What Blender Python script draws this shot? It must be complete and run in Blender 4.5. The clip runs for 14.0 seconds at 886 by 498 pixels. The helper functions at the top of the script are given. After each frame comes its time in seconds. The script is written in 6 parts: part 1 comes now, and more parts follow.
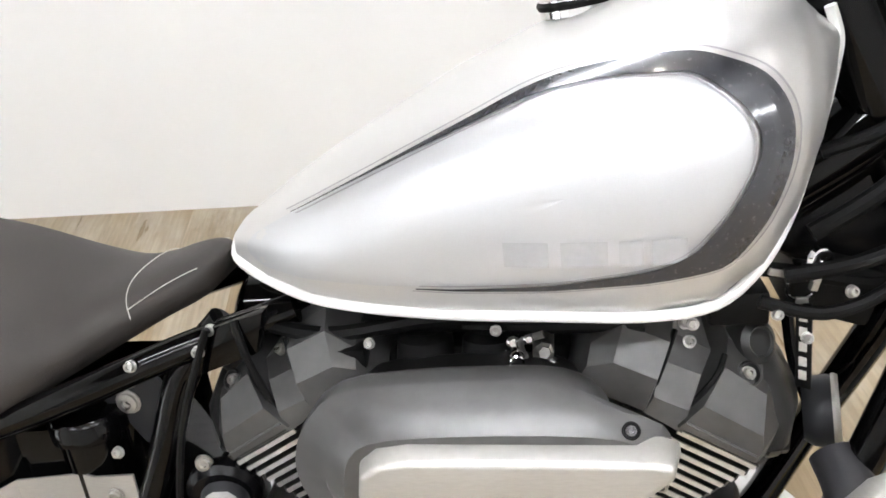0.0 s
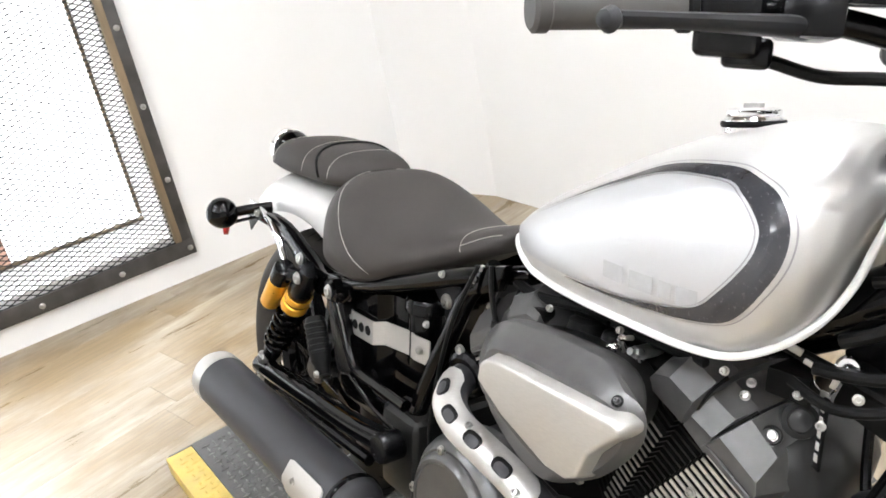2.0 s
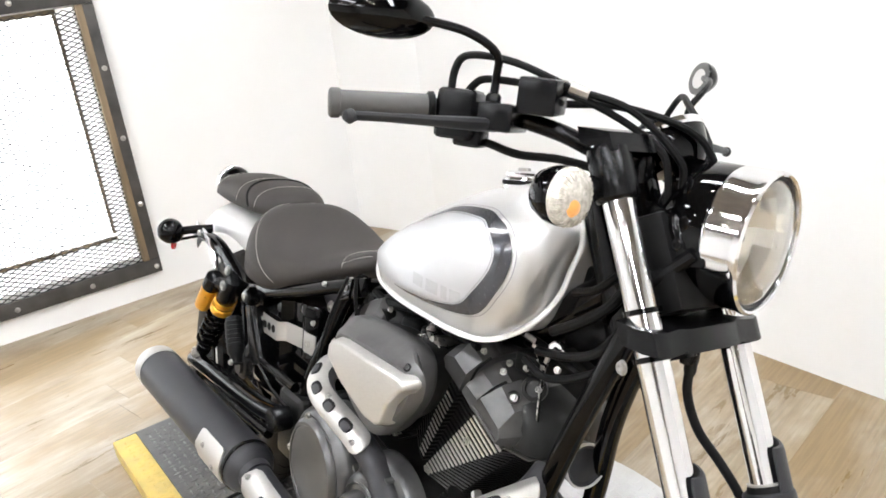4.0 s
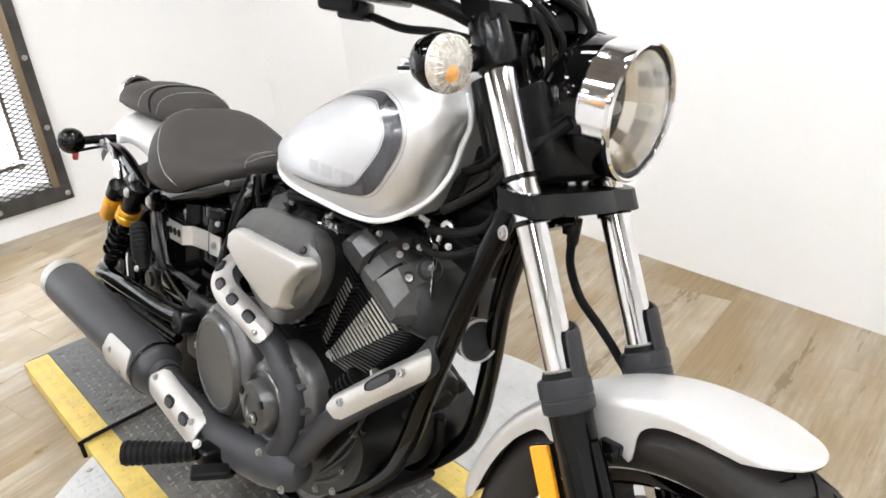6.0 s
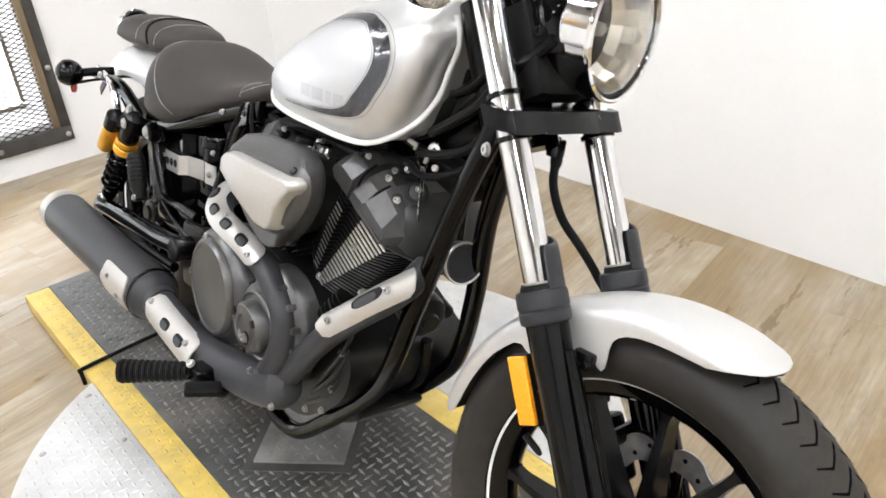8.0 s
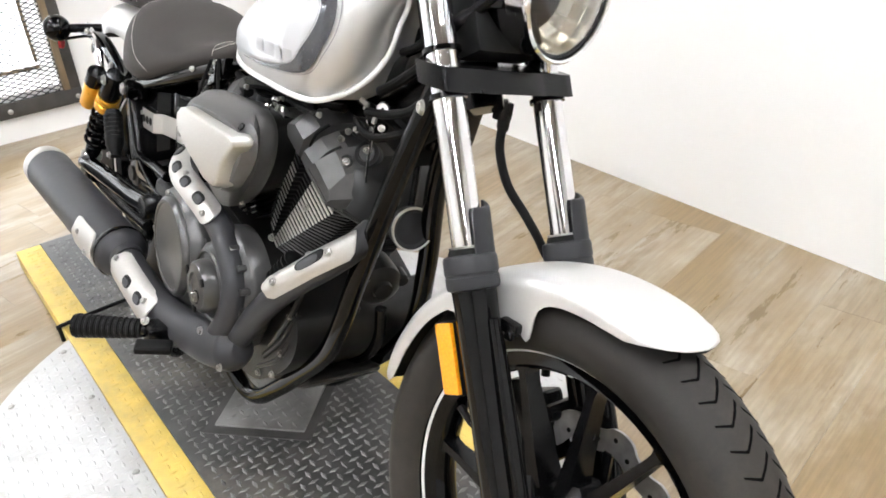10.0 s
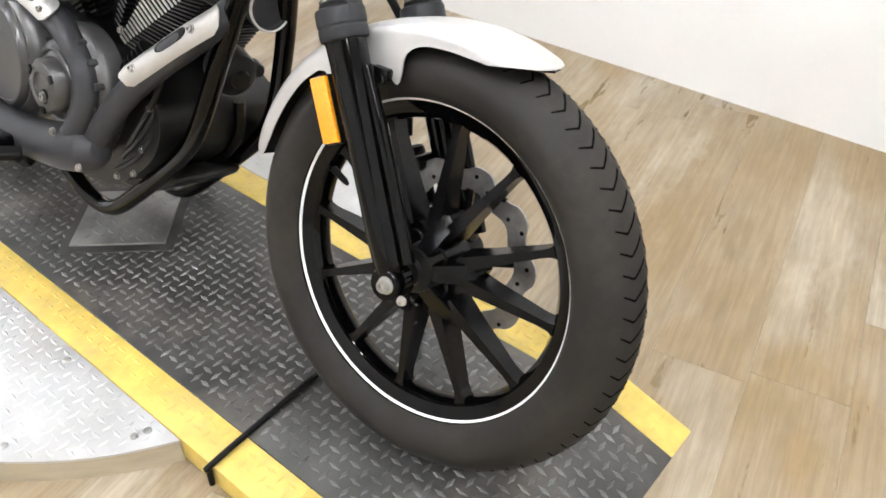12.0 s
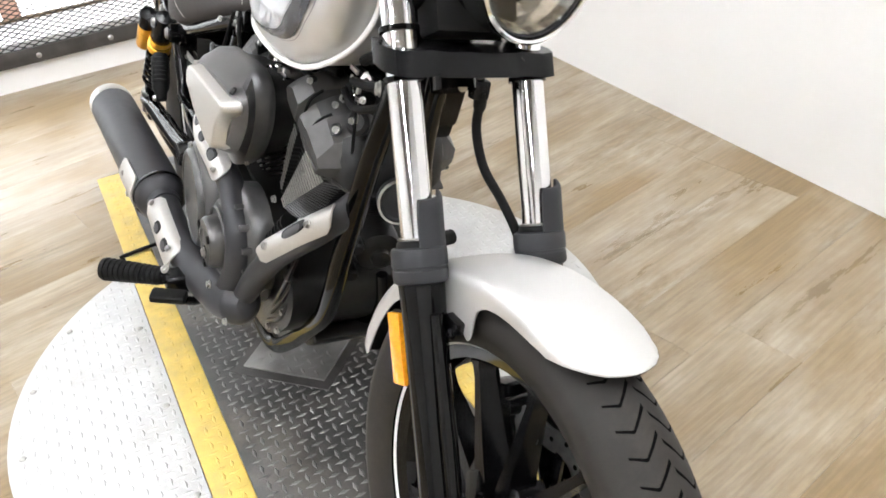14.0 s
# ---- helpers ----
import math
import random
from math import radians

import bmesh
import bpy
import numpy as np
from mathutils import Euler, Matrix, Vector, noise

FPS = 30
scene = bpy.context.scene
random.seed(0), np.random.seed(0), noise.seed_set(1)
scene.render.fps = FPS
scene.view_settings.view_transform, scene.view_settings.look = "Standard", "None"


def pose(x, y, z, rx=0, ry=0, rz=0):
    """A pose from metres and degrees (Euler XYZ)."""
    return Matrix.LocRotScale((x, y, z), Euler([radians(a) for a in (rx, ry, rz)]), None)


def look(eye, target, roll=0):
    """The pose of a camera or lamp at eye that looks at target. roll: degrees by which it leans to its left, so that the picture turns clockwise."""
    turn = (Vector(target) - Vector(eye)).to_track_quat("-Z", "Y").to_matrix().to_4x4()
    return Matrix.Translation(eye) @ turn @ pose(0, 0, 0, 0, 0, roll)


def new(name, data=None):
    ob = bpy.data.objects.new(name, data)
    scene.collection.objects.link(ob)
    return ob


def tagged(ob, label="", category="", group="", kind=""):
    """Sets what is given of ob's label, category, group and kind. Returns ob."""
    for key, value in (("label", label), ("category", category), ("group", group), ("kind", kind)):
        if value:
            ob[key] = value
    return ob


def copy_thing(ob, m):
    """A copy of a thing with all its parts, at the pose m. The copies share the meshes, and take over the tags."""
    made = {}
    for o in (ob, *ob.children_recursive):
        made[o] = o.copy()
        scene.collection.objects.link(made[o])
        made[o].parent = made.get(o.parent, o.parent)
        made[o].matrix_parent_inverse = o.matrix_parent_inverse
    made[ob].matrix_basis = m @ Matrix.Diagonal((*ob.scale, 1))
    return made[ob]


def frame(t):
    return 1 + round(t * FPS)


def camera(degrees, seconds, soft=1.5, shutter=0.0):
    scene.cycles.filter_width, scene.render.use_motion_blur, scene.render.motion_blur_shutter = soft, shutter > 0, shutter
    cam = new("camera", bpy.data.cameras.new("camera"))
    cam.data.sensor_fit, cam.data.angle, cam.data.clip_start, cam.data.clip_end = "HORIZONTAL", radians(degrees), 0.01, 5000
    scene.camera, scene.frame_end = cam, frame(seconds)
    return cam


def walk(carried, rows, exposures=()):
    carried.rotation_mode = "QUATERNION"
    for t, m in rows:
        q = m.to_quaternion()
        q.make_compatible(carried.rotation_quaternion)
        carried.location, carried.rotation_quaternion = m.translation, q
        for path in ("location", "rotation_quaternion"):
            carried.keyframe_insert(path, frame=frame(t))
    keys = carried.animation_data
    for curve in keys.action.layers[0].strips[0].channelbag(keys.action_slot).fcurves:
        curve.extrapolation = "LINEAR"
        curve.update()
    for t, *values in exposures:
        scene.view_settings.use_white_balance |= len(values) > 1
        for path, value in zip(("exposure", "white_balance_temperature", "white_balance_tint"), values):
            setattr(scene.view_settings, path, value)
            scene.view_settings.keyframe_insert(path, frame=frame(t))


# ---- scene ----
cam = camera(57.8, 14.0, soft=1.7)
PATH = [
    (0, (0.947, -0.424, 1.202), (0.578, 1.16, 0.037), -10.1),
    (0.5, (1.01, -0.461, 1.194), (0.277, 1.064, 0.127), -11.4),
    (1, (1.155, -0.578, 1.243), (0.119, 0.833, 0.276), -9.3),
    (1.5, (1.339, -0.542, 1.257), (-0.064, 0.597, 0.4), -7.1),
    (2, (1.478, -0.531, 1.267), (-0.066, 0.446, 0.453), -11.0),
    (2.5, (1.671, -0.614, 1.291), (0.096, 0.409, 0.603), -9.2),
    (3, (1.834, -0.666, 1.332), (0.242, 0.338, 0.654), -7.7),
    (3.2, (1.856, -0.631, 1.347), (0.256, 0.348, 0.651), -7.8),
    (5.3, (1.97, -0.549, 1.304), (0.536, 0.613, 0.536), -5.5),
    (5.5, (1.977, -0.554, 1.286), (0.543, 0.593, 0.493), -5.7),
    (6, (1.987, -0.561, 1.262), (0.572, 0.557, 0.396), -6.2),
    (6.5, (1.998, -0.571, 1.256), (0.581, 0.533, 0.378), -5.6),
    (7, (2.018, -0.578, 1.244), (0.621, 0.532, 0.34), -5.2),
    (7.5, (2.027, -0.58, 1.23), (0.64, 0.511, 0.289), -5.3),
    (9.8, (2.104, -0.482, 1.173), (0.673, 0.53, 0.209), -4.9),
    (10, (2.106, -0.467, 1.167), (0.68, 0.535, 0.186), -4.2),
    (10.5, (2.118, -0.509, 1.179), (0.815, 0.61, 0.155), -4.1),
    (11, (2.146, -0.603, 1.152), (0.954, 0.608, 0.097), -2.1),
    (11.5, (2.174, -0.644, 1.115), (1.075, 0.582, -0.021), -0.2),
    (12, (2.185, -0.656, 1.083), (1.19, 0.556, -0.158), 0.4),
    (12.5, (2.193, -0.662, 1.071), (1.269, 0.559, -0.215), 1.4),
    (13, (2.181, -0.61, 1.092), (1.214, 0.569, -0.203), -0.4),
    (13.5, (2.151, -0.393, 1.117), (0.884, 0.565, -0.097), -5.5),
    (14, (2.158, -0.247, 1.207), (0.652, 0.431, 0.08), -6.9),
]
walk(cam, [(t, look(eye, aim, roll)) for t, eye, aim, roll in PATH], [(0.0, 0.31), (1.5, 0.39), (3.2, 0.46), (5.5, 0.36), (8.0, 0.34), (10.0, 0.42), (14.0, 0.40)])

# ---- light ----
world = bpy.data.worlds.new("world")
world.use_nodes = True
scene.world = world
wbg = world.node_tree.nodes["Background"]
wbg.inputs["Color"].default_value = (0.85, 0.93, 1.0, 1)
wbg.inputs["Strength"].default_value = 1.0
scene.view_settings.exposure = 0.40
# soft daylight that falls in through the meshed opening
day = bpy.data.lights.new("daylight", "SUN")
day.energy = 9.0
day.angle = radians(24)
day.color = (1.0, 0.98, 0.95)
day_ob = new("daylight", day)
day_ob.matrix_world = look((-6.0, -1.0, 5.4), (-0.9, -0.4, 0.0))

# ---- materials ----


def material(name, color, rough=0.5, metal=0.0, vary=0.08, scale=30.0, bump=0.0, bump_scale=200.0, coat=0.0, rough_vary=0.08, spec=0.5, stretch=(1, 1, 1), dirt=0.0, dirt_color=(0.2, 0.17, 0.13), random_piece=0.0):
    m = bpy.data.materials.new(name)
    m.use_nodes = True
    nt = m.node_tree
    b = nt.nodes["Principled BSDF"]
    b.inputs["Metallic"].default_value = metal
    b.inputs["Specular IOR Level"].default_value = spec
    if coat:
        b.inputs["Coat Weight"].default_value = coat
        b.inputs["Coat Roughness"].default_value = 0.08
    tc = nt.nodes.new("ShaderNodeTexCoord")
    mp = nt.nodes.new("ShaderNodeMapping")
    mp.inputs["Scale"].default_value = stretch
    nt.links.new(tc.outputs["Object"], mp.inputs["Vector"])
    big = nt.nodes.new("ShaderNodeTexNoise")
    big.inputs["Scale"].default_value = scale
    big.inputs["Detail"].default_value = 5
    nt.links.new(mp.outputs["Vector"], big.inputs["Vector"])
    fine = nt.nodes.new("ShaderNodeTexNoise")
    fine.inputs["Scale"].default_value = bump_scale
    fine.inputs["Detail"].default_value = 3
    nt.links.new(mp.outputs["Vector"], fine.inputs["Vector"])
    ramp = nt.nodes.new("ShaderNodeMapRange")
    ramp.inputs["From Min"].default_value, ramp.inputs["From Max"].default_value = 0.3, 0.7
    ramp.inputs["To Min"].default_value, ramp.inputs["To Max"].default_value = 1 - vary, 1 + vary
    nt.links.new(big.outputs["Fac"], ramp.inputs["Value"])
    mul = nt.nodes.new("ShaderNodeVectorMath")
    mul.operation = "SCALE"
    mul.inputs[0].default_value = color
    nt.links.new(ramp.outputs["Result"], mul.inputs["Scale"])
    out = mul.outputs["Vector"]
    if random_piece:
        info = nt.nodes.new("ShaderNodeObjectInfo")
        rr = nt.nodes.new("ShaderNodeMapRange")
        rr.inputs["To Min"].default_value, rr.inputs["To Max"].default_value = 1 - random_piece, 1 + random_piece
        nt.links.new(info.outputs["Random"], rr.inputs["Value"])
        m2 = nt.nodes.new("ShaderNodeVectorMath")
        m2.operation = "SCALE"
        nt.links.new(out, m2.inputs[0])
        nt.links.new(rr.outputs["Result"], m2.inputs["Scale"])
        out = m2.outputs["Vector"]
    if dirt:
        dn = nt.nodes.new("ShaderNodeTexNoise")
        dn.inputs["Scale"].default_value = scale * 0.35
        dn.inputs["Detail"].default_value = 8
        dn.inputs["Roughness"].default_value = 0.7
        nt.links.new(tc.outputs["Object"], dn.inputs["Vector"])
        dr = nt.nodes.new("ShaderNodeMapRange")
        dr.inputs["From Min"].default_value, dr.inputs["From Max"].default_value = 0.5, 0.75
        dr.inputs["To Max"].default_value = dirt
        nt.links.new(dn.outputs["Fac"], dr.inputs["Value"])
        mx = nt.nodes.new("ShaderNodeMix")
        mx.data_type = "RGBA"
        nt.links.new(dr.outputs["Result"], mx.inputs["Factor"])
        nt.links.new(out, mx.inputs["A"])
        mx.inputs["B"].default_value = (*dirt_color, 1)
        out = mx.outputs["Result"]
    nt.links.new(out, b.inputs["Base Color"])
    rm = nt.nodes.new("ShaderNodeMapRange")
    rm.inputs["To Min"].default_value, rm.inputs["To Max"].default_value = max(0.02, rough - rough_vary), min(1, rough + rough_vary)
    nt.links.new(big.outputs["Fac"], rm.inputs["Value"])
    nt.links.new(rm.outputs["Result"], b.inputs["Roughness"])
    if bump:
        bp = nt.nodes.new("ShaderNodeBump")
        bp.inputs["Strength"].default_value = 0.6
        bp.inputs["Distance"].default_value = bump
        nt.links.new(fine.outputs["Fac"], bp.inputs["Height"])
        nt.links.new(bp.outputs["Normal"], b.inputs["Normal"])
    return m


def glow(name, color, strength):
    m = bpy.data.materials.new(name)
    m.use_nodes = True
    b = m.node_tree.nodes["Principled BSDF"]
    b.inputs["Base Color"].default_value = (*color, 1)
    b.inputs["Emission Color"].default_value = (*color, 1)
    b.inputs["Emission Strength"].default_value = strength
    return m


def glass(name, color, rough=0.02):
    m = bpy.data.materials.new(name)
    m.use_nodes = True
    b = m.node_tree.nodes["Principled BSDF"]
    b.inputs["Base Color"].default_value = (*color, 1)
    b.inputs["Roughness"].default_value = rough
    b.inputs["Transmission Weight"].default_value = 1.0
    b.inputs["IOR"].default_value = 1.45
    return m


M_SILVER = material("silver_paint", (0.575, 0.566, 0.555), 0.38, 0.62, 0.03, 900, 0.00008, 1500, coat=0.15, rough_vary=0.03)
# same paint as the tank; the tone puts the side's light into colour
M_SILVER_SIDE = material("silver_side_tone", (0.545, 0.55, 0.562), 0.40, 0.60, 0.02, 900, 0.00005, 1500, coat=0.2, rough_vary=0.03)
M_LIP = material("tank_seam_paint", (0.78, 0.775, 0.76), 0.35, 0.2, 0.03, 60)
M_DECAL = material("charcoal_decal", (0.035, 0.036, 0.042), 0.25, 0.2, 0.1, 300, coat=0.6)
M_PIN = material("grey_pinstripe", (0.28, 0.27, 0.28), 0.4, 0.0, 0.05, 200)
M_LETTER = material("grey_lettering", (0.40, 0.40, 0.41), 0.4, 0.1, 0.05, 200)
M_GLOSS = material("gloss_black_paint", (0.0012, 0.0012, 0.0013), 0.06, 0.0, 0.15, 40, rough_vary=0.02, spec=0.22)
M_SATIN = material("satin_black", (0.0030, 0.0030, 0.0034), 0.24, 0.0, 0.2, 60, 0.0001, 900, spec=0.20)
M_CASE = material("charcoal_case_paint", (0.088, 0.087, 0.086), 0.31, 0.62, 0.12, 45, 0.00014, 1300, rough_vary=0.05, spec=0.35)
M_HEADBLACK = material("black_head_casting", (0.0210, 0.0210, 0.0208), 0.36, 0.0, 0.15, 40, 0.0003, 700, spec=0.26)
M_HEAD = material("charcoal_head_paint", (0.092, 0.091, 0.090), 0.40, 0.55, 0.12, 45, 0.00016, 1300, rough_vary=0.05, spec=0.35)
M_ENGINE = material("charcoal_engine_paint", (0.112, 0.110, 0.109), 0.37, 0.60, 0.10, 50, 0.00012, 1400, rough_vary=0.05, spec=0.35)
M_ENGINE_DARK = material("dark_engine_casting", (0.0105, 0.0103, 0.0100), 0.33, 0.0, 0.3, 40, 0.0004, 500, spec=0.24)
M_EXHAUST = material("matt_black_exhaust", (0.031, 0.031, 0.034), 0.44, 0.15, 0.08, 40, 0.00008, 1200, spec=0.35)
M_ALU = material("brushed_aluminium", (0.52, 0.505, 0.48), 0.42, 0.80, 0.05, 120, 0.00004, 900, stretch=(1, 1, 6))
M_FIN = material("machined_fin_edge", (0.62, 0.61, 0.585), 0.42, 0.8, 0.12, 100)
M_CHROME = material("chrome", (0.80, 0.80, 0.81), 0.09, 1.0, 0.02, 40, rough_vary=0.02)
M_STEEL = material("zinc_steel", (0.42, 0.41, 0.39), 0.30, 0.95, 0.15, 80)
M_DISCSTEEL = material("worn_disc_steel", (0.33, 0.325, 0.32), 0.34, 0.9, 0.2, 60)
M_SEAT = material("dark_seat_leather", (0.0300, 0.0258, 0.0232), 0.62, 0.0, 0.12, 25, 0.0006, 700, rough_vary=0.06, spec=0.30)
M_STITCH = material("pale_thread", (0.50, 0.48, 0.44), 0.8, 0.0, 0.1, 400)
M_GOLD = material("gold_anodised", (0.80, 0.40, 0.035), 0.3, 0.55, 0.05, 60)
M_AMBER = material("amber_reflector", (0.86, 0.33, 0.01), 0.18, 0.0, 0.12, 250, 0.0004, 350, coat=0.5)
M_TYRE = material("tyre_rubber", (0.0195, 0.0175, 0.0158), 0.6, 0.0, 0.15, 18, 0.0003, 500, dirt=0.5, dirt_color=(0.052, 0.043, 0.034), spec=0.22)
M_TREAD = material("tyre_groove", (0.004, 0.004, 0.004), 0.9, 0.0, 0.1, 40, spec=0.02)
M_RUBBER = material("black_rubber", (0.0045, 0.0045, 0.0045), 0.5, 0.0, 0.2, 60, 0.0002, 600, spec=0.12)
M_PLASTIC = material("dark_grey_plastic", (0.019, 0.0195, 0.022), 0.46, 0.0, 0.06, 60, 0.0002, 1200, spec=0.28)
M_RIMLINE = material("white_rim_tape", (0.78, 0.78, 0.77), 0.4, 0.0, 0.03, 60)
M_RED = material("red_reflector", (0.45, 0.02, 0.02), 0.2, 0.0, 0.1, 100)
M_LENS = glass("clear_lens", (0.97, 0.97, 0.95), 0.03)
M_RIBLENS = material("ribbed_clear_lens", (0.55, 0.52, 0.47), 0.15, 0.35, 0.3, 160, 0.0008, 260, coat=0.4)
M_BOWL = material("reflector_bowl", (0.86, 0.83, 0.77), 0.11, 0.85, 0.0, 60, rough_vary=0.0)
M_GRIP = material("dark_grey_grip", (0.060, 0.058, 0.056), 0.6, 0.0, 0.08, 60, 0.0002, 900)
M_AMBERBULB = material("amber_bulb", (0.72, 0.33, 0.09), 0.35, 0.2, 0.1, 200)
M_MIRRORGLASS = material("mirror_glass", (0.9, 0.9, 0.9), 0.02, 1.0, 0.0, 10, rough_vary=0.0)
M_WALL = material("white_wall_paint", (0.83, 0.825, 0.815), 0.6, 0.0, 0.012, 3, 0.0005, 220)
M_HOUSING = material("white_lamp_housing", (0.80, 0.80, 0.79), 0.5, 0.0, 0.02, 20)
M_CEIL = material("weathered_timber_ceiling", (0.15, 0.128, 0.105), 0.7, 0.0, 0.2, 4)
M_PLANK = None
M_DISC = material("galvanised_tread_plate", (0.56, 0.56, 0.555), 0.42, 0.55, 0.10, 9, 0.0003, 300, dirt=0.25, dirt_color=(0.42, 0.39, 0.34))
M_PAD = material("worn_pad_plate", (0.275, 0.272, 0.265), 0.40, 0.55, 0.30, 12, 0.0004, 300, dirt=0.35, dirt_color=(0.22, 0.20, 0.17))
M_TREADPLATE = material("dark_tread_plate", (0.066, 0.065, 0.062), 0.42, 0.5, 0.40, 9, 0.0006, 260, dirt=0.75, dirt_color=(0.20, 0.178, 0.150))
M_LOZENGE = material("worn_tread_lozenge", (0.165, 0.163, 0.158), 0.36, 0.65, 0.55, 14, 0.0003, 350)
M_YELLOW = material("yellow_edge_paint", (0.60, 0.435, 0.100), 0.5, 0.0, 0.16, 20, 0.0004, 300, dirt=0.75, dirt_color=(0.36, 0.30, 0.15))
M_WOODSIDE = material("vinyl_skirt", (0.42, 0.36, 0.26), 0.5, 0.0, 0.12, 12, 0.0003, 200, stretch=(1, 1, 4))
M_IRON = material("raw_steel_frame", (0.070, 0.067, 0.064), 0.5, 0.5, 0.35, 10, 0.0005, 200, dirt=0.3, dirt_color=(0.11, 0.10, 0.09))
M_OLDWOOD = material("dark_weathered_wood", (0.17, 0.125, 0.075), 0.7, 0.0, 0.5, 14, 0.0012, 160, stretch=(1, 1, 0.15))
# post colour is lifted to hold the bloom of the daylight behind it
M_POST = material("red_brown_wood", (0.66, 0.40, 0.30), 0.6, 0.0, 0.2, 10, 0.0005, 120, stretch=(1, 1, 0.2))
M_MESHWIRE = material("blackened_mesh", (0.035, 0.035, 0.036), 0.5, 0.3, 0.2, 50)
M_LAMP = glow("lamp_diffuser", (0.93, 0.955, 1.0), 58.0)
M_SPOT = glow("spot_bulb", (1.0, 0.95, 0.88), 160.0)
M_DAY = glow("daylight_backdrop", (0.93, 0.965, 1.0), 2.6)


def plank_material():
    """Weathered oak print: long streaks, blotches and a few knots, one picture over all planks."""
    m = bpy.data.materials.new("light_oak_vinyl")
    m.use_nodes = True
    nt = m.node_tree
    b = nt.nodes["Principled BSDF"]
    geo = nt.nodes.new("ShaderNodeNewGeometry")
    turn = nt.nodes.new("ShaderNodeMapping")
    turn.inputs["Rotation"].default_value = (0, 0, radians(-11.5))
    nt.links.new(geo.outputs["Position"], turn.inputs["Vector"])

    def noise(scale, stretch, detail=6, rough=0.6):
        mp = nt.nodes.new("ShaderNodeMapping")
        mp.inputs["Scale"].default_value = stretch
        nt.links.new(turn.outputs["Vector"], mp.inputs["Vector"])
        info = nt.nodes.new("ShaderNodeObjectInfo")
        add = nt.nodes.new("ShaderNodeVectorMath")
        add.operation = "MULTIPLY_ADD"
        nt.links.new(info.outputs["Random"], add.inputs[0])
        add.inputs[1].default_value = (0.35, 0.5, 0.0)
        nt.links.new(mp.outputs["Vector"], add.inputs[2])
        n = nt.nodes.new("ShaderNodeTexNoise")
        n.inputs["Scale"].default_value = scale
        n.inputs["Detail"].default_value = detail
        n.inputs["Roughness"].default_value = rough
        nt.links.new(add.outputs["Vector"], n.inputs["Vector"])
        return n.outputs["Fac"]

    def mix(fac, lo, hi, a, bcol):
        r = nt.nodes.new("ShaderNodeMapRange")
        r.inputs["From Min"].default_value, r.inputs["From Max"].default_value = lo, hi
        nt.links.new(fac, r.inputs["Value"])
        mx = nt.nodes.new("ShaderNodeMix")
        mx.data_type = "RGBA"
        nt.links.new(r.outputs["Result"], mx.inputs["Factor"])
        for sock, v in (("A", a), ("B", bcol)):
            if isinstance(v, tuple):
                mx.inputs[sock].default_value = (*v, 1)
            else:
                nt.links.new(v, mx.inputs[sock])
        return mx.outputs["Result"]

    streak = noise(11, (1.0, 0.16, 1), 8, 0.68)
    blotch = noise(3.6, (1.0, 0.34, 1), 7, 0.68)
    grain = noise(90, (1.0, 0.05, 1), 4, 0.6)
    knot = noise(7, (1.0, 0.35, 1), 3, 0.5)
    col = mix(streak, 0.34, 0.68, (0.225, 0.174, 0.110), (0.388, 0.324, 0.234))
    col = mix(blotch, 0.48, 0.72, col, (0.425, 0.372, 0.298))
    col = mix(blotch, 0.46, 0.30, col, (0.245, 0.177, 0.103))
    col = mix(knot, 0.66, 0.76, col, (0.15, 0.105, 0.052))
    worn = noise(1.7, (1.0, 0.55, 1), 5, 0.6)
    col = mix(worn, 0.46, 0.62, col, (0.235, 0.165, 0.082))
    col = mix(noise(5.5, (1.0, 0.30, 1), 6, 0.7), 0.56, 0.72, col, (0.200, 0.138, 0.066))
    dark = mix(grain, 0.40, 0.62, (0.86, 0.855, 0.85), (1.05, 1.05, 1.05))
    mul = nt.nodes.new("ShaderNodeVectorMath")
    mul.operation = "MULTIPLY"
    nt.links.new(col, mul.inputs[0])
    nt.links.new(dark, mul.inputs[1])
    nt.links.new(mul.outputs["Vector"], b.inputs["Base Color"])
    rr = nt.nodes.new("ShaderNodeMapRange")
    rr.inputs["To Min"].default_value, rr.inputs["To Max"].default_value = 0.20, 0.40
    nt.links.new(streak, rr.inputs["Value"])
    nt.links.new(rr.outputs["Result"], b.inputs["Roughness"])
    b.inputs["Specular IOR Level"].default_value = 0.5
    bp = nt.nodes.new("ShaderNodeBump")
    bp.inputs["Strength"].default_value = 0.35
    bp.inputs["Distance"].default_value = 0.0004
    nt.links.new(grain, bp.inputs["Height"])
    nt.links.new(bp.outputs["Normal"], b.inputs["Normal"])
    return m


M_PLANK = plank_material()

# ---- mesh helpers ----


SHAPE = [Matrix.Identity(4)]  # the drawing frame of the parts being made


def link(name, bm, mat, parent=None, label="", smooth=35):
    bm.transform(SHAPE[0])
    me = bpy.data.meshes.new(name)
    bmesh.ops.recalc_face_normals(bm, faces=bm.faces)
    bm.to_mesh(me)
    bm.free()
    if smooth:
        me.shade_smooth()
        me.set_sharp_from_angle(angle=radians(smooth))
    me.materials.append(mat)
    ob = new(name, me)
    if parent:
        ob.parent = parent
    if label:
        ob["label"] = label
    return ob


def part(name, bm, mat, parent, label="", smooth=35):
    return link(name, bm, mat, parent, label, smooth)


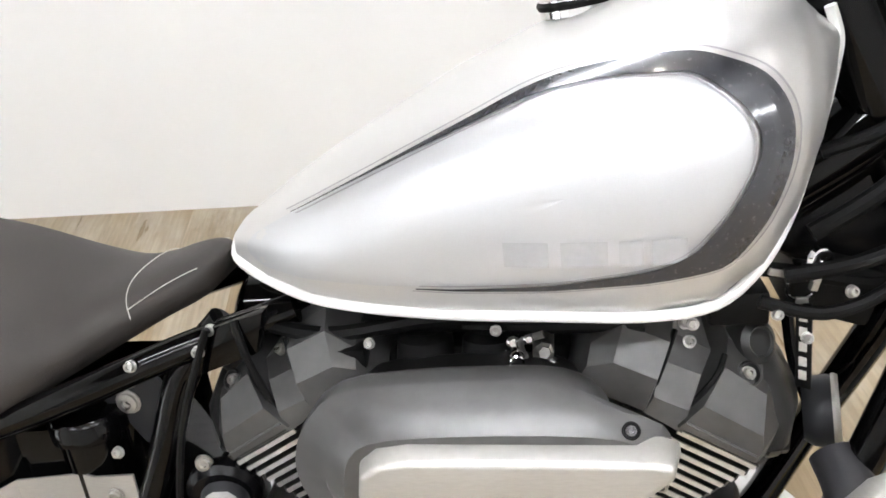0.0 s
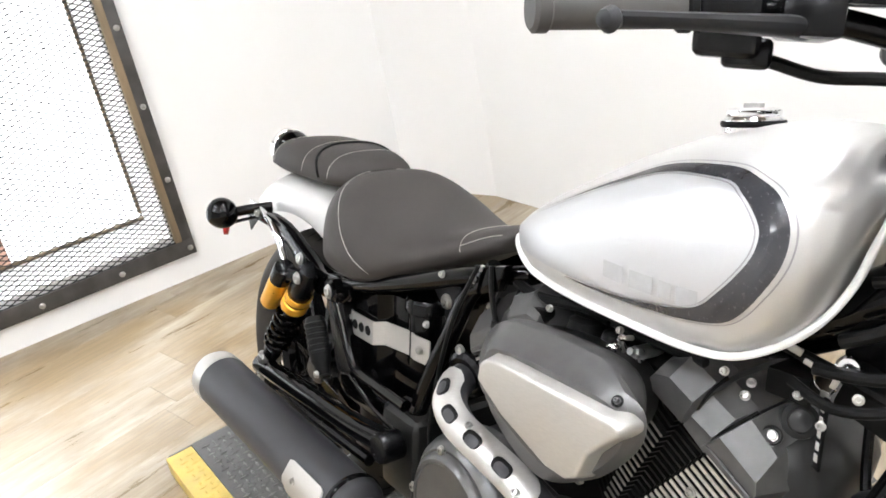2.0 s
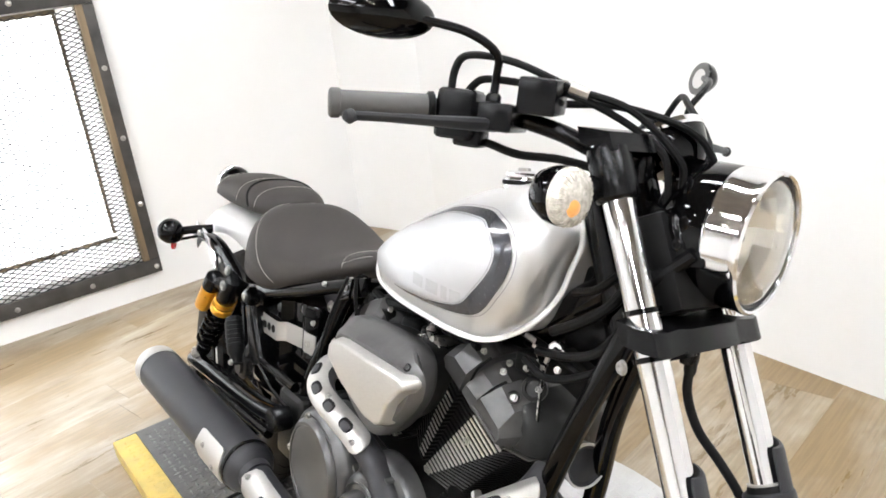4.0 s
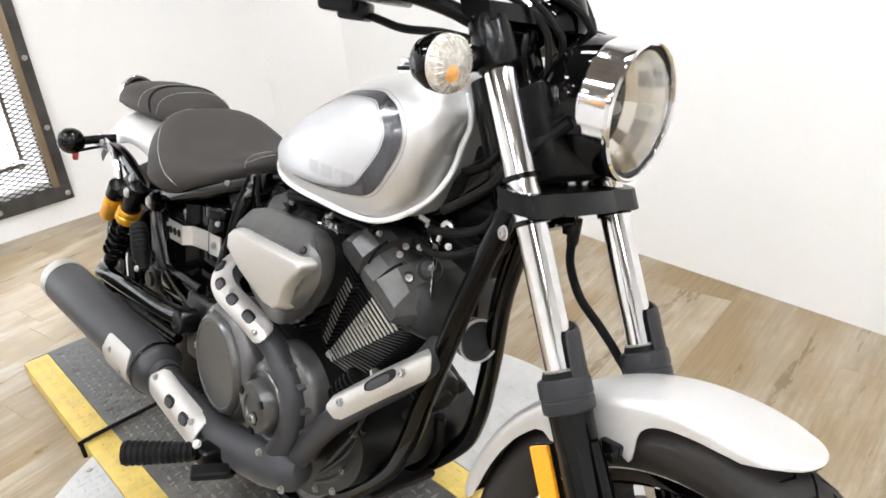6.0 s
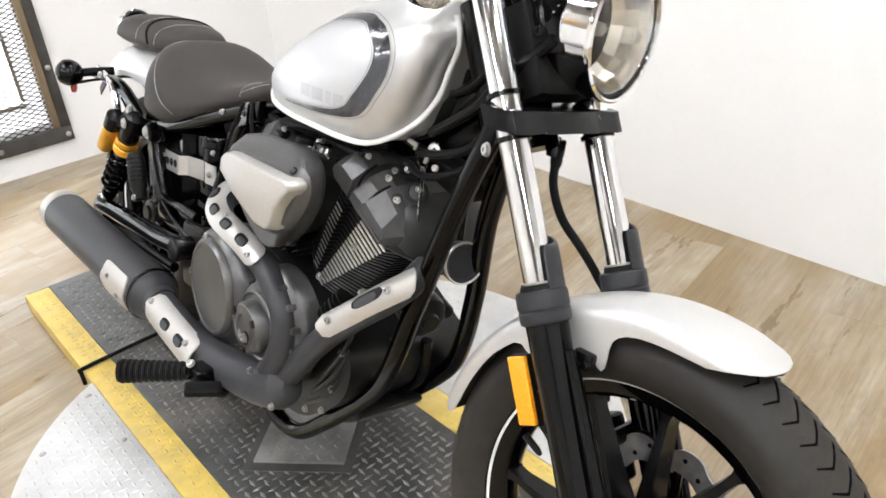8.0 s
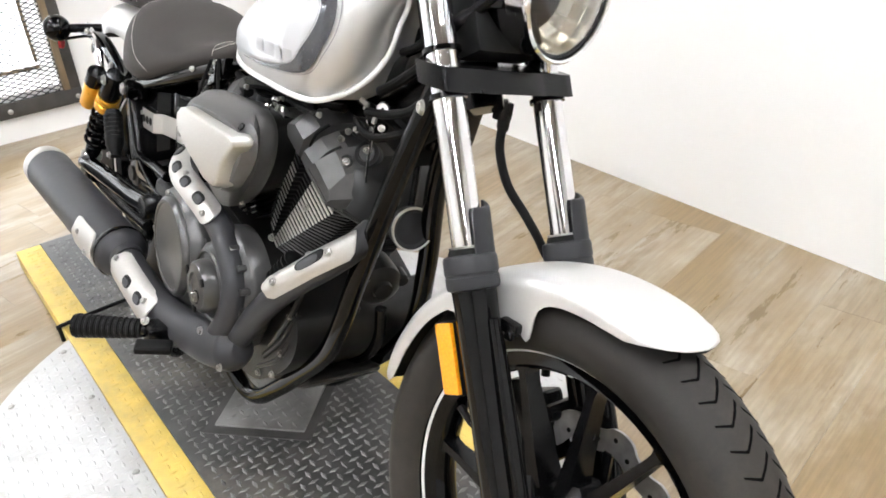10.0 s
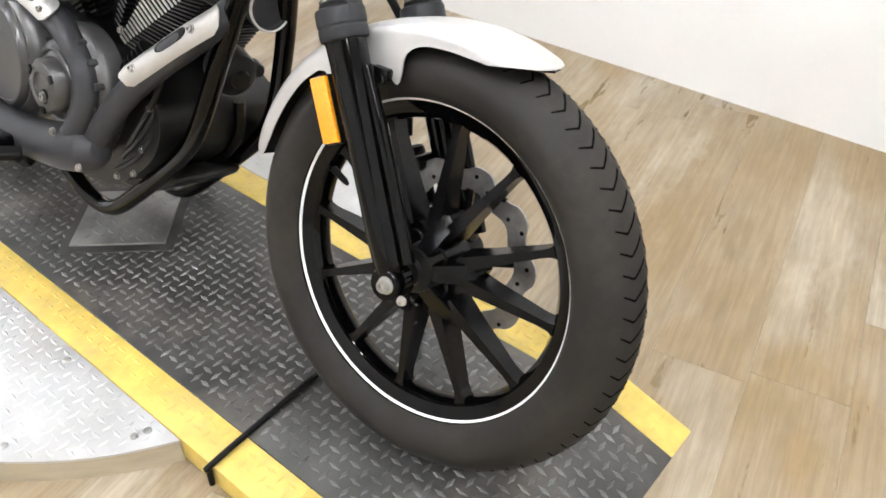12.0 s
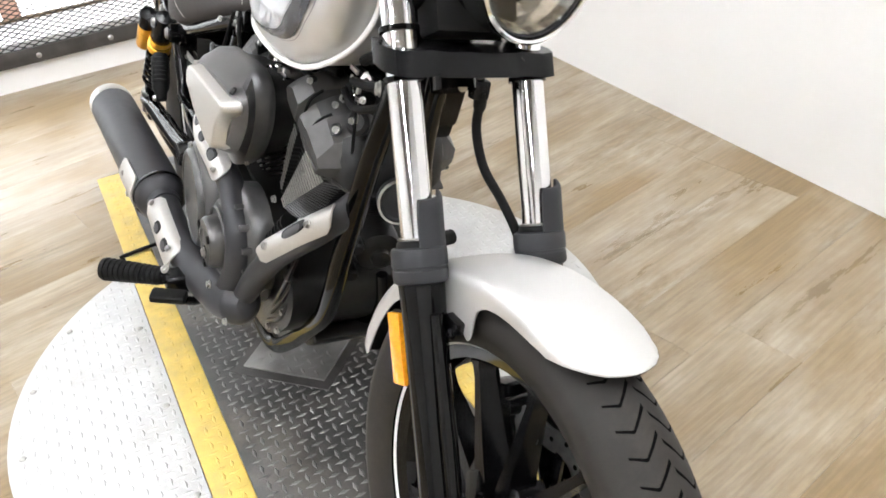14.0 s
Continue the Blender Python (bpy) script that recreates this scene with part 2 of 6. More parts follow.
def spline(points, steps=6, closed=False):
    pts = [Vector(p) for p in points]
    n = len(pts)
    out = []
    spans = n if closed else n - 1
    for i in range(spans):
        if closed:
            a, b, c, d = pts[i - 1], pts[i], pts[(i + 1) % n], pts[(i + 2) % n]
        else:
            a, b, c, d = pts[max(i - 1, 0)], pts[i], pts[i + 1], pts[min(i + 2, n - 1)]
        for s in range(steps):
            t = s / steps
            out.append(0.5 * (2 * b + (c - a) * t + (2 * a - 5 * b + 4 * c - d) * t * t + (3 * b - a - 3 * c + d) * t ** 3))
    if not closed:
        out.append(pts[-1])
    return out


def rings(bm, loops, caps=True, closed=True, wrap=False):
    made = [[bm.verts.new(p) for p in loop] for loop in loops]
    pairs = list(zip(made, made[1:])) + ([(made[-1], made[0])] if wrap else [])
    for a, b in pairs:
        n = len(a)
        for i in range(n if closed else n - 1):
            j = (i + 1) % n
            try:
                bm.faces.new((a[i], a[j], b[j], b[i]))
            except ValueError:
                pass
    if caps and not wrap:
        bm.faces.new(made[0][::-1])
        bm.faces.new(made[-1])
    return bm


def tube(points, radius, sides=14, steps=6, straight=False, caps=True, closed=False, flat=1.0):
    """A pipe along a smoothed line; radius may be a list, one value for each given point."""
    pts = [Vector(p) for p in points] if straight else spline(points, steps, closed)
    n = len(pts)
    if isinstance(radius, (list, tuple)):
        rad = [float(np.interp(i / (n - 1) * (len(radius) - 1), range(len(radius)), radius)) for i in range(n)]
    else:
        rad = [radius] * n
    loops = []
    side = None
    for i, p in enumerate(pts):
        if closed:
            way = (pts[(i + 1) % n] - pts[i - 1]).normalized()
        else:
            way = (pts[min(i + 1, n - 1)] - pts[max(i - 1, 0)]).normalized()
        if side is None:
            side = way.orthogonal().normalized()
        side = (side - way * side.dot(way)).normalized()
        up = way.cross(side)
        loops.append([p + rad[i] * (math.cos(a) * side + flat * math.sin(a) * up) for a in (2 * math.pi * k / sides for k in range(sides))])
    return rings(bmesh.new(), loops, caps=caps, wrap=closed)


def lathe(profile, origin, axis, sides=32, caps=True):
    """profile: rows of (radius, distance along the axis)."""
    ax = Vector(axis).normalized()
    s = ax.orthogonal().normalized()
    u = ax.cross(s)
    o = Vector(origin)
    loops = [[o + ax * d + max(r, 1e-4) * (math.cos(a) * s + math.sin(a) * u) for a in (2 * math.pi * k / sides for k in range(sides))] for r, d in profile]
    return rings(bmesh.new(), loops, caps=caps)


def bevel(bm, width, segments=2, angle=30):
    edges = [e for e in bm.edges if len(e.link_faces) == 2 and e.calc_face_angle(0) > radians(angle)]
    bmesh.ops.recalc_face_normals(bm, faces=bm.faces)
    bmesh.ops.bevel(bm, geom=edges, offset=width, segments=segments, profile=0.6, affect="EDGES", clamp_overlap=True)
    return bm


def block(size, matrix=None, round_by=0.004, segments=2):
    bm = bmesh.new()
    bmesh.ops.create_cube(bm, size=1)
    bmesh.ops.scale(bm, vec=size, verts=bm.verts)
    if round_by:
        bevel(bm, round_by, segments)
    if matrix is not None:
        bm.transform(matrix)
    return bm


def plate(outline, y0, y1, round_by=0.004, segments=2, inset=0.0):
    """A slab with an outline in x and z, from y0 to y1; inset shrinks the y1 face."""
    bm = bmesh.new()
    cx = sum(p[0] for p in outline) / len(outline)
    cz = sum(p[1] for p in outline) / len(outline)
    a = [(x, y0, z) for x, z in outline]
    b = []
    for x, z in outline:
        d = Vector((x - cx, 0, z - cz))
        k = max(0, d.length - inset) / max(d.length, 1e-6)
        b.append((cx + d.x * k, y1, cz + d.z * k))
    rings(bm, [a, b])
    bmesh.ops.recalc_face_normals(bm, faces=bm.faces)
    if round_by:
        bevel(bm, round_by, segments)
    return bm


def smooth2(points, steps=5):
    return [(p.x, p.y) for p in spline([(x, z, 0) for x, z in points], steps, True)]


def join(*many):
    out = bmesh.new()
    for bm in many:
        me = bpy.data.meshes.new("scrap")
        bm.to_mesh(me)
        out.from_mesh(me)
        bm.free()
        bpy.data.meshes.remove(me)
    return out


def along(a, b):
    """A pose at a whose z axis points to b."""
    a, b = Vector(a), Vector(b)
    return Matrix.Translation(a) @ (b - a).to_track_quat("Z", "Y").to_matrix().to_4x4()


def bolt(at, out, parent, r=0.008, name="bolt", mat=None, h=0.006):
    bm = lathe([(r * 1.25, 0), (r * 1.25, h * 0.25), (r, h * 0.3), (r, h * 0.85), (r * 0.85, h), (r * 0.5, h), (r * 0.45, h * 0.5), (0.0, h * 0.5)], at, out, 12)
    return part(name, bm, mat or M_STEEL, parent, "", 30)


# ---- room ----
FLOOR = -0.055
LEFT_X, RIGHT_Y = -1.78, 1.55
FAR_X, NEAR_Y, CEIL = 4.6, -4.2, 2.95


def structure(name, bm, mat, label):
    ob = link(name, bm, mat)
    return tagged(ob, label, name.split("_")[0], kind="structure")


def box(x0, x1, y0, y1, z0, z1, round_by=0):
    return block((x1 - x0, y1 - y0, z1 - z0), Matrix.Translation(((x0 + x1) / 2, (y0 + y1) / 2, (z0 + z1) / 2)), round_by)


WIN_Y0, WIN_Y1, WIN_Z0, WIN_Z1 = -1.50, 0.225, 0.150, 1.26
DEEP = 0.36  # thickness of the wall with the opening
structure("wall_west", join(
    box(LEFT_X - DEEP, LEFT_X, WIN_Y1, 1.9, FLOOR, CEIL), box(LEFT_X - DEEP, LEFT_X, NEAR_Y, WIN_Y0, FLOOR, CEIL),
    box(LEFT_X - DEEP, LEFT_X, WIN_Y0, WIN_Y1, WIN_Z1, CEIL), box(LEFT_X - DEEP, LEFT_X, WIN_Y0, WIN_Y1, FLOOR, WIN_Z0)), M_WALL, "warm white painted wall with a meshed opening")
structure("wall_north", box(LEFT_X - DEEP, FAR_X, RIGHT_Y, RIGHT_Y + 0.2, FLOOR, CEIL), M_WALL, "plain warm white painted wall")
structure("wall_east", box(FAR_X, FAR_X + 0.2, NEAR_Y - 0.2, RIGHT_Y + 0.2, FLOOR, CEIL), M_WALL, "plain warm white painted wall")
structure("wall_south", box(LEFT_X - DEEP, FAR_X, NEAR_Y - 0.2, NEAR_Y, FLOOR, CEIL), M_WALL, "plain warm white painted wall")
structure("ceiling", box(LEFT_X - DEEP, FAR_X + 0.2, NEAR_Y - 0.2, RIGHT_Y + 0.2, CEIL, CEIL + 0.1), M_CEIL, "plain grey-brown timber ceiling of the showroom")
corner = bmesh.new()
rings(corner, [[(LEFT_X - 0.01, 1.39, z), (-1.24, RIGHT_Y + 0.01, z), (LEFT_X - 0.01, RIGHT_Y + 0.01, z)] for z in (FLOOR, CEIL - 0.002)])
structure("wall_corner", corner, M_WALL, "slanting white wall piece across the corner")
floor = structure("floor", box(LEFT_X - DEEP, FAR_X, NEAR_Y, RIGHT_Y, FLOOR - 0.1, FLOOR - 0.004), material("floor_bed", (0.20, 0.15, 0.09), 0.7), "light oak vinyl plank floor, slightly worn")

# ---- meshed window ----


def window_grille():
    top = new("window_1")
    tagged(top, "raw steel framed grille of black expanded mesh over a bright opening", "window", kind="structure")
    x = LEFT_X + 0.012
    y0, y1, z0, z1 = -1.57, 0.305, 0.055, 1.335
    w = 0.068
    for name, bm in (("bottom_rail", box(x - 0.01, x + 0.012, y0, y1, z0, z0 + w, 0.002)), ("top_rail", box(x - 0.01, x + 0.012, y0, y1, z1 - w, z1, 0.002)),
                     ("side_rail", box(x - 0.01, x + 0.012, y1 - 0.045, y1, z0 + w + 0.001, z1 - w - 0.001, 0.002)), ("side_rail", box(x - 0.01, x + 0.012, y0, y0 + 0.045, z0 + w + 0.001, z1 - w - 0.001, 0.002))):
        part(name, bm, M_IRON, top, "dark raw steel")
    for yy in (y1 - 0.075, y0 + 0.046):
        part("wooden_strip", box(x - 0.01, x + 0.02, yy, yy + 0.029, z0 + w + 0.001, z1 - w - 0.001, 0.003), M_OLDWOOD, top, "weathered brown wood")
    for k in range(5):
        z = z0 + 0.03 + k * (z1 - z0 - 0.06) / 4
        for yy in (y1 - 0.022, y0 + 0.022):
            part("bolt", lathe([(0.012, 0), (0.012, 0.003), (0.007, 0.007), (0.001, 0.008)], (x + 0.012, yy, z), (1, 0, 0), 10), M_STEEL, top)
    for k in range(1, 6):
        yy = y1 - k * (y1 - y0) / 6
        for z in (z0 + 0.03, z1 - 0.03):
            part("bolt", lathe([(0.012, 0), (0.012, 0.003), (0.007, 0.007), (0.001, 0.008)], (x + 0.012, yy, z), (1, 0, 0), 10), M_STEEL, top)
    # expanded mesh: zigzag strands
    verts, faces = [], []
    dy, dz, t = 0.024, 0.0105, 0.0023
    ya, yb, za, zb = y0 + 0.05, y1 - 0.05, z0 + w - 0.005, z1 - w + 0.005
    rows = int((zb - za) / (2 * dz))
    cols = int((yb - ya) / dy)
    for r in range(rows):
        for s in (0, 1):
            base = za + (2 * r + 1) * dz
            for c in range(cols):
                h0, h1 = (dz, 0) if c % 2 else (0, dz)
                sign = 1 if s else -1
                p = (ya + c * dy, base + sign * h0 * (1 if s else 1))
                q = (ya + (c + 1) * dy, base + sign * h1 * (1 if s else 1))
                n = len(verts)
                for (yy, zz) in (p, q):
                    verts += [(x - 0.0008, yy, zz - t), (x + 0.0008, yy, zz - t), (x + 0.0008, yy, zz + t), (x - 0.0008, yy, zz + t)]
                for a in range(4):
                    b = (a + 1) % 4
                    faces.append((n + a, n + b, n + 4 + b, n + 4 + a))
    me = bpy.data.meshes.new("mesh")
    me.from_pydata(verts, [], faces)
    me.materials.append(M_MESHWIRE)
    ob = new("mesh", me)
    ob.parent = top
    tagged(ob, "black expanded metal mesh", kind="stuff")
    # deep reveal behind the grille
    far = LEFT_X - DEEP
    for name, bm in (("reveal_frame", box(far - 0.02, far + 0.004, WIN_Y0, WIN_Y1, WIN_Z0 + 0.001, WIN_Z0 + 0.014)), ("reveal_frame", box(far - 0.02, far + 0.004, WIN_Y1 - 0.014, WIN_Y1 - 0.001, WIN_Z0 + 0.031, WIN_Z1 - 0.031)), ("reveal_frame", box(far - 0.02, far + 0.004, WIN_Y0, WIN_Y1, WIN_Z1 - 0.03, WIN_Z1 - 0.001))):
        part(name, bm, M_OLDWOOD, top)
    post = link("timber_post", box(far - 0.12, far - 0.04, -0.42, -0.335, FLOOR, WIN_Z1 + 0.5, 0.004), M_POST)
    tagged(post, "red-brown timber post behind the mesh grille", "post")
    back = link("backdrop", box(-2.95, -2.9, -4.5, 3.0, -0.3, 1.42), M_DAY)
    tagged(back, "bright white daylight beyond the opening", "backdrop", kind="structure")
    out = link("ground", box(-2.9, far - 0.001, -4.5, 3.0, -0.3, FLOOR - 0.02), M_CEIL)
    tagged(out, "pale ground outside the opening", "ground", kind="structure")


window_grille()

# ---- turntable and lift platform ----
PX0, PX1, PY0, PY1 = -0.515, 1.945, -0.274, 0.335
BAND = 0.075


def lozenges(area, pitch, height, long_r, short_r, z):
    """Raised tread lozenges, turned alternately, on every spot for which area(x, y) holds."""
    verts, faces = [], []
    nx, ny = int(3.2 / pitch), int(2.2 / pitch)
    for i in range(nx):
        for j in range(ny):
            cx, cy = -0.9 + i * pitch, -0.9 + j * pitch
            if not area(cx, cy):
                continue
            a = radians(45) if (i + j) % 2 else radians(-45)
            a += radians(45)
            ca, sa = math.cos(a), math.sin(a)
            n = len(verts)
            for (u, v, h) in ((-long_r, 0, 0), (0, -short_r, 0), (long_r, 0, 0), (0, short_r, 0), (-long_r * 0.55, 0, height), (0, -short_r * 0.45, height), (long_r * 0.55, 0, height), (0, short_r * 0.45, height)):
                verts.append((cx + u * ca - v * sa, cy + u * sa + v * ca, z + h))
            for k in range(4):
                m = (k + 1) % 4
                faces.append((n + k, n + m, n + 4 + m, n + 4 + k))
            faces.append((n + 4, n + 5, n + 6, n + 7))
    me = bpy.data.meshes.new("tread_pattern")
    me.from_pydata(verts, [], faces)
    return me


def pattern(me, mat, parent, label):
    me.materials.append(mat)
    ob = new("tread_pattern", me)
    ob.parent = parent
    tagged(ob, label, kind="stuff")
    return ob


def split(bm):
    bmesh.ops.bisect_plane(bm, geom=bm.verts[:] + bm.edges[:] + bm.faces[:], plane_co=(1.78, 0, 0), plane_no=(1, 0, 0))
    return bm


def platform():
    top = new("lift_platform")
    tagged(top, "long low motorcycle platform of dark tread plate with yellow edges", "platform")
    part("deck", split(box(PX0, PX1, PY0 + BAND, PY1 - BAND, FLOOR, 0.0, 0.002)), M_TREADPLATE, top, "dark worn steel tread plate")
    for y0, y1 in ((PY0, PY0 + BAND - 0.0005), (PY1 - BAND + 0.0005, PY1)):
        part("edge_strip", split(box(PX0, PX1, y0, y1, FLOOR, 0.0, 0.004)), M_YELLOW, top, "yellow painted edge")
    pattern(lozenges(lambda x, y: PX0 + 0.02 < x < PX1 - 0.015 and PY0 + BAND + 0.012 < y < PY1 - BAND - 0.012, 0.0235, 0.0019, 0.0135, 0.0046, 0.0), M_LOZENGE, top, "raised steel lozenges")
    pattern(lozenges(lambda x, y: PX0 + 0.02 < x < PX1 - 0.015 and (PY0 + 0.012 < y < PY0 + BAND - 0.01 or PY1 - BAND + 0.012 < y < PY1 - 0.01), 0.0235, 0.0012, 0.0125, 0.0042, 0.0), M_YELLOW, top, "yellow painted lozenges")
    part("ramp", rings(bmesh.new(), [[(PX0 - 0.05, y, FLOOR), (PX0 - 0.001, y, FLOOR), (PX0 - 0.001, y, -0.001), (PX0 - 0.012, y, -0.004)] for y in (PY0 + 0.012, PY1 - 0.012)]), M_TREADPLATE, top)
    # the front end slopes down to the floor
    for ob in top.children:
        for v in ob.data.vertices:
            if v.co.x > 1.78 and v.co.z > FLOOR + 0.004:
                v.co.z = max(v.co.z - (0.0 - FLOOR - 0.004) * ((v.co.x - 1.78) / 0.165), FLOOR + 0.003)
    return top


platform()

disc_c, disc_r = Vector((0.71, 0.060, 0)), 0.685


def turntable():
    top = new("turntable")
    tagged(top, "round galvanised tread plate turntable under the platform", "turntable")
    for sgn in (-1, 1):
        edge = (PY0 - 0.0015) if sgn < 0 else (PY1 + 0.0015)
        half = math.acos(abs(edge - disc_c.y) / disc_r)
        mid = -math.pi / 2 if sgn < 0 else math.pi / 2
        arc = [(disc_c.x + disc_r * math.cos(mid - half + 2 * half * k / 40), disc_c.y + disc_r * math.sin(mid - half + 2 * half * k / 40)) for k in range(41)]
        arc[0], arc[-1] = (arc[0][0], edge), (arc[-1][0], edge)
        part("plate", rings(bmesh.new(), [[(x, y, -0.006) for x, y in arc], [(x, y, -0.001) for x, y in arc]]), M_DISC, top, "pale galvanised tread plate")
        inner = [(disc_c.x + (x - disc_c.x) * 0.998, y if abs(y - edge) < 1e-6 else disc_c.y + (y - disc_c.y) * 0.998) for x, y in arc]
        part("skirt", rings(bmesh.new(), [[(x, y, FLOOR) for x, y in inner], [(x, y, -0.0065) for x, y in inner]]), M_WOODSIDE, top, "wood-look vinyl skirt")
    inside = lambda x, y: (x - disc_c.x) ** 2 + (y - disc_c.y) ** 2 < (disc_r - 0.012) ** 2 and (y < PY0 - 0.012 or y > PY1 + 0.012)
    pattern(lozenges(inside, 0.0235, 0.0012, 0.0125, 0.0042, -0.001), M_DISC, top, "raised steel lozenges")
    for k in range(9):
        a = radians(-165 + k * 18.5)
        x, y = disc_c.x + (disc_r - 0.03) * math.cos(a), disc_c.y + (disc_r - 0.03) * math.sin(a)
        if y < PY0 - 0.02:
            part("screw", lathe([(0.008, 0), (0.007, 0.002), (0.003, 0.003), (0.001, 0.003)], (x, y, 0.0), (0, 0, 1), 8), M_STEEL, top)
    for x in (0.40, 0.714, 0.996, 1.25):
        part("screw", lathe([(0.008, 0), (0.007, 0.002), (0.003, 0.003), (0.001, 0.003)], (x, PY0 - 0.025, 0.0), (0, 0, 1), 8), M_STEEL, top)


turntable()


def lift_plate():
    top = new("jack_plate")
    tagged(top, "square galvanised tread plate pad under the engine", "jack plate")
    m = Matrix.Translation((0.700, 0.028, 0.006)) @ Euler((0, 0, radians(43))).to_matrix().to_4x4()
    part("pad", block((0.205, 0.205, 0.006), m, 0.002), M_PAD, top)
    part("rim", block((0.246, 0.248, 0.003), m @ Matrix.Translation((0, 0, -0.0046)), 0.001), M_IRON, top, "dark rusty border")
    me = lozenges(lambda x, y: max(abs((m.inverted() @ Vector((x, y, 0.008))).x), abs((m.inverted() @ Vector((x, y, 0.008))).y)) < 0.090, 0.0235, 0.0014, 0.0125, 0.0042, 0.009)
    pattern(me, M_PAD, top, "raised steel lozenges")


lift_plate()


def strap(x, y_in, tilt):
    bm = tube([(x - 0.004, PY0 - 0.006, FLOOR + 0.012), (x, PY0 - 0.007, -0.004), (x + 0.001, PY0 - 0.002, 0.006), (x + tilt * 0.5, (PY0 + y_in) / 2, 0.008), (x + tilt, y_in, 0.008)], 0.0055, 8, 3)
    ob = link("hold_down_rod", bm, M_RUBBER)
    return tagged(ob, "thin black rod lying bent over the yellow platform edge", "rod", "rods on the platform")


strap(1.392, 0.00, -0.012)
strap(0.042, -0.05, -0.008)


def ceiling_light(x, y, size):
    top = new("ceiling_light")
    tagged(top, "white framed ceiling panel light, switched on", "lamp", "ceiling lights")
    top.location = (x, y, CEIL)
    sx, sy = size
    frame_bm = join(block((sx, 0.03, 0.04), Matrix.Translation((0, sy / 2, -0.022)), 0.002), block((sx, 0.03, 0.04), Matrix.Translation((0, -sy / 2, -0.022)), 0.002), block((0.03, sy - 0.032, 0.04), Matrix.Translation((sx / 2 - 0.015, 0, -0.022)), 0.002), block((0.03, sy - 0.032, 0.04), Matrix.Translation((-sx / 2 + 0.015, 0, -0.022)), 0.002))
    part("frame", frame_bm, M_HOUSING, top)
    part("diffuser", block((sx - 0.064, sy - 0.034, 0.01), Matrix.Translation((0, 0, -0.02)), 0), M_LAMP, top)
    return top


first = ceiling_light(-0.6, -1.2, (1.25, 0.20))
for x, y in ((1.8, -1.2), (-0.6, -3.0), (1.8, -3.0), (3.7, -2.0), (0.6, 0.7), (2.9, 0.6)):
    copy_thing(first, pose(x, y, CEIL))


def spot_lamp(x, y):
    top = new("spot_lamp")
    tagged(top, "small white ceiling spotlight, switched on", "lamp", "ceiling spots")
    top.location = (x, y, CEIL)
    part("housing", lathe([(0.05, 0), (0.05, -0.10), (0.046, -0.10), (0.044, -0.02)], (0, 0, -0.002), (0, 0, 1), 16), M_HOUSING, top)
    part("bulb", lathe([(0.04, -0.08), (0.03, -0.095), (0.001, -0.1)], (0, 0, 0), (0, 0, 1), 16), M_SPOT, top)
    return top


spot = spot_lamp(1.9, -0.3)
for x, y in ((2.3, -0.3), (2.7, -0.3), (3.1, -0.4), (0.5, -1.9), (1.5, -2.1), (2.5, -2.1), (3.4, -1.2), (-0.4, -2.2), (0.9, 0.1)):
    copy_thing(spot, pose(x, y, CEIL))

# ---- motorcycle ----
bike = new("motorcycle")
tagged(bike, "silver and black cruiser motorcycle leaning on its side stand", "motorcycle")
bike.matrix_world = pose(0, 0.0035, 0, -14.63)
# the engine and frame are drawn in their own units: a slight scale and set against the tank
BODY = Matrix(((1.017, -0.030, -0.013, -0.003), (-0.021, 1.064, -0.019, 0.026), (0.029, -0.030, 1.042, -0.033), (0, 0, 0, 1)))
# the front end is turned a little to the left about the steering axis; the lamp is bolted on at a slight angle
PIVOT, RAKE = Vector((1.36, 0, 0.64)), Vector((-0.49, 0, 1)).normalized()
STEER = Matrix.Translation((0.0375, -0.0322, 0.0143)) @ Matrix.Translation(PIVOT) @ Matrix.Rotation(radians(-0.6), 4, 'X') @ Matrix.Rotation(radians(2.6), 4, RAKE) @ Matrix.Translation(-PIVOT)
LAMPTURN = Matrix.Translation(PIVOT) @ Matrix.Rotation(radians(11), 4, RAKE) @ Matrix.Translation(-PIVOT)
BARTURN = Matrix.Translation((0.012, 0.010, -0.008)) @ Matrix.Translation(PIVOT) @ Matrix.Rotation(radians(6), 4, RAKE) @ Matrix.Translation(-PIVOT)


def P(name, bm, mat, label="", parent=None, smooth=35):
    return part(name, bm, mat, parent or bike, label, smooth)


# fuel tank: width, seam height and crown height along its length
TANK_X = (0.594, 0.612, 0.655, 0.705, 0.765, 0.835, 0.915, 0.985, 1.037, 1.073, 1.099, 1.117, 1.128, 1.135)
TANK_W = (0.012, 0.050, 0.088, 0.115, 0.136, 0.152, 0.164, 0.167, 0.163, 0.151, 0.132, 0.108, 0.084, 0.062)
TANK_B = (0.793, 0.789, 0.781, 0.772, 0.770, 0.770, 0.771, 0.768, 0.769, 0.786, 0.815, 0.856, 0.898, 0.930)
TANK_T = (0.800, 0.818, 0.846, 0.876, 0.908, 0.944, 0.977, 0.997, 1.006, 1.006, 1.002, 0.996, 0.986, 0.976)
TANK_TUCK = (0.92, 0.92, 0.92, 0.92, 0.92, 0.92, 0.91, 0.88, 0.80, 0.68, 0.56, 0.50, 0.60, 0.80)  # width at the seam over the full width


def tank_at(x):
    return [float(np.interp(x, TANK_X, v)) for v in (TANK_W, TANK_B, TANK_T)]


def tuck_at(x):
    return float(np.interp(x, TANK_X, TANK_TUCK))


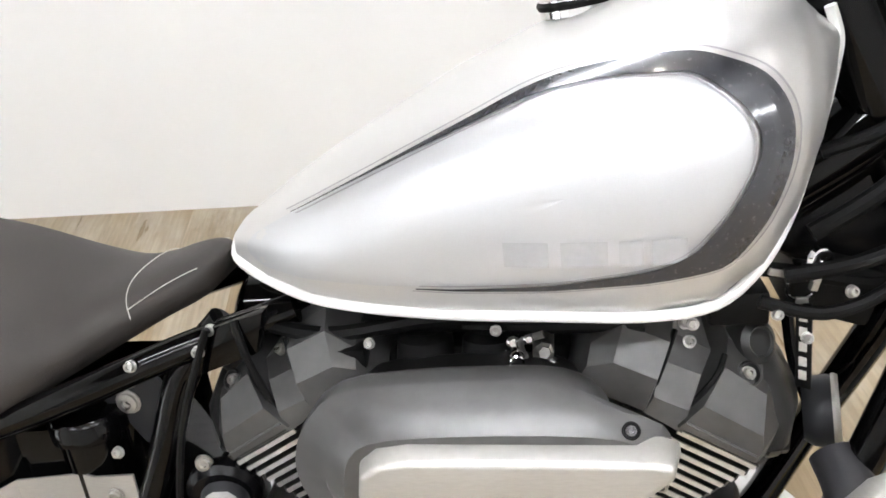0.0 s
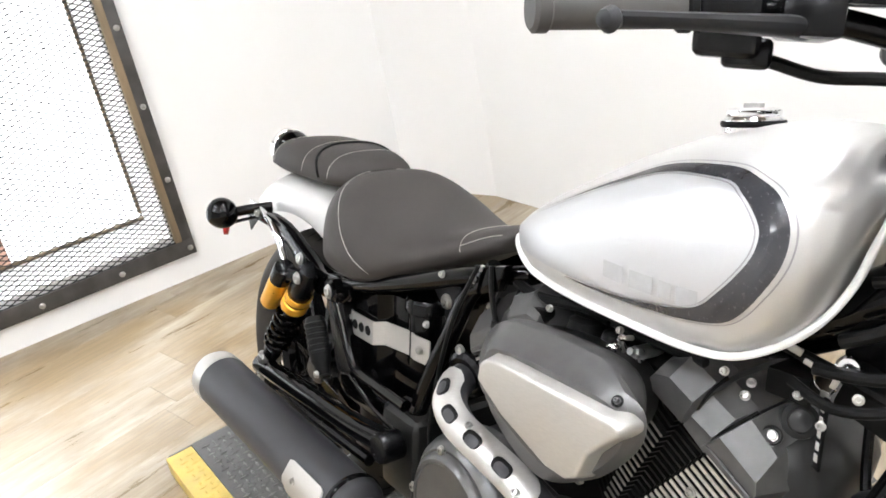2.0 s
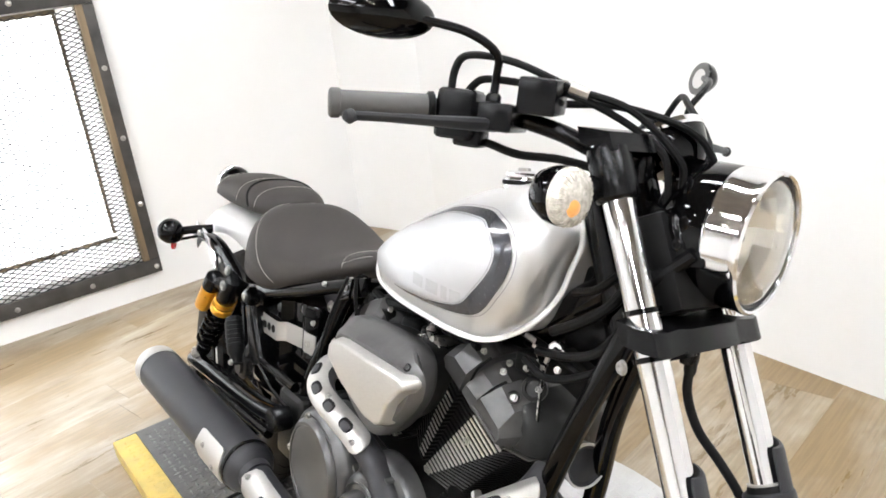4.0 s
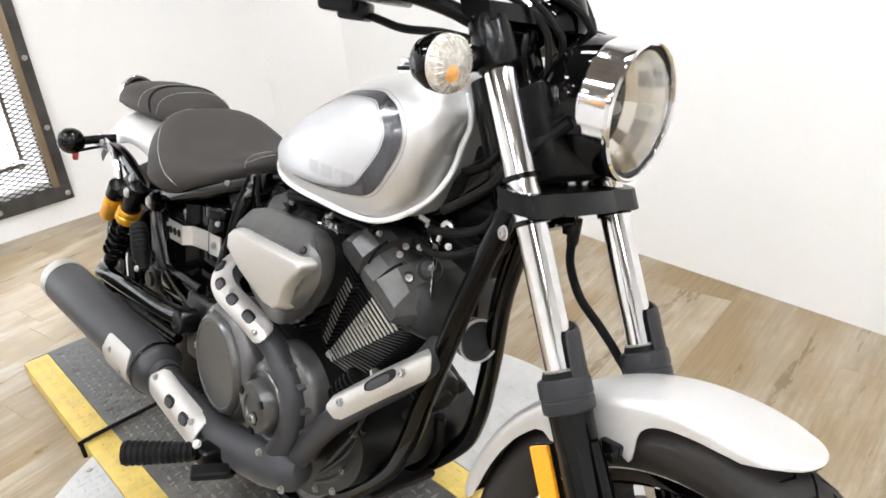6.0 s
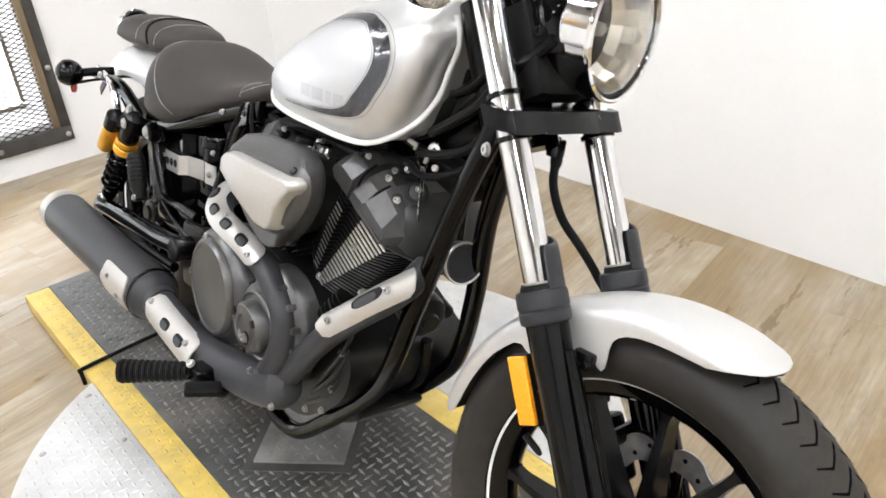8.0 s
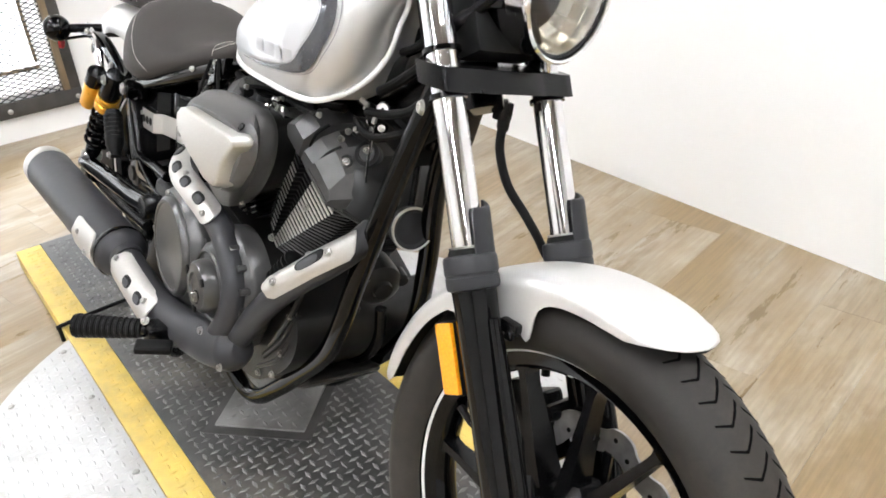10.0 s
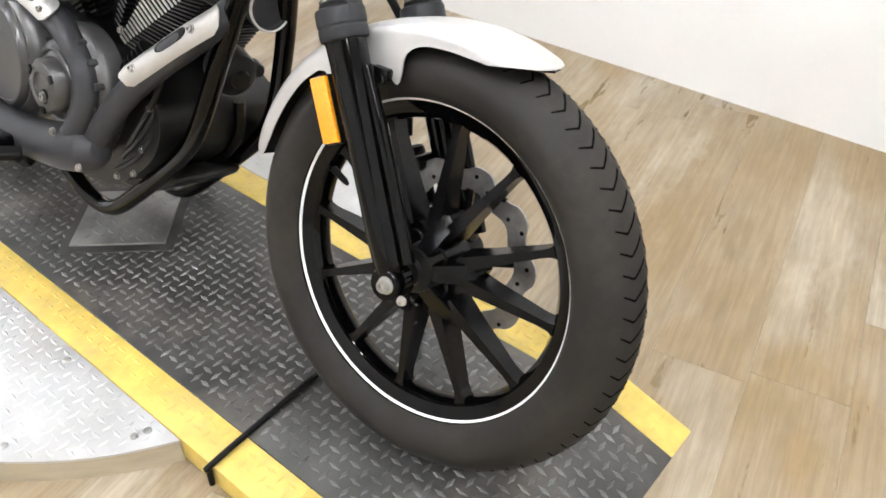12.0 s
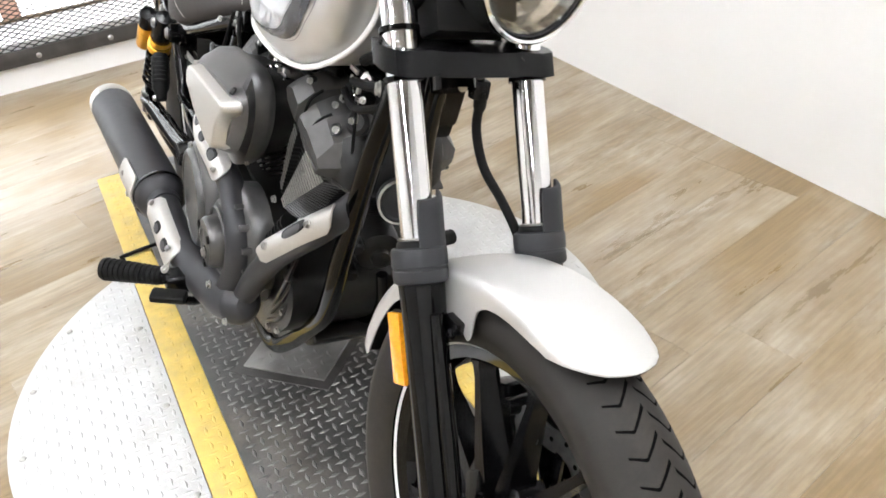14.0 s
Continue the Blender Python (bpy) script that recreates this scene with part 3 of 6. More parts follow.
def tank_side(x, z, off=0.0):
    """The tank's right-hand surface at x and z."""
    w, b, t = tank_at(x)
    zc = b + 0.36 * (t - b)
    if z >= zc:
        k = min(0.999, (z - zc) / (t - zc))
        n = 2.25
    else:
        k = min(0.999, (zc - z) / (zc - b))
        n = 2.6
        tuck = tuck_at(x)
        return -(w * (tuck + (1 - tuck) * (1 - k ** 2.0) ** 0.5)) - off
    return -(w * (1 - k ** n) ** (1 / n)) - off


def tank_ring(x, count=22):
    w, b, t = tank_at(x)
    half = []
    zc = b + 0.36 * (t - b)
    for i in range(count + 1):
        a = i / count
        if a < 0.3:
            z = b + (zc - b) * (a / 0.3)
            half.append((-tank_side(x, z), z))
        else:
            th = (a - 0.3) / 0.7 * math.pi / 2
            n = 2.25
            y = w * max(0.0, math.cos(th)) ** (2 / n)
            z = zc + (t - zc) * math.sin(th) ** (2 / n)
            half.append((y, z))
    bend = 0.030 * max(0.0, (x - 1.082) / 0.0525) ** 1.5
    back = lambda y: x - bend * max(0.0, 1 - (y / max(w, 0.01)) ** 2) ** 1.2
    right = [(back(y), -y, z) for y, z in half]
    left = [(back(y), y, z) for y, z in reversed(half[:-1])]
    return right + left


xs = [p.x for p in spline([(x, 0, 0) for x in TANK_X], 4)]
tank = P("fuel_tank", rings(bmesh.new(), [tank_ring(x) for x in xs]), M_SILVER, "satin silver teardrop fuel tank with a dark teardrop stripe", smooth=50)
seam = [(0.592, 0.0, 0.790)] + [(x, tank_side(x, tank_at(x)[1] + 0.0005) - 0.002, tank_at(x)[1] - 0.001) for x in (0.612, 0.655, 0.705, 0.765, 0.835, 0.915, 0.985, 1.037, 1.073, 1.099, 1.117, 1.128)] + [(1.1345, -0.052, 0.925), (1.136, -0.054, 0.950), (1.128, -0.056, 0.975)]
P("seam", tube(seam, 0.0046, 10, 4), M_LIP, "pale rolled seam lip", tank)
P("seam", tube([(x, -y, z) for x, y, z in seam], 0.0046, 10, 4), M_LIP, "pale rolled seam lip", tank)

INNER = ((0.690, 0.846), (0.781, 0.887), (0.859, 0.920), (0.928, 0.944), (1.006, 0.950), (1.034, 0.940), (1.055, 0.921), (1.063, 0.903), (1.058, 0.878), (1.034, 0.842), (1.004, 0.817), (0.936, 0.804), (0.868, 0.798), (0.806, 0.795))
OUTER = ((0.690, 0.8465), (0.780, 0.8885), (0.857, 0.9235), (0.926, 0.9510), (1.008, 0.962), (1.048, 0.954), (1.073, 0.939), (1.087, 0.910), (1.083, 0.871), (1.058, 0.826), (1.028, 0.807), (0.950, 0.799), (0.868, 0.795), (0.806, 0.794))


def on_tank(curve, off, steps=5):
    return [Vector((p.x, tank_side(p.x, p.y, off), p.y)) for p in spline([(x, z, 0) for x, z in curve], steps)]


def ribbon(a, b):
    bm = bmesh.new()
    va, vb = [bm.verts.new(p) for p in a], [bm.verts.new(p) for p in b]
    for i in range(len(a) - 1):
        bm.faces.new((va[i], va[i + 1], vb[i + 1], vb[i]))
    return bm


def scaled(curve, k, cx=0.93, cz=0.87):
    return [(cx + (x - cx) * k, cz + (z - cz) * k) for x, z in curve]


def side_pair(name, maker, mat, label=""):
    for s in (1, -1):
        bm = maker()
        if s < 0:
            bmesh.ops.scale(bm, vec=(1, -1, 1), verts=bm.verts)
        P(name, bm, mat, label, tank)


mids = [[(a[0] * (1 - f) + b[0] * f, a[1] * (1 - f) + b[1] * f) for a, b in zip(INNER, OUTER)] for f in (0, 0.2, 0.4, 0.6, 0.8, 1)]
side_pair("stripe", lambda: join(*[ribbon(on_tank(p, 0.0036), on_tank(q, 0.0036)) for p, q in zip(mids, mids[1:])]), M_DECAL, "glossy charcoal teardrop stripe")


def panel_face():
    loop = list(INNER) + [(0.740, 0.7925), (0.672, 0.7925), (0.634, 0.802), (0.640, 0.819)]
    rows = [on_tank(scaled(loop + loop[:1], k), 0.0016 if k < 0.95 else 0.0008, 5)[:-1] for k in [0.992 - 0.07628 * i for i in range(14)]]
    return rings(bmesh.new(), rows, caps=False)


side_pair("panel", panel_face, M_SILVER_SIDE, "silver tank side, toned for the light on it")
side_pair("pinstripe", lambda: ribbon(on_tank(scaled(INNER, 0.965), 0.0030), on_tank(scaled(INNER, 0.978), 0.0030)), M_PIN)
side_pair("pinstripe", lambda: ribbon(on_tank(scaled(OUTER, 1.025, 0.93, 0.873), 0.0016), on_tank(scaled(OUTER, 1.035, 0.93, 0.873), 0.0016)), M_PIN)
# lettering as plain blocks
for x0, x1 in ((0.880, 0.914), (0.923, 0.957), (0.965, 0.982), (0.988, 1.013)):
    def mark(x0=x0, x1=x1):
        cols = [x0 + (x1 - x0) * i / 4 for i in range(5)]
        return ribbon([Vector((x, tank_side(x, 0.817, 0.0030), 0.817)) for x in cols], [Vector((x, tank_side(x, 0.837, 0.0030), 0.837)) for x in cols])
    side_pair("lettering", mark, M_LETTER)
P("fuel_cap", lathe([(0.034, -0.012), (0.034, 0.002), (0.031, 0.005), (0.030, 0.006), (0.031, 0.009), (0.030, 0.013), (0.024, 0.0155), (0.010, 0.016), (0.0, 0.016)], (0.943, 0, 0.994), (-0.10, 0, 1), 40), M_CHROME, "chrome round fuel cap", tank)
P("cap_gasket", lathe([(0.035, -0.006), (0.0365, -0.002), (0.035, 0.001)], (0.943, 0, 0.994), (-0.10, 0, 1), 40, caps=False), M_RUBBER, "", tank)
P("cap_latch", block((0.022, 0.010, 0.006), Matrix.Translation((0.941, 0, 1.0115)) @ Euler((0, -0.10, 0)).to_matrix().to_4x4(), 0.002), M_STEEL, "", tank)


# seats
def shell(rows, count=20, power=2.6, under=0.25):
    """A cushion: rows of x, half width, edge height, crown height, underside."""
    loops = []
    for x, w, e, t, u in rows:
        ring = []
        for i in range(count + 1):
            a = math.pi * i / count
            c, s = math.cos(a), math.sin(a)
            y = -w * math.copysign(abs(c) ** (2 / power), c)
            ring.append((x, y, e + (t - e) * abs(s) ** (2 / power)))
        ring += [(x, w * 0.86, u), (x, 0, u), (x, -w * 0.86, u)]
        loops.append(ring)
    return loops


def graded(rows, n):
    arr = np.array(rows)
    pts = []
    for col in range(arr.shape[1]):
        pts.append([p.y for p in spline([(i, v, 0) for i, v in enumerate(arr[:, col])], n)])
    return list(zip(*pts))


SEAT = ((0.040, 0.030, 0.705, 0.720, 0.690), (0.070, 0.070, 0.700, 0.755, 0.680), (0.115, 0.106, 0.690, 0.795, 0.668), (0.165, 0.143, 0.678, 0.812, 0.655), (0.215, 0.164, 0.666, 0.817, 0.646), (0.285, 0.170, 0.660, 0.797, 0.642), (0.360, 0.156, 0.672, 0.769, 0.657), (0.430, 0.118, 0.702, 0.757, 0.688), (0.490, 0.078, 0.728, 0.767, 0.714), (0.530, 0.062, 0.745, 0.779, 0.732), (0.556, 0.052, 0.755, 0.784, 0.742), (0.572, 0.036, 0.762, 0.782, 0.750), (0.580, 0.014, 0.768, 0.777, 0.762))
seat_rows = graded(SEAT, 4)
seat = P("rider_seat", rings(bmesh.new(), shell(seat_rows)), M_SEAT, "dark brown-grey leather saddle with pale stitching", smooth=60)


def seat_point(x, a, lift=0.0015):
    arr = np.array(seat_rows)
    w, e, t = (float(np.interp(x, arr[:, 0], arr[:, k])) for k in (1, 2, 3))
    c, s = math.cos(a), math.sin(a)
    p = 2.6
    return Vector((x, -(w + lift) * math.copysign(abs(c) ** (2 / p), c), e + (t - e + lift) * abs(s) ** (2 / p)))


def stitch(points, name="stitching", parent=None):
    return P(name, tube(points, 0.00042, 5, 2), M_STITCH, "pale thread", parent or seat)


stitch([seat_point(0.365 - 0.215 * math.sin(a) ** 0.8, a) for a in [0.02 + (math.pi - 0.04) * k / 24 for k in range(25)]])
stitch([seat_point(0.500 - 0.012 * math.sin(a) ** 1.5, a) for a in [0.10 + (math.pi - 0.20) * k / 18 for k in range(19)]])
stitch([seat_point(0.497 + 0.066 * k / 8, 0.34 + 0.3 * k / 8) for k in range(9)])
stitch([seat_point(0.497 + 0.066 * k / 8, math.pi - 0.34 - 0.3 * k / 8) for k in range(9)])

PILL = ((-0.196, 0.046, 0.786, 0.800, 0.780), (-0.184, 0.080, 0.784, 0.822, 0.776), (-0.145, 0.094, 0.784, 0.838, 0.774), (-0.080, 0.100, 0.785, 0.846, 0.773), (-0.010, 0.101, 0.785, 0.846, 0.773), (0.055, 0.098, 0.785, 0.843, 0.773), (0.098, 0.092, 0.784, 0.838, 0.774), (0.134, 0.078, 0.785, 0.828, 0.776), (0.152, 0.048, 0.790, 0.812, 0.784))
pill_rows = graded(PILL, 4)
pillion = P("pillion_seat", rings(bmesh.new(), shell(pill_rows)), M_SEAT, "small dark leather pillion pad with pale stitching", smooth=60)


def pill_point(x, a, lift=0.0015):
    arr = np.array(pill_rows)
    w, e, t = (float(np.interp(x, arr[:, 0], arr[:, k])) for k in (1, 2, 3))
    c, s = math.cos(a), math.sin(a)
    return Vector((x, -(w + lift) * math.copysign(abs(c) ** (2 / 2.6), c), e + (t - e + lift) * abs(s) ** (2 / 2.6)))


P("piping", tube([pill_point(0.030 + 0.035 * (1 - math.sin(a)) - 0.012 * math.sin(a), a) for a in [0.02 + (math.pi - 0.04) * k / 20 for k in range(21)]], 0.003, 6, 2), M_RUBBER, "black piping", pillion)
for xx in (-0.150, -0.002, 0.092):
    stitch([pill_point(xx, a) for a in [0.05 + (math.pi - 0.1) * k / 16 for k in range(17)]], "stitching", pillion)


# rear wheel and tail
def arc_sheet(cx, cz, r, a0, a1, half, drop, n=28, m=10, thick=0.003, taper=None):
    """A mudguard: an arc of radius r with a rounded section; angles in degrees from +x."""
    bm = bmesh.new()
    outer = []
    for i in range(n + 1):
        f = i / n
        a = radians(a0 + (a1 - a0) * f)
        h = half * (taper(f) if taper else 1)
        ring = []
        for j in range(m + 1):
            th = math.pi * j / m
            y = -h * math.copysign(abs(math.cos(th)) ** 0.75, math.cos(th))
            rr = r - drop * (1 - abs(math.sin(th)) ** 0.75)
            ring.append((cx + rr * math.cos(a), y, cz + rr * math.sin(a)))
        outer.append(ring)
    vo = [[bm.verts.new(p) for p in ring] for ring in outer]
    for a, b in zip(vo, vo[1:]):
        for j in range(m):
            bm.faces.new((a[j], a[j + 1], b[j + 1], b[j]))
    bmesh.ops.recalc_face_normals(bm, faces=bm.faces)
    bmesh.ops.solidify(bm, geom=bm.faces[:], thickness=thick)
    return bm


RWX, RWZ, RR = -0.055, 0.318, 0.322
P("rear_mudguard", arc_sheet(-0.040, 0.310, 0.466, 52, 122, 0.102, 0.085, taper=lambda f: 1.0 - 0.12 * max(0, f - 0.75) / 0.25), M_SILVER, "satin silver rear mudguard", smooth=60)


P("mudguard_liner", arc_sheet(-0.040, 0.310, 0.452, 40, 133, 0.088, 0.060), M_RUBBER, "black inner mudguard", smooth=60)


def tyre_profile(r, w, bead):
    half = [(r, 0.0), (r - 0.002, 0.20), (r - 0.008, 0.44), (r - 0.019, 0.70), (r - 0.034, 0.90), (r - 0.050, 0.985), (bead + 0.010, 0.80), (bead, 0.60)]
    return [(a, -w * f) for a, f in reversed(half)] + [(a, w * f) for a, f in half[1:]]


def wheel(name, x, z, r, w, bead, label):
    """A cast wheel: rim is the part, and tyre, spokes, hub and discs hang under it."""
    o, ax = (x, 0, z), (0, 1, 0)
    rim_p = [(bead + 0.004, -w * 0.62), (bead + 0.006, -w * 0.52), (bead - 0.006, -w * 0.46), (bead - 0.022, -w * 0.36), (bead - 0.030, -w * 0.16), (bead - 0.032, 0), (bead - 0.030, w * 0.16), (bead - 0.022, w * 0.36), (bead - 0.006, w * 0.46), (bead + 0.006, w * 0.52), (bead + 0.004, w * 0.62)]
    rim = P(name, lathe(rim_p, o, ax, 72, caps=False), M_GLOSS, label)
    P("tyre", lathe([(bead, -w * 0.60)] + tyre_profile(r, w, bead) + [(bead, w * 0.60)], o, ax, 96, caps=False), M_TYRE, "black road tyre with chevron tread", rim, 50)
    for s in (-1, 1):
        P("rim_tape", lathe([(bead - 0.0035, s * w * 0.485), (bead - 0.0002, s * w * 0.525), (bead - 0.0002, s * w * 0.525 + s * 0.001), (bead - 0.0035, s * w * 0.485 + s * 0.001)], o, ax, 96, caps=False), M_RIMLINE, "white rim line", rim)
    P("hub", lathe([(0.001, -0.060), (0.020, -0.060), (0.022, -0.052), (0.034, -0.050), (0.038, -0.036), (0.040, 0.02), (0.040, 0.046), (0.03, 0.05), (0.001, 0.05)], o, ax, 24), M_ENGINE_DARK, "", rim)
    # six lobes on the hub, each split into two spokes; a pocket lies between the lobes
    for k in range(6):
        mid_a = radians(74 + 60 * k)

        def at(r, a, y):
            return Vector((x + r * math.cos(a), y, z + r * math.sin(a)))

        lobe = [[at(0.030, mid_a - 0.50, y0), at(0.085, mid_a - 0.23, y1), at(0.094, mid_a, y1 + 0.003), at(0.085, mid_a + 0.23, y1), at(0.030, mid_a + 0.50, y0)] for y0, y1 in ((0.030, 0.018), (-0.040, -0.022), (-0.046, -0.028))]
        lobe[2] = [p.lerp(at(0.058, mid_a, p.y), 0.22) for p in lobe[2]]
        P("hub_lobe", bevel(rings(bmesh.new(), lobe), 0.003, 1), M_SATIN, "", rim)
        P("hub_pocket", lathe([(0.013, -0.034), (0.015, -0.038), (0.013, -0.041), (0.010, -0.038)], at(0.046, mid_a + radians(30), 0), ax, 12, caps=False), M_SATIN, "", rim)
        for d in (-1, 1):
            p0, p1 = at(0.066, mid_a + d * radians(11), 0), at(bead - 0.026, mid_a + d * radians(14.5), 0)
            way = (p1 - p0).normalized()
            across = Vector((-way.z, 0, way.x))
            loops = []
            for f, half, y0, y1 in ((0, 0.0150, -0.028, 0.016), (0.30, 0.0115, -0.024, 0.012), (0.85, 0.0078, -0.016, 0.008), (0.95, 0.0085, -0.016, 0.010), (1.0, 0.0125, -0.017, 0.012)):
                p = p0.lerp(p1, f)
                loops.append([p + across * half + Vector((0, y1, 0)), p + across * half * 0.75 + Vector((0, y0, 0)), p - across * half * 0.75 + Vector((0, y0, 0)), p - across * half + Vector((0, y1, 0))])
            P("spoke", bevel(rings(bmesh.new(), loops), 0.003, 1), M_SATIN, "", rim)
    return rim


FWX, FWZ, FR = 1.545, 0.311, 0.334
SHAPE[0] = STEER
front_wheel = wheel("front_wheel", FWX, FWZ, FR, 0.056, 0.246, "black cast front wheel with a white rim line")
SHAPE[0] = Matrix.Identity(4)
rear_wheel = wheel("rear_wheel", RWX, RWZ, RR, 0.076, 0.212, "black cast rear wheel")


def chevrons(rim, x, z, r, w, count):
    """Tread grooves as thin dark strips bent over the crown."""
    verts, faces = [], []
    for k in range(count):
        a0 = 2 * math.pi * k / count
        for s in (-1, 1):
            line = []
            for i in range(15):
                f = i / 14
                y = s * w * (0.02 + 0.60 * f)
                rr = float(np.interp(abs(y), [0, w * 0.2, w * 0.44, w * 0.70, w * 0.90], [r, r - 0.002, r - 0.008, r - 0.019, r - 0.034])) + 0.0012
                line.append((a0 + (0.06 if s > 0 else 0.0) - 0.11 * f + (0.17 * (f - 0.60) if f > 0.60 else 0), y, rr, 0.0027 * (1 - 0.5 * f) / r))
            n = len(verts)
            for a, y, rr, h in line:
                for e in (-h, h):
                    verts.append((x + rr * math.cos(a + e), y, z + rr * math.sin(a + e)))
            for i in range(14):
                faces.append((n + 2 * i, n + 2 * i + 1, n + 2 * i + 3, n + 2 * i + 2))
    me = bpy.data.meshes.new("tread")
    me.from_pydata(verts, [], faces)
    me.transform(SHAPE[0])
    me.materials.append(M_TREAD)
    ob = new("tread", me)
    ob.parent = rim
    tagged(ob, "chevron tread grooves", kind="stuff")


SHAPE[0] = STEER
chevrons(front_wheel, FWX, FWZ, FR, 0.056, 72)
SHAPE[0] = Matrix.Identity(4)
chevrons(rear_wheel, RWX, RWZ, RR, 0.076, 44)


def wave_disc(rim, x, y, z, r, mat):
    n = 160
    bm = bmesh.new()
    loops = []
    for yy, inner in ((y - 0.0022, 0), (y + 0.0022, 0)):
        loops.append([(x + (r + 0.007 * math.copysign(abs(math.sin(10 * 2 * math.pi * i / n)) ** 0.6, math.sin(10 * 2 * math.pi * i / n))) * math.cos(2 * math.pi * i / n), yy, z + (r + 0.007 * math.copysign(abs(math.sin(10 * 2 * math.pi * i / n)) ** 0.6, math.sin(10 * 2 * math.pi * i / n))) * math.sin(2 * math.pi * i / n)) for i in range(n)])
    inn = [[(x + (r - 0.034 + 0.004 * math.sin(20 * math.pi * i / n)) * math.cos(2 * math.pi * i / n), yy, z + (r - 0.034 + 0.004 * math.sin(20 * math.pi * i / n)) * math.sin(2 * math.pi * i / n)) for i in range(n)] for yy in (y + 0.0022, y - 0.0022)]
    rings(bm, loops + inn, wrap=True)
    d = P("brake_disc", bm, mat, "steel wave brake disc", rim)
    for k in range(30):
        a = 2 * math.pi * k / 30
        rr = r - (0.008 if k % 2 else 0.020)
        P("disc_hole", lathe([(0.0035, -0.0028), (0.0035, 0.0028)], (x + rr * math.cos(a), y, z + rr * math.sin(a)), (0, 1, 0), 8), M_RUBBER, "", d)
    P("disc_carrier", join(*[tube([(x + 0.04 * math.cos(a), y, z + 0.04 * math.sin(a)), (x + (r - 0.030) * math.cos(a + 0.25), y, z + (r - 0.030) * math.sin(a + 0.25))], 0.007, 6, straight=True) for a in (2 * math.pi * k / 5 for k in range(5))]), M_SATIN, "", rim)


SHAPE[0] = STEER
wave_disc(front_wheel, FWX, 0.056, FWZ, 0.140, M_DISCSTEEL)
SHAPE[0] = Matrix.Identity(4)
wave_disc(rear_wheel, RWX, 0.095, RWZ, 0.145, M_DISCSTEEL)
SHAPE[0] = STEER
P("valve", tube([(1.345, -0.016, 0.390), (1.372, -0.018, 0.380), (1.380, -0.019, 0.377)], [0.0058, 0.0052, 0.0030], 10, straight=True), M_RUBBER, "", front_wheel)


# fork: its axis runs from the axle up and back
def fork_at(z, y):
    return Vector((1.386 - 0.490 * (z - 0.635), y, z))


clamp_bm = bevel(rings(bmesh.new(), [[tuple(fork_at(0.848, 0) + RAKE * h + Vector((x, y, 0))) for x, y in ((-0.024, -0.118), (0.012, -0.122), (0.030, -0.114), (0.036, -0.094), (0.030, -0.064), (0.036, -0.05), (0.036, 0.05), (0.030, 0.064), (0.036, 0.094), (0.030, 0.114), (0.012, 0.122), (-0.024, 0.118), (-0.036, 0.05), (-0.060, 0.035), (-0.060, -0.035), (-0.036, -0.05))] for h in (-0.015, 0.015)]), 0.006, 2)
fork = P("fork_clamp", clamp_bm, M_SATIN, "satin black lower fork clamp")
upper_bm = bevel(rings(bmesh.new(), [[tuple(fork_at(1.075, 0) + RAKE * h + Vector((x, y, 0))) for x, y in ((-0.026, -0.112), (0.026, -0.112), (0.034, -0.08), (0.034, 0.08), (0.026, 0.112), (-0.026, 0.112), (-0.04, 0.04), (-0.04, -0.04))] for h in (-0.012, 0.012)]), 0.005, 2)
P("upper_clamp", upper_bm, M_SATIN, "", fork)
P("lamp_mount", block((0.050, 0.120, 0.130), Matrix.Translation(fork_at(0.930, 0) + Vector((0.012, 0, 0))) @ Euler((0, -0.45, 0)).to_matrix().to_4x4(), 0.012, 2), M_RUBBER, "black headlamp mount", fork)
P("steering_stem", tube([fork_at(0.80, 0) + Vector((-0.04, 0, 0)), fork_at(1.07, 0) + Vector((-0.04, 0, 0))], 0.030, 20, straight=True), M_GLOSS, "", fork)
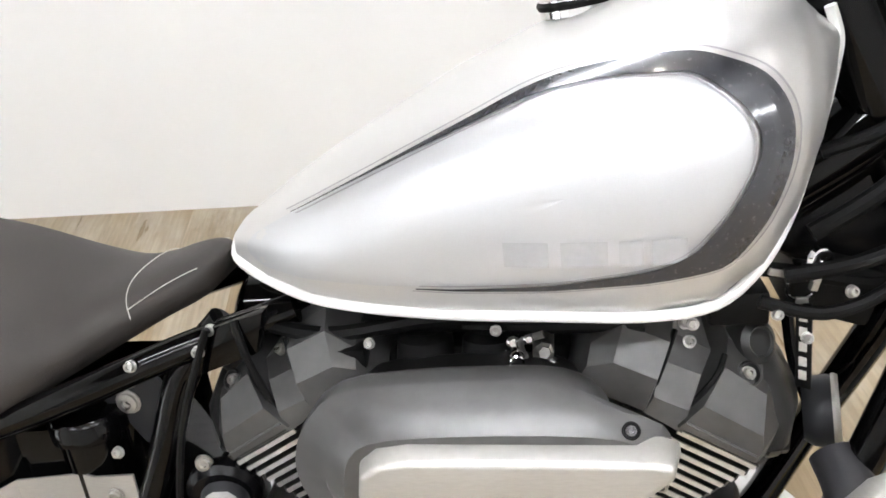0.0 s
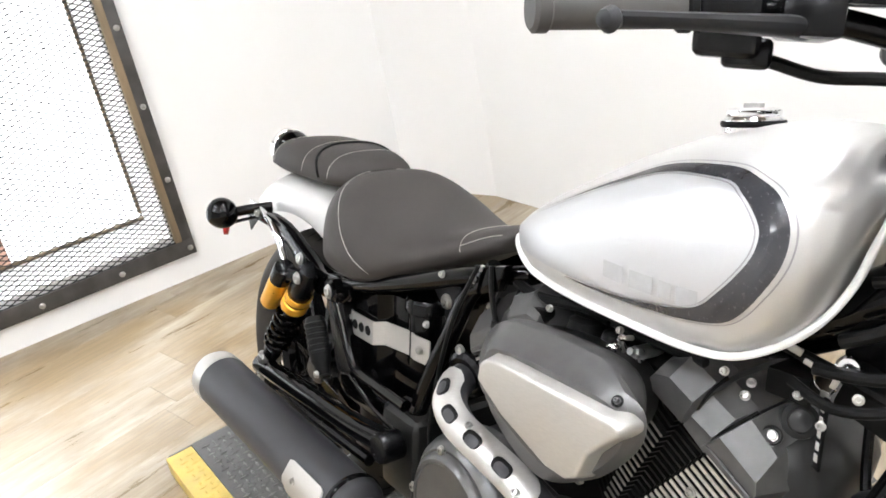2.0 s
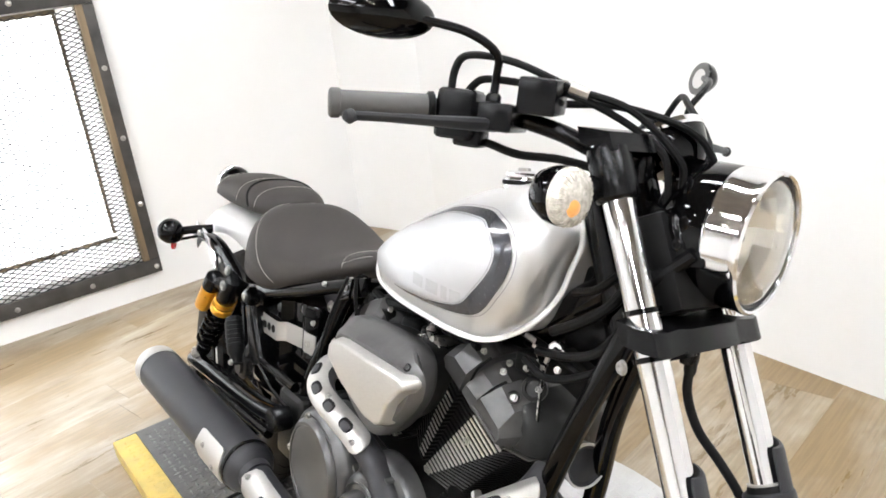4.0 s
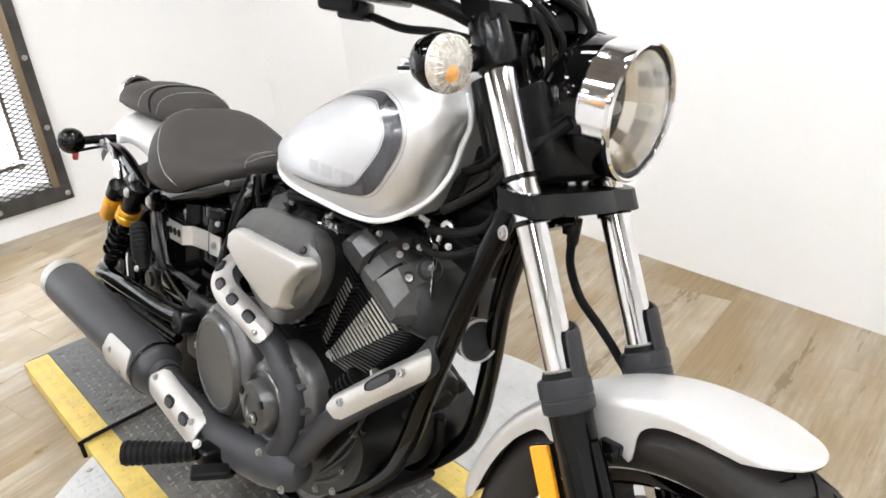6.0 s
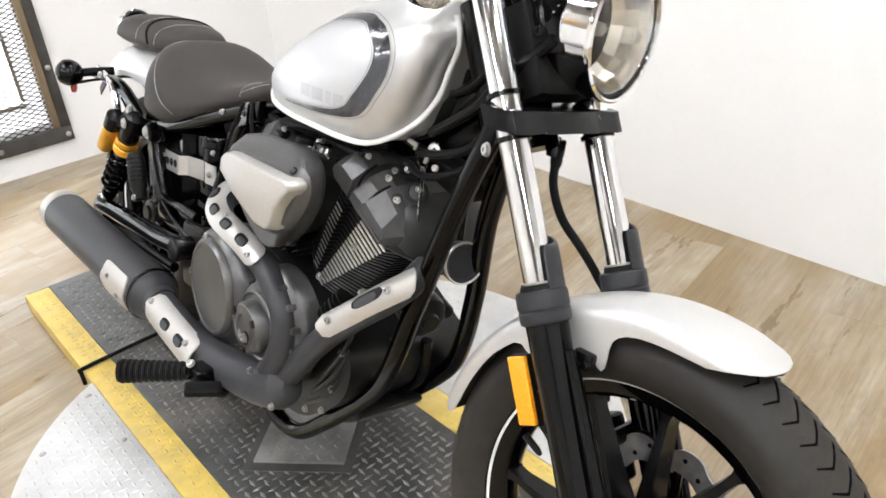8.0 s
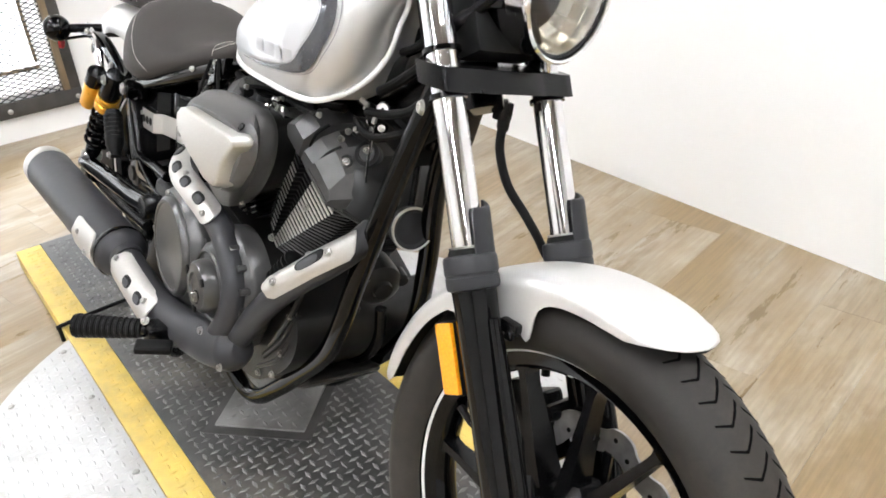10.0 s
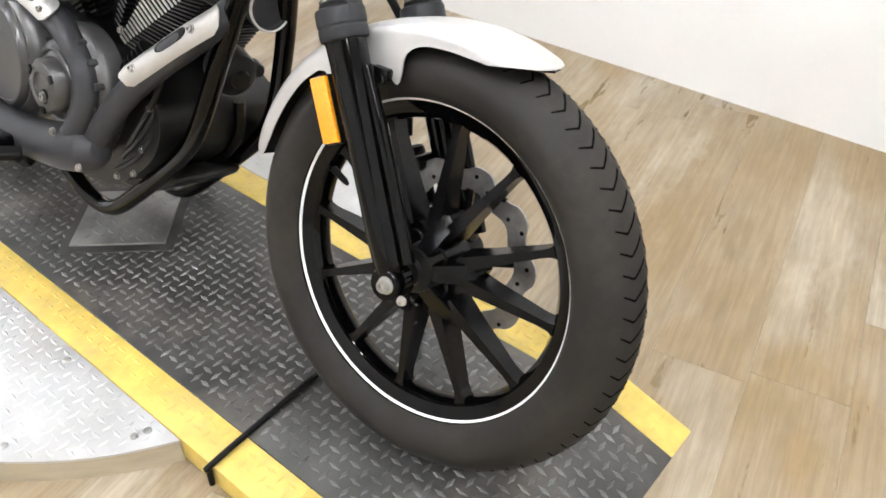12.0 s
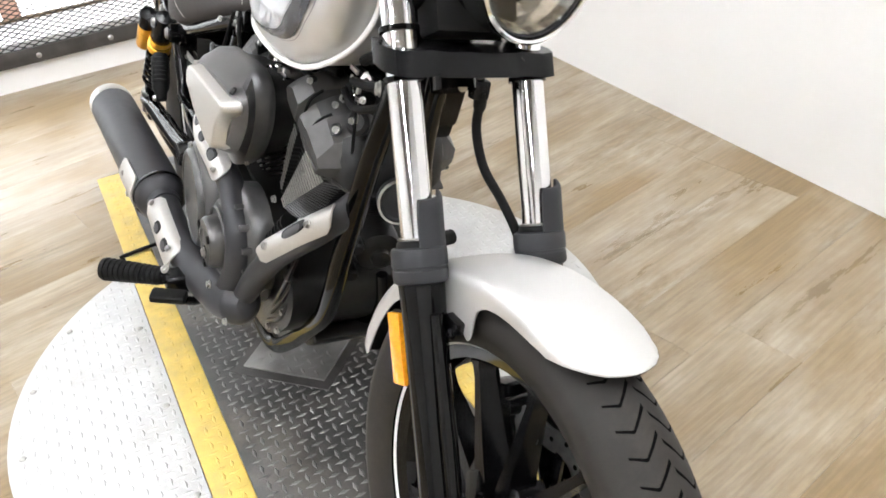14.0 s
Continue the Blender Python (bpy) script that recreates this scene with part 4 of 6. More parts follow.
for s in (-1, 1):
    y = s * 0.091
    leg = P("fork_tube", tube([fork_at(0.60, y), fork_at(1.07, y)], 0.0205, 28, straight=True), M_CHROME, "polished chrome fork tube")
    P("fork_cover", lathe([(0.0235, -0.003), (0.027, 0), (0.0285, 0.004), (0.0285, 0.062), (0.026, 0.068), (0.0205, 0.070)], fork_at(1.003, y), RAKE, 28), M_SATIN, "black upper fork sleeve", leg)
    for z in (0.822, 0.874):
        P("seal_ring", lathe([(0.0195, -0.003), (0.0245, -0.002), (0.0245, 0.004), (0.0195, 0.005)], fork_at(z, y), RAKE, 24), M_GLOSS, "", leg)
    lower = P("fork_leg", lathe([(0.018, -0.332), (0.024, -0.320), (0.0262, -0.27), (0.0262, -0.12), (0.0272, -0.05), (0.0285, 0.0), (0.0285, 0.018), (0.022, 0.020)], fork_at(0.611, y), RAKE, 28), M_GLOSS, "gloss black fork leg")
    collar = P("collar", lathe([(0.0300, -0.004), (0.0330, -0.002), (0.0338, 0.002), (0.0338, 0.012), (0.0330, 0.013), (0.0330, 0.016), (0.0342, 0.017), (0.0342, 0.034), (0.0330, 0.038), (0.0295, 0.040), (0.0275, 0.036), (0.0205, 0.036)], fork_at(0.611, y), RAKE, 36), M_PLASTIC, "dark grey plastic guard collar", lower)
    P("dust_seal", lathe([(0.0265, 0.030), (0.0265, 0.043), (0.0245, 0.047), (0.0208, 0.048)], fork_at(0.611, y), RAKE, 28), M_RUBBER, "black rubber dust seal", collar)
    P("wire_clip", lathe([(0.0225, 0.0475), (0.0248, 0.0480), (0.0250, 0.0500), (0.0225, 0.0505)], fork_at(0.611, y), RAKE, 28), M_STEEL, "", collar)
    # front shield of the guard: a curved upright plate
    loops = []
    base = fork_at(0.640, y)
    for h, k, w in ((-0.020, 1.0, 0.0), (0.035, 1.0, 0.0), (0.066, 0.95, 0.0004), (0.073, 0.90, 0.0), (0.0755, 0.84, -0.002)):
        ring = []
        for r in (0.0342 + w, 0.0290):
            sweep = [math.radians(33 - 57 * k + 114 * k * i / 10) for i in range(11)]
            if r < 0.030:
                sweep.reverse()
            ring += [base + RAKE * h + Vector((r * math.cos(a), r * math.sin(a), 0)) for a in sweep]
        loops.append(ring)
    P("shield", bevel(rings(bmesh.new(), loops), 0.0012, 1, 50), M_PLASTIC, "dark grey plastic fork shield", collar)
    P("leg_rib", tube([fork_at(0.575, y) + Vector((0.026, 0, 0.012)), fork_at(0.45, y) + Vector((0.030, 0, 0.013)), fork_at(0.34, y) + Vector((0.034, 0, 0.004))], [0.008, 0.011, 0.010], 12, 4), M_GLOSS, "", lower)
    P("axle_clamp", lathe([(0.023, -0.022), (0.026, -0.016), (0.026, 0.014), (0.023, 0.018)], (FWX, y, FWZ - 0.004), (0, 1, 0), 28), M_GLOSS, "", lower)
    if s < 0:
        P("axle_nut", lathe([(0.0125, 0), (0.0130, 0.003), (0.0098, 0.005), (0.0094, 0.011), (0.0086, 0.012), (0.0058, 0.012), (0.0052, 0.006), (0.001, 0.006)], (1.549, -0.112, 0.309), (0, -1, 0), 20), M_STEEL, "bare steel axle end", lower)
        bolt((1.579, -0.112, 0.298), (0.2, -1, 0), lower, 0.006)
        turn = Euler((0, -0.455, 0)).to_matrix().to_4x4()
        P("reflector_base", block((0.031, 0.010, 0.096), Matrix.Translation((1.393, -0.098, 0.510)) @ turn, 0.003), M_RUBBER, "", lower)
        P("reflector", block((0.030, 0.008, 0.092), Matrix.Translation((1.392, -0.105, 0.510)) @ turn, 0.003), M_AMBER, "amber side reflector", lower)
P("axle", tube([(FWX, -0.10, FWZ - 0.004), (FWX, 0.10, FWZ - 0.004)], 0.011, 12, straight=True), M_STEEL, "", fork)
caliper = P("brake_caliper", join(block((0.050, 0.045, 0.100), Matrix.Translation((1.437, 0.066, 0.393)) @ Euler((0, -0.5, 0)).to_matrix().to_4x4(), 0.010, 3), block((0.035, 0.020, 0.120), Matrix.Translation((1.425, 0.040, 0.400)) @ Euler((0, -0.5, 0)).to_matrix().to_4x4(), 0.006, 2), tube([(1.455, 0.036, 0.427), (1.455, 0.092, 0.427)], 0.013, 12, straight=True), tube([(1.425, 0.036, 0.367), (1.425, 0.092, 0.367)], 0.013, 12, straight=True)), M_SATIN, "black front brake caliper")
P("brake_hose", tube([(1.262, 0.040, 0.815), (1.262, 0.046, 0.785), (1.266, 0.046, 0.745), (1.286, 0.054, 0.700), (1.316, 0.072, 0.662), (1.345, 0.086, 0.625), (1.372, 0.090, 0.585), (1.405, 0.082, 0.45)], 0.0066, 12, 6), M_RUBBER, "black brake hose", caliper)
P("hose_clip", block((0.018, 0.024, 0.026), Matrix.Translation((1.262, 0.042, 0.800)), 0.004), M_SATIN, "", caliper)
P("hose_union", lathe([(0.0085, 0), (0.0090, 0.004), (0.0090, 0.018), (0.0072, 0.024)], (1.263, 0.045, 0.796), (0.02, 0.06, -1), 12), M_RUBBER, "", caliper)


# front mudguard: angle from the axle, radius of the lower edge, half width
CROWN = 0.352
GUARD = ((69.3, 0.3505, 0.006), (69.6, 0.3495, 0.018), (70.4, 0.3475, 0.034), (72, 0.3440, 0.048), (74, 0.3390, 0.057), (76, 0.3335, 0.062), (79, 0.3265, 0.066), (84, 0.3235, 0.067), (90, 0.3220, 0.067), (95, 0.3205, 0.067), (98, 0.3175, 0.067), (100, 0.3130, 0.067), (101.5, 0.3065, 0.067), (102.4, 0.2960, 0.067), (103.0, 0.2820, 0.067), (103.8, 0.2700, 0.067), (104.8, 0.2660, 0.067), (106, 0.2700, 0.067), (108, 0.2850, 0.067), (112, 0.2900, 0.067), (127, 0.2900, 0.066), (128.8, 0.2960, 0.066), (129.8, 0.3100, 0.066), (132, 0.3165, 0.066), (140, 0.3190, 0.064), (152, 0.3180, 0.060), (162, 0.3190, 0.056), (167, 0.3240, 0.052), (169.3, 0.3330, 0.047), (170.5, 0.3420, 0.038), (171, 0.3470, 0.020))


def mudguard_front(crown=CROWN, trim=0.0):
    bm = bmesh.new()
    m = 22
    vs = []
    cols = list(zip(*GUARD))
    angles = sorted(set(list(cols[0]) + [70 + 0.8 * k for k in range(127)]))
    for deg in angles:
        edge, half = float(np.interp(deg, cols[0], cols[1])) + trim, float(np.interp(deg, cols[0], cols[2])) - trim * 0.6
        depth = max(0.0005, CROWN - edge - (CROWN - crown))
        a = radians(deg)
        row = []
        for j in range(m + 1):
            u = 2 * j / m - 1
            v = abs(u)
            # a round crown that rolls over into upright sides
            y = half * math.copysign(math.sin(min(1.0, v / 0.66) * math.pi / 2) ** 0.92, u)
            arch = min(0.018, depth)
            dr = arch * min(1.0, v / 0.66) ** 2.4 + (depth - arch) * max(0.0, (v - 0.60) / 0.40) ** 1.15
            rr = crown - dr
            row.append(bm.verts.new((FWX + rr * math.cos(a), y, FWZ + rr * math.sin(a))))
        vs.append(row)
    for a, b in zip(vs, vs[1:]):
        for j in range(m):
            bm.faces.new((a[j], a[j + 1], b[j + 1], b[j]))
    bmesh.ops.recalc_face_normals(bm, faces=bm.faces)
    bmesh.ops.solidify(bm, geom=bm.faces[:], thickness=0.0025)
    return bm


guard = P("front_mudguard", mudguard_front(), M_SILVER, "satin silver front mudguard", smooth=60)
P("inner_face", mudguard_front(CROWN - 0.0045, 0.004), M_RUBBER, "dark underside", guard, smooth=60)
for s in (-1, 1):
    P("stay", block((0.030, 0.016, 0.016), Matrix.Translation((1.453, s * 0.071, 0.578)), 0.004), M_SATIN, "", guard)
    bolt((1.462, s * 0.079, 0.572), (0, s, 0), guard, 0.006, mat=M_SATIN)


# frame
SHAPE[0] = BODY
def pipe(name, pts, r, mat=None, label="", parent=None, sides=14):
    return P(name, tube(pts, r, sides), mat or M_GLOSS, label, parent)


frame_main = pipe("frame", [(0.60, 0, 0.700), (0.80, 0, 0.705), (1.00, 0, 0.735), (1.12, 0, 0.80), (1.20, 0, 0.86)], 0.034, label="gloss black tubular steel frame")
P("headstock", tube([(1.215, 0, 0.77), (1.135, 0, 0.955)], 0.036, 20, straight=True), M_GLOSS, "", frame_main)
for s in (-1, 1):
    y = s * 0.085
    SHAPE[0] = Matrix.Identity(4)
    across = (-0.070, -0.080, -0.088, -0.092, -0.094, -0.094, -0.090, -0.088) if s < 0 else (-0.022, -0.024, -0.008, 0.030, 0.046, 0.061, 0.080, 0.085)
    run = ((1.258, 0.850), (1.244, 0.800), (1.200, 0.680), (1.158, 0.552), (1.138, 0.490), (1.116, 0.425), (1.078, 0.352), (1.035, 0.300))
    pipe("down_tube", [(x, w, z) for (x, z), w in zip(run, across)] + [(0.970, y, 0.238), (0.905, y, 0.178), (0.820, y, 0.112), (0.740, y, 0.102), (0.640, y, 0.140), (0.50, y, 0.22)], 0.0172, parent=frame_main)
    pipe("seat_rail", [(0.235, s * 0.138, 0.622), (0.330, s * 0.135, 0.645), (0.450, s * 0.122, 0.682), (0.560, s * 0.100, 0.718), (0.670, s * 0.070, 0.745)], 0.0150, parent=frame_main)
    pipe("frame_brace", [(0.600, s * 0.080, 0.738), (0.550, s * 0.090, 0.685), (0.520, s * 0.100, 0.612), (0.484, s * 0.110, 0.530), (0.458, s * 0.118, 0.455), (0.445, s * 0.124, 0.380), (0.440, s * 0.120, 0.300)], 0.0165, parent=frame_main)
    pipe("frame_loop", [(0.215, s * 0.146, 0.610), (0.248, s * 0.147, 0.548), (0.282, s * 0.148, 0.492), (0.310, s * 0.148, 0.474), (0.385, s * 0.148, 0.472), (0.463, s * 0.148, 0.470)], 0.0110, parent=frame_main)
    SHAPE[0] = BODY
    P("gusset", plate([(0.555, 0.672), (0.640, 0.700), (0.655, 0.742), (0.60, 0.728)], s * 0.088, s * 0.105, 0.004), M_GLOSS, "", frame_main)
    if s < 0:
        SHAPE[0] = Matrix.Identity(4)
        for at in ((0.585, -0.112, 0.722), (0.520, -0.122, 0.714), (0.600, -0.108, 0.742), (0.480, -0.121, 0.617)):
            bolt(at, (0, -1, 0.3), frame_main, 0.005)
        bolt((0.241, -0.172, 0.613), (-0.1, -1, 0), frame_main, 0.011)
        bolt((1.305, -0.135, 0.820), (-0.3, -1, 0), frame_main, 0.008)
SHAPE[0] = Matrix.Identity(4)
P("bolt_boss", lathe([(0.022, -0.035), (0.022, 0.0), (0.018, 0.004), (0.001, 0.004)], (0.241, -0.166, 0.613), (-0.1, -1, 0), 16), M_GLOSS, "", frame_main)
P("tank_bracket", plate(smooth2([(0.430, 0.672), (0.492, 0.680), (0.516, 0.662), (0.505, 0.620), (0.486, 0.592), (0.462, 0.628)], 3), -0.076, -0.070, 0.002), M_PLASTIC, "grey steel bracket plate", frame_main)
bolt((0.474, -0.077, 0.647), (0, -1, 0), frame_main, 0.011)

# swing arm, side stand
swing = P("swing_arm", tube([(0.450, -0.168, 0.400), (0.340, -0.170, 0.384), (0.200, -0.171, 0.374), (0.040, -0.170, 0.360), (-0.090, -0.165, 0.345)], 0.022, 18), M_GLOSS, "gloss black swing arm")
P("swing_arm_side", tube([(0.450, 0.168, 0.400), (0.20, 0.171, 0.374), (-0.09, 0.165, 0.345)], 0.022, 16), M_GLOSS, "", swing)
P("pivot_cap", lathe([(0.026, -0.03), (0.027, 0.006), (0.024, 0.012), (0.020, 0.013), (0.001, 0.012)], (0.460, -0.190, 0.404), (0, -1, 0), 20), M_SATIN, "dark grey pivot cap", swing)
P("pivot_case", block((0.11, 0.30, 0.16), Matrix.Translation((0.44, 0, 0.37)), 0.02, 3), M_ENGINE_DARK, "", swing)
P("lower_link", tube([(0.36, -0.155, 0.320), (0.10, -0.158, 0.312), (-0.06, -0.155, 0.320)], 0.012, 10), M_SATIN, "", swing)
P("wheel_adjuster", block((0.085, 0.024, 0.050), Matrix.Translation((-0.055, -0.168, 0.335)), 0.008, 2), M_SATIN, "", swing)
bolt((-0.055, -0.181, 0.335), (0, -1, 0), swing, 0.012)
stand = P("side_stand", tube([(0.72, 0.12, 0.16), (0.70, 0.22, 0.08), (0.70, 0.255, -0.052)], 0.010, 10), M_GLOSS, "black side stand")
P("stand_foot", block((0.07, 0.045, 0.006), Matrix.Translation((0.70, 0.255, -0.054)) @ Euler((radians(12.99), 0, 0)).to_matrix().to_4x4(), 0.002), M_SATIN, "", stand)


# rear shocks
def shock(s):
    a, b = Vector((0.134, s * 0.160, 0.611)), Vector((-0.051, s * 0.162, 0.376))
    ax = (b - a).normalized()
    body = P("rear_shock", lathe([(0.008, -0.022), (0.020, -0.020), (0.022, 0.0), (0.024, 0.02), (0.025, 0.055), (0.022, 0.06), (0.022, 0.10), (0.0135, 0.105), (0.0135, 0.255), (0.018, 0.258), (0.020, 0.270), (0.018, 0.292), (0.008, 0.295)], a, ax, 20), M_SATIN, "black shock absorber with gold collars")
    P("preload_ring", lathe([(0.0255, 0.058), (0.0275, 0.060), (0.0275, 0.074), (0.025, 0.076)], a, ax, 24, caps=False), M_GOLD, "gold anodised ring", body)
    P("preload_ring", lathe([(0.0255, 0.080), (0.0285, 0.082), (0.0285, 0.100), (0.025, 0.102)], a, ax, 24, caps=False), M_GOLD, "gold anodised ring", body)
    sx = ax.orthogonal().normalized()
    sy = ax.cross(sx)
    turns, n = 5.5, 90
    coil = [a + ax * (0.108 + 0.140 * i / n) + 0.0255 * (math.cos(turns * 2 * math.pi * i / n) * sx + math.sin(turns * 2 * math.pi * i / n) * sy) for i in range(n + 1)]
    P("spring", tube(coil, 0.0050, 8, straight=True), M_GLOSS, "black coil spring", body)
    back = Vector((-0.052, 0, 0.006))
    c = a + back + Vector((0, s * 0.024, 0))
    P("reservoir", lathe([(0.010, -0.010), (0.021, -0.004), (0.022, 0.0), (0.022, 0.035), (0.0215, 0.037), (0.020, 0.037)], c, ax, 20), M_SATIN, "black reservoir cap", body)
    P("reservoir_can", lathe([(0.0205, 0.037), (0.0215, 0.038), (0.0215, 0.112), (0.018, 0.118), (0.001, 0.118)], c, ax, 20), M_GOLD, "gold anodised reservoir", body)
    P("bridge", tube([a + ax * 0.01, c + ax * 0.01], 0.015, 10, straight=True), M_SATIN, "", body)
    bolt(a + Vector((0, s * 0.022, 0)), (0, s, 0), body, 0.010)
    bolt(b + Vector((0, s * 0.020, 0)), (0, s, 0), body, 0.010)
    P("eye", lathe([(0.015, -0.022), (0.017, -0.018), (0.017, 0.018), (0.015, 0.022)], b, (0, 1, 0), 16), M_STEEL, "", body)


shock(-1)
shock(1)

# tail: strut, signals, lamp
strut = P("mudguard_strut", tube([(-0.205, -0.124, 0.690), (-0.125, -0.139, 0.688), (-0.055, -0.148, 0.677), (-0.005, -0.154, 0.652), (0.030, -0.158, 0.612)], [0.006, 0.007, 0.0085, 0.009, 0.007], 12), M_CHROME, "curved polished strut beside the rear mudguard")
STAY = [(-0.200, 0.668), (-0.100, 0.690), (0.000, 0.684), (0.090, 0.652), (0.160, 0.630), (0.250, 0.636), (0.278, 0.612), (0.240, 0.584), (0.130, 0.582), (0.080, 0.606), (0.020, 0.646), (-0.080, 0.666)]
for y0, y1 in ((-0.150, -0.126), (0.126, 0.150)):
    P("strut_plate", plate(smooth2(STAY, 3), y0, y1, 0.006), M_GLOSS, "black mudguard stay", strut)
bolt((0.086, -0.152, 0.633), (0, -1, 0.2), strut, 0.010)
bolt((-0.118, -0.150, 0.684), (0, -1, 0.2), strut, 0.007)
for s in (-1, 1):
    sig = P("rear_indicator", lathe([(0.001, -0.034), (0.016, -0.031), (0.028, -0.020), (0.0335, -0.002), (0.0335, 0.010), (0.031, 0.016)], (-0.163, s * 0.212, 0.681), (-1, 0, 0), 28), M_GLOSS, "black ball-shaped rear indicator")
    P("lens", lathe([(0.0305, 0.016), (0.027, 0.024), (0.015, 0.030), (0.001, 0.032)], (-0.163, s * 0.212, 0.681), (-1, 0, 0), 24), M_LENS, "clear lens", sig)
    P("stalk", tube([(-0.155, s * 0.185, 0.683), (-0.145, s * 0.150, 0.688), (-0.130, s * 0.110, 0.692)], 0.011, 12), M_SATIN, "", sig)
    if s < 0:
        P("red_reflector", lathe([(0.014, -0.004), (0.014, 0.003), (0.001, 0.004)], (-0.188, -0.196, 0.640), (-0.6, -0.8, 0), 16), M_RED, "small red reflector", sig)
        P("reflector_arm", tube([(-0.182, -0.190, 0.652), (-0.16, -0.15, 0.664), (-0.13, -0.11, 0.674)], 0.004, 8), M_SATIN, "", sig)
SHAPE[0] = Matrix.Identity(4)
TAIL_AT, TAIL_WAY = (-0.238, -0.006, 0.797), (-1, 0, 0.05)
tail = P("tail_lamp", lathe([(0.030, -0.03), (0.042, -0.016), (0.045, 0.006), (0.043, 0.012), (0.038, 0.012)], TAIL_AT, TAIL_WAY, 32), M_GLOSS, "black round tail lamp with a chrome ring")
P("ring", lathe([(0.0435, 0.004), (0.0468, 0.007), (0.0468, 0.020), (0.0420, 0.024)], TAIL_AT, TAIL_WAY, 32, caps=False), M_CHROME, "", tail)
P("lens", lathe([(0.0425, 0.020), (0.036, 0.034), (0.018, 0.042), (0.001, 0.044)], TAIL_AT, TAIL_WAY, 28), M_RIBLENS, "clear ribbed lens", tail)
SHAPE[0] = BODY

# electrics box behind the rear cylinder
SHAPE[0] = Matrix.Identity(4)
batt = P("battery_cover", bevel(rings(bmesh.new(), [[(x, y, z) for x, y in ((0.240, -0.085), (0.256, -0.124), (0.338, -0.128), (0.354, -0.104), (0.430, -0.098), (0.47, -0.07), (0.47, 0.09), (0.240, 0.09))] for z in (0.430, 0.628)]), 0.012, 3), M_GLOSS, "gloss black moulded side cover")
P("side_panel", plate(smooth2([(0.285, 0.470), (0.300, 0.455), (0.450, 0.450), (0.460, 0.430), (0.440, 0.400), (0.240, 0.395), (0.215, 0.44), (0.225, 0.52), (0.250, 0.53)], 3), -0.135, -0.120, 0.004), M_GLOSS, "gloss black lower side panel", batt)
P("canister", lathe([(0.036, 0), (0.040, 0.006), (0.040, 0.024), (0.034, 0.028), (0.034, 0.12), (0.001, 0.12)], (0.428, -0.082, 0.644), (0, 0, -1), 24), M_GLOSS, "", batt)
band_pts = [(0.250, -0.128), (0.262, -0.131), (0.338, -0.134), (0.352, -0.117), (0.425, -0.112), (0.444, -0.119), (0.486, -0.117)]
bm = bmesh.new()
loops = []
for (x, y), dz in zip(band_pts, (0.0, 0.002, 0.010, 0.014, 0.026, 0.030, 0.034)):
    loops.append([(x, y, 0.530 + dz * 0.42), (x, y - 0.003, 0.530 + dz * 0.42), (x, y - 0.003, 0.574 + dz * 0.42), (x, y, 0.574 + dz * 0.42)])
band = P("cover_band", bevel(rings(bm, loops), 0.0012, 1), M_ALU, "brushed aluminium band with oval slots", batt, 25)
for k in range(3):
    x = 0.272 + 0.024 * k
    # black discs on the band stand for the shade inside its slots
    P("slot", lathe([(0.0092, 0), (0.0092, 0.0016), (0.001, 0.0016)], (x, -0.1355 + 0.0008 * (2 - k), 0.5525 + 0.0018 * k), (0, -1, 0), 14), M_RUBBER, "oval slot with its shade drawn as a black patch", band)
bolt((0.464, -0.122, 0.566), (0, -1, 0), band, 0.0065)
bolt((0.256, -0.132, 0.562), (0, -1, 0), band, 0.0045)
pipe("shift_rod", [(0.25, -0.140, 0.462), (0.34, -0.143, 0.425), (0.43, -0.146, 0.412)], 0.007, M_GLOSS, parent=batt)
res_way = Vector((0.55, -0.12, -0.82)).normalized()
res_at = Vector((0.206, -0.184, 0.548))
res = P("brake_reservoir", lathe([(0.016, -0.006), (0.0195, 0.004), (0.0195, 0.078), (0.015, 0.086), (0.013, 0.105), (0.001, 0.105)], res_at, res_way, 18), M_RUBBER, "black ribbed fluid reservoir")
P("ribs", join(*[lathe([(0.0195, 0), (0.0212, 0.001), (0.0212, 0.005), (0.0195, 0.006)], res_at + res_way * (0.006 + 0.0105 * k), res_way, 18, caps=False) for k in range(6)]), M_RUBBER, "", res)
P("fluid_box", block((0.06, 0.05, 0.15), Matrix.Translation((0.238, -0.128, 0.52)) @ Euler((0, -0.3, 0)).to_matrix().to_4x4(), 0.014, 3), M_SATIN, "", res)
bolt(res_at + res_way * 0.100 + Vector((0, -0.012, 0)), (0, -1, 0), res, 0.006)
SHAPE[0] = BODY

# engine
case_out = smooth2([(0.50, 0.335), (0.53, 0.42), (0.62, 0.47), (0.76, 0.48), (0.88, 0.46), (0.98, 0.41), (1.035, 0.37), (1.020, 0.30), (0.945, 0.235), (0.86, 0.195), (0.68, 0.190), (0.55, 0.22)], 4)
case = P("crankcase", bevel(rings(bmesh.new(), [[(x, y, z) for x, z in case_out] for y in (-0.128, 0.130)]), 0.018, 3), M_ENGINE_DARK, "dark cast engine crankcase")
P("oil_sump", plate(smooth2([(0.62, 0.22), (0.64, 0.175), (0.80, 0.165), (0.92, 0.185), (1.0, 0.235), (0.9, 0.24)], 3), -0.075, 0.075, 0.012, 3), M_ENGINE_DARK, "", case)
for at in ((0.985, -0.128, 0.300), (1.01, -0.128, 0.38), (0.955, -0.128, 0.245), (0.90, -0.128, 0.222), (0.985, -0.128, 0.46), (0.93, -0.128, 0.49)):
    bolt(at, (0.1, -1, 0), case, 0.0055)
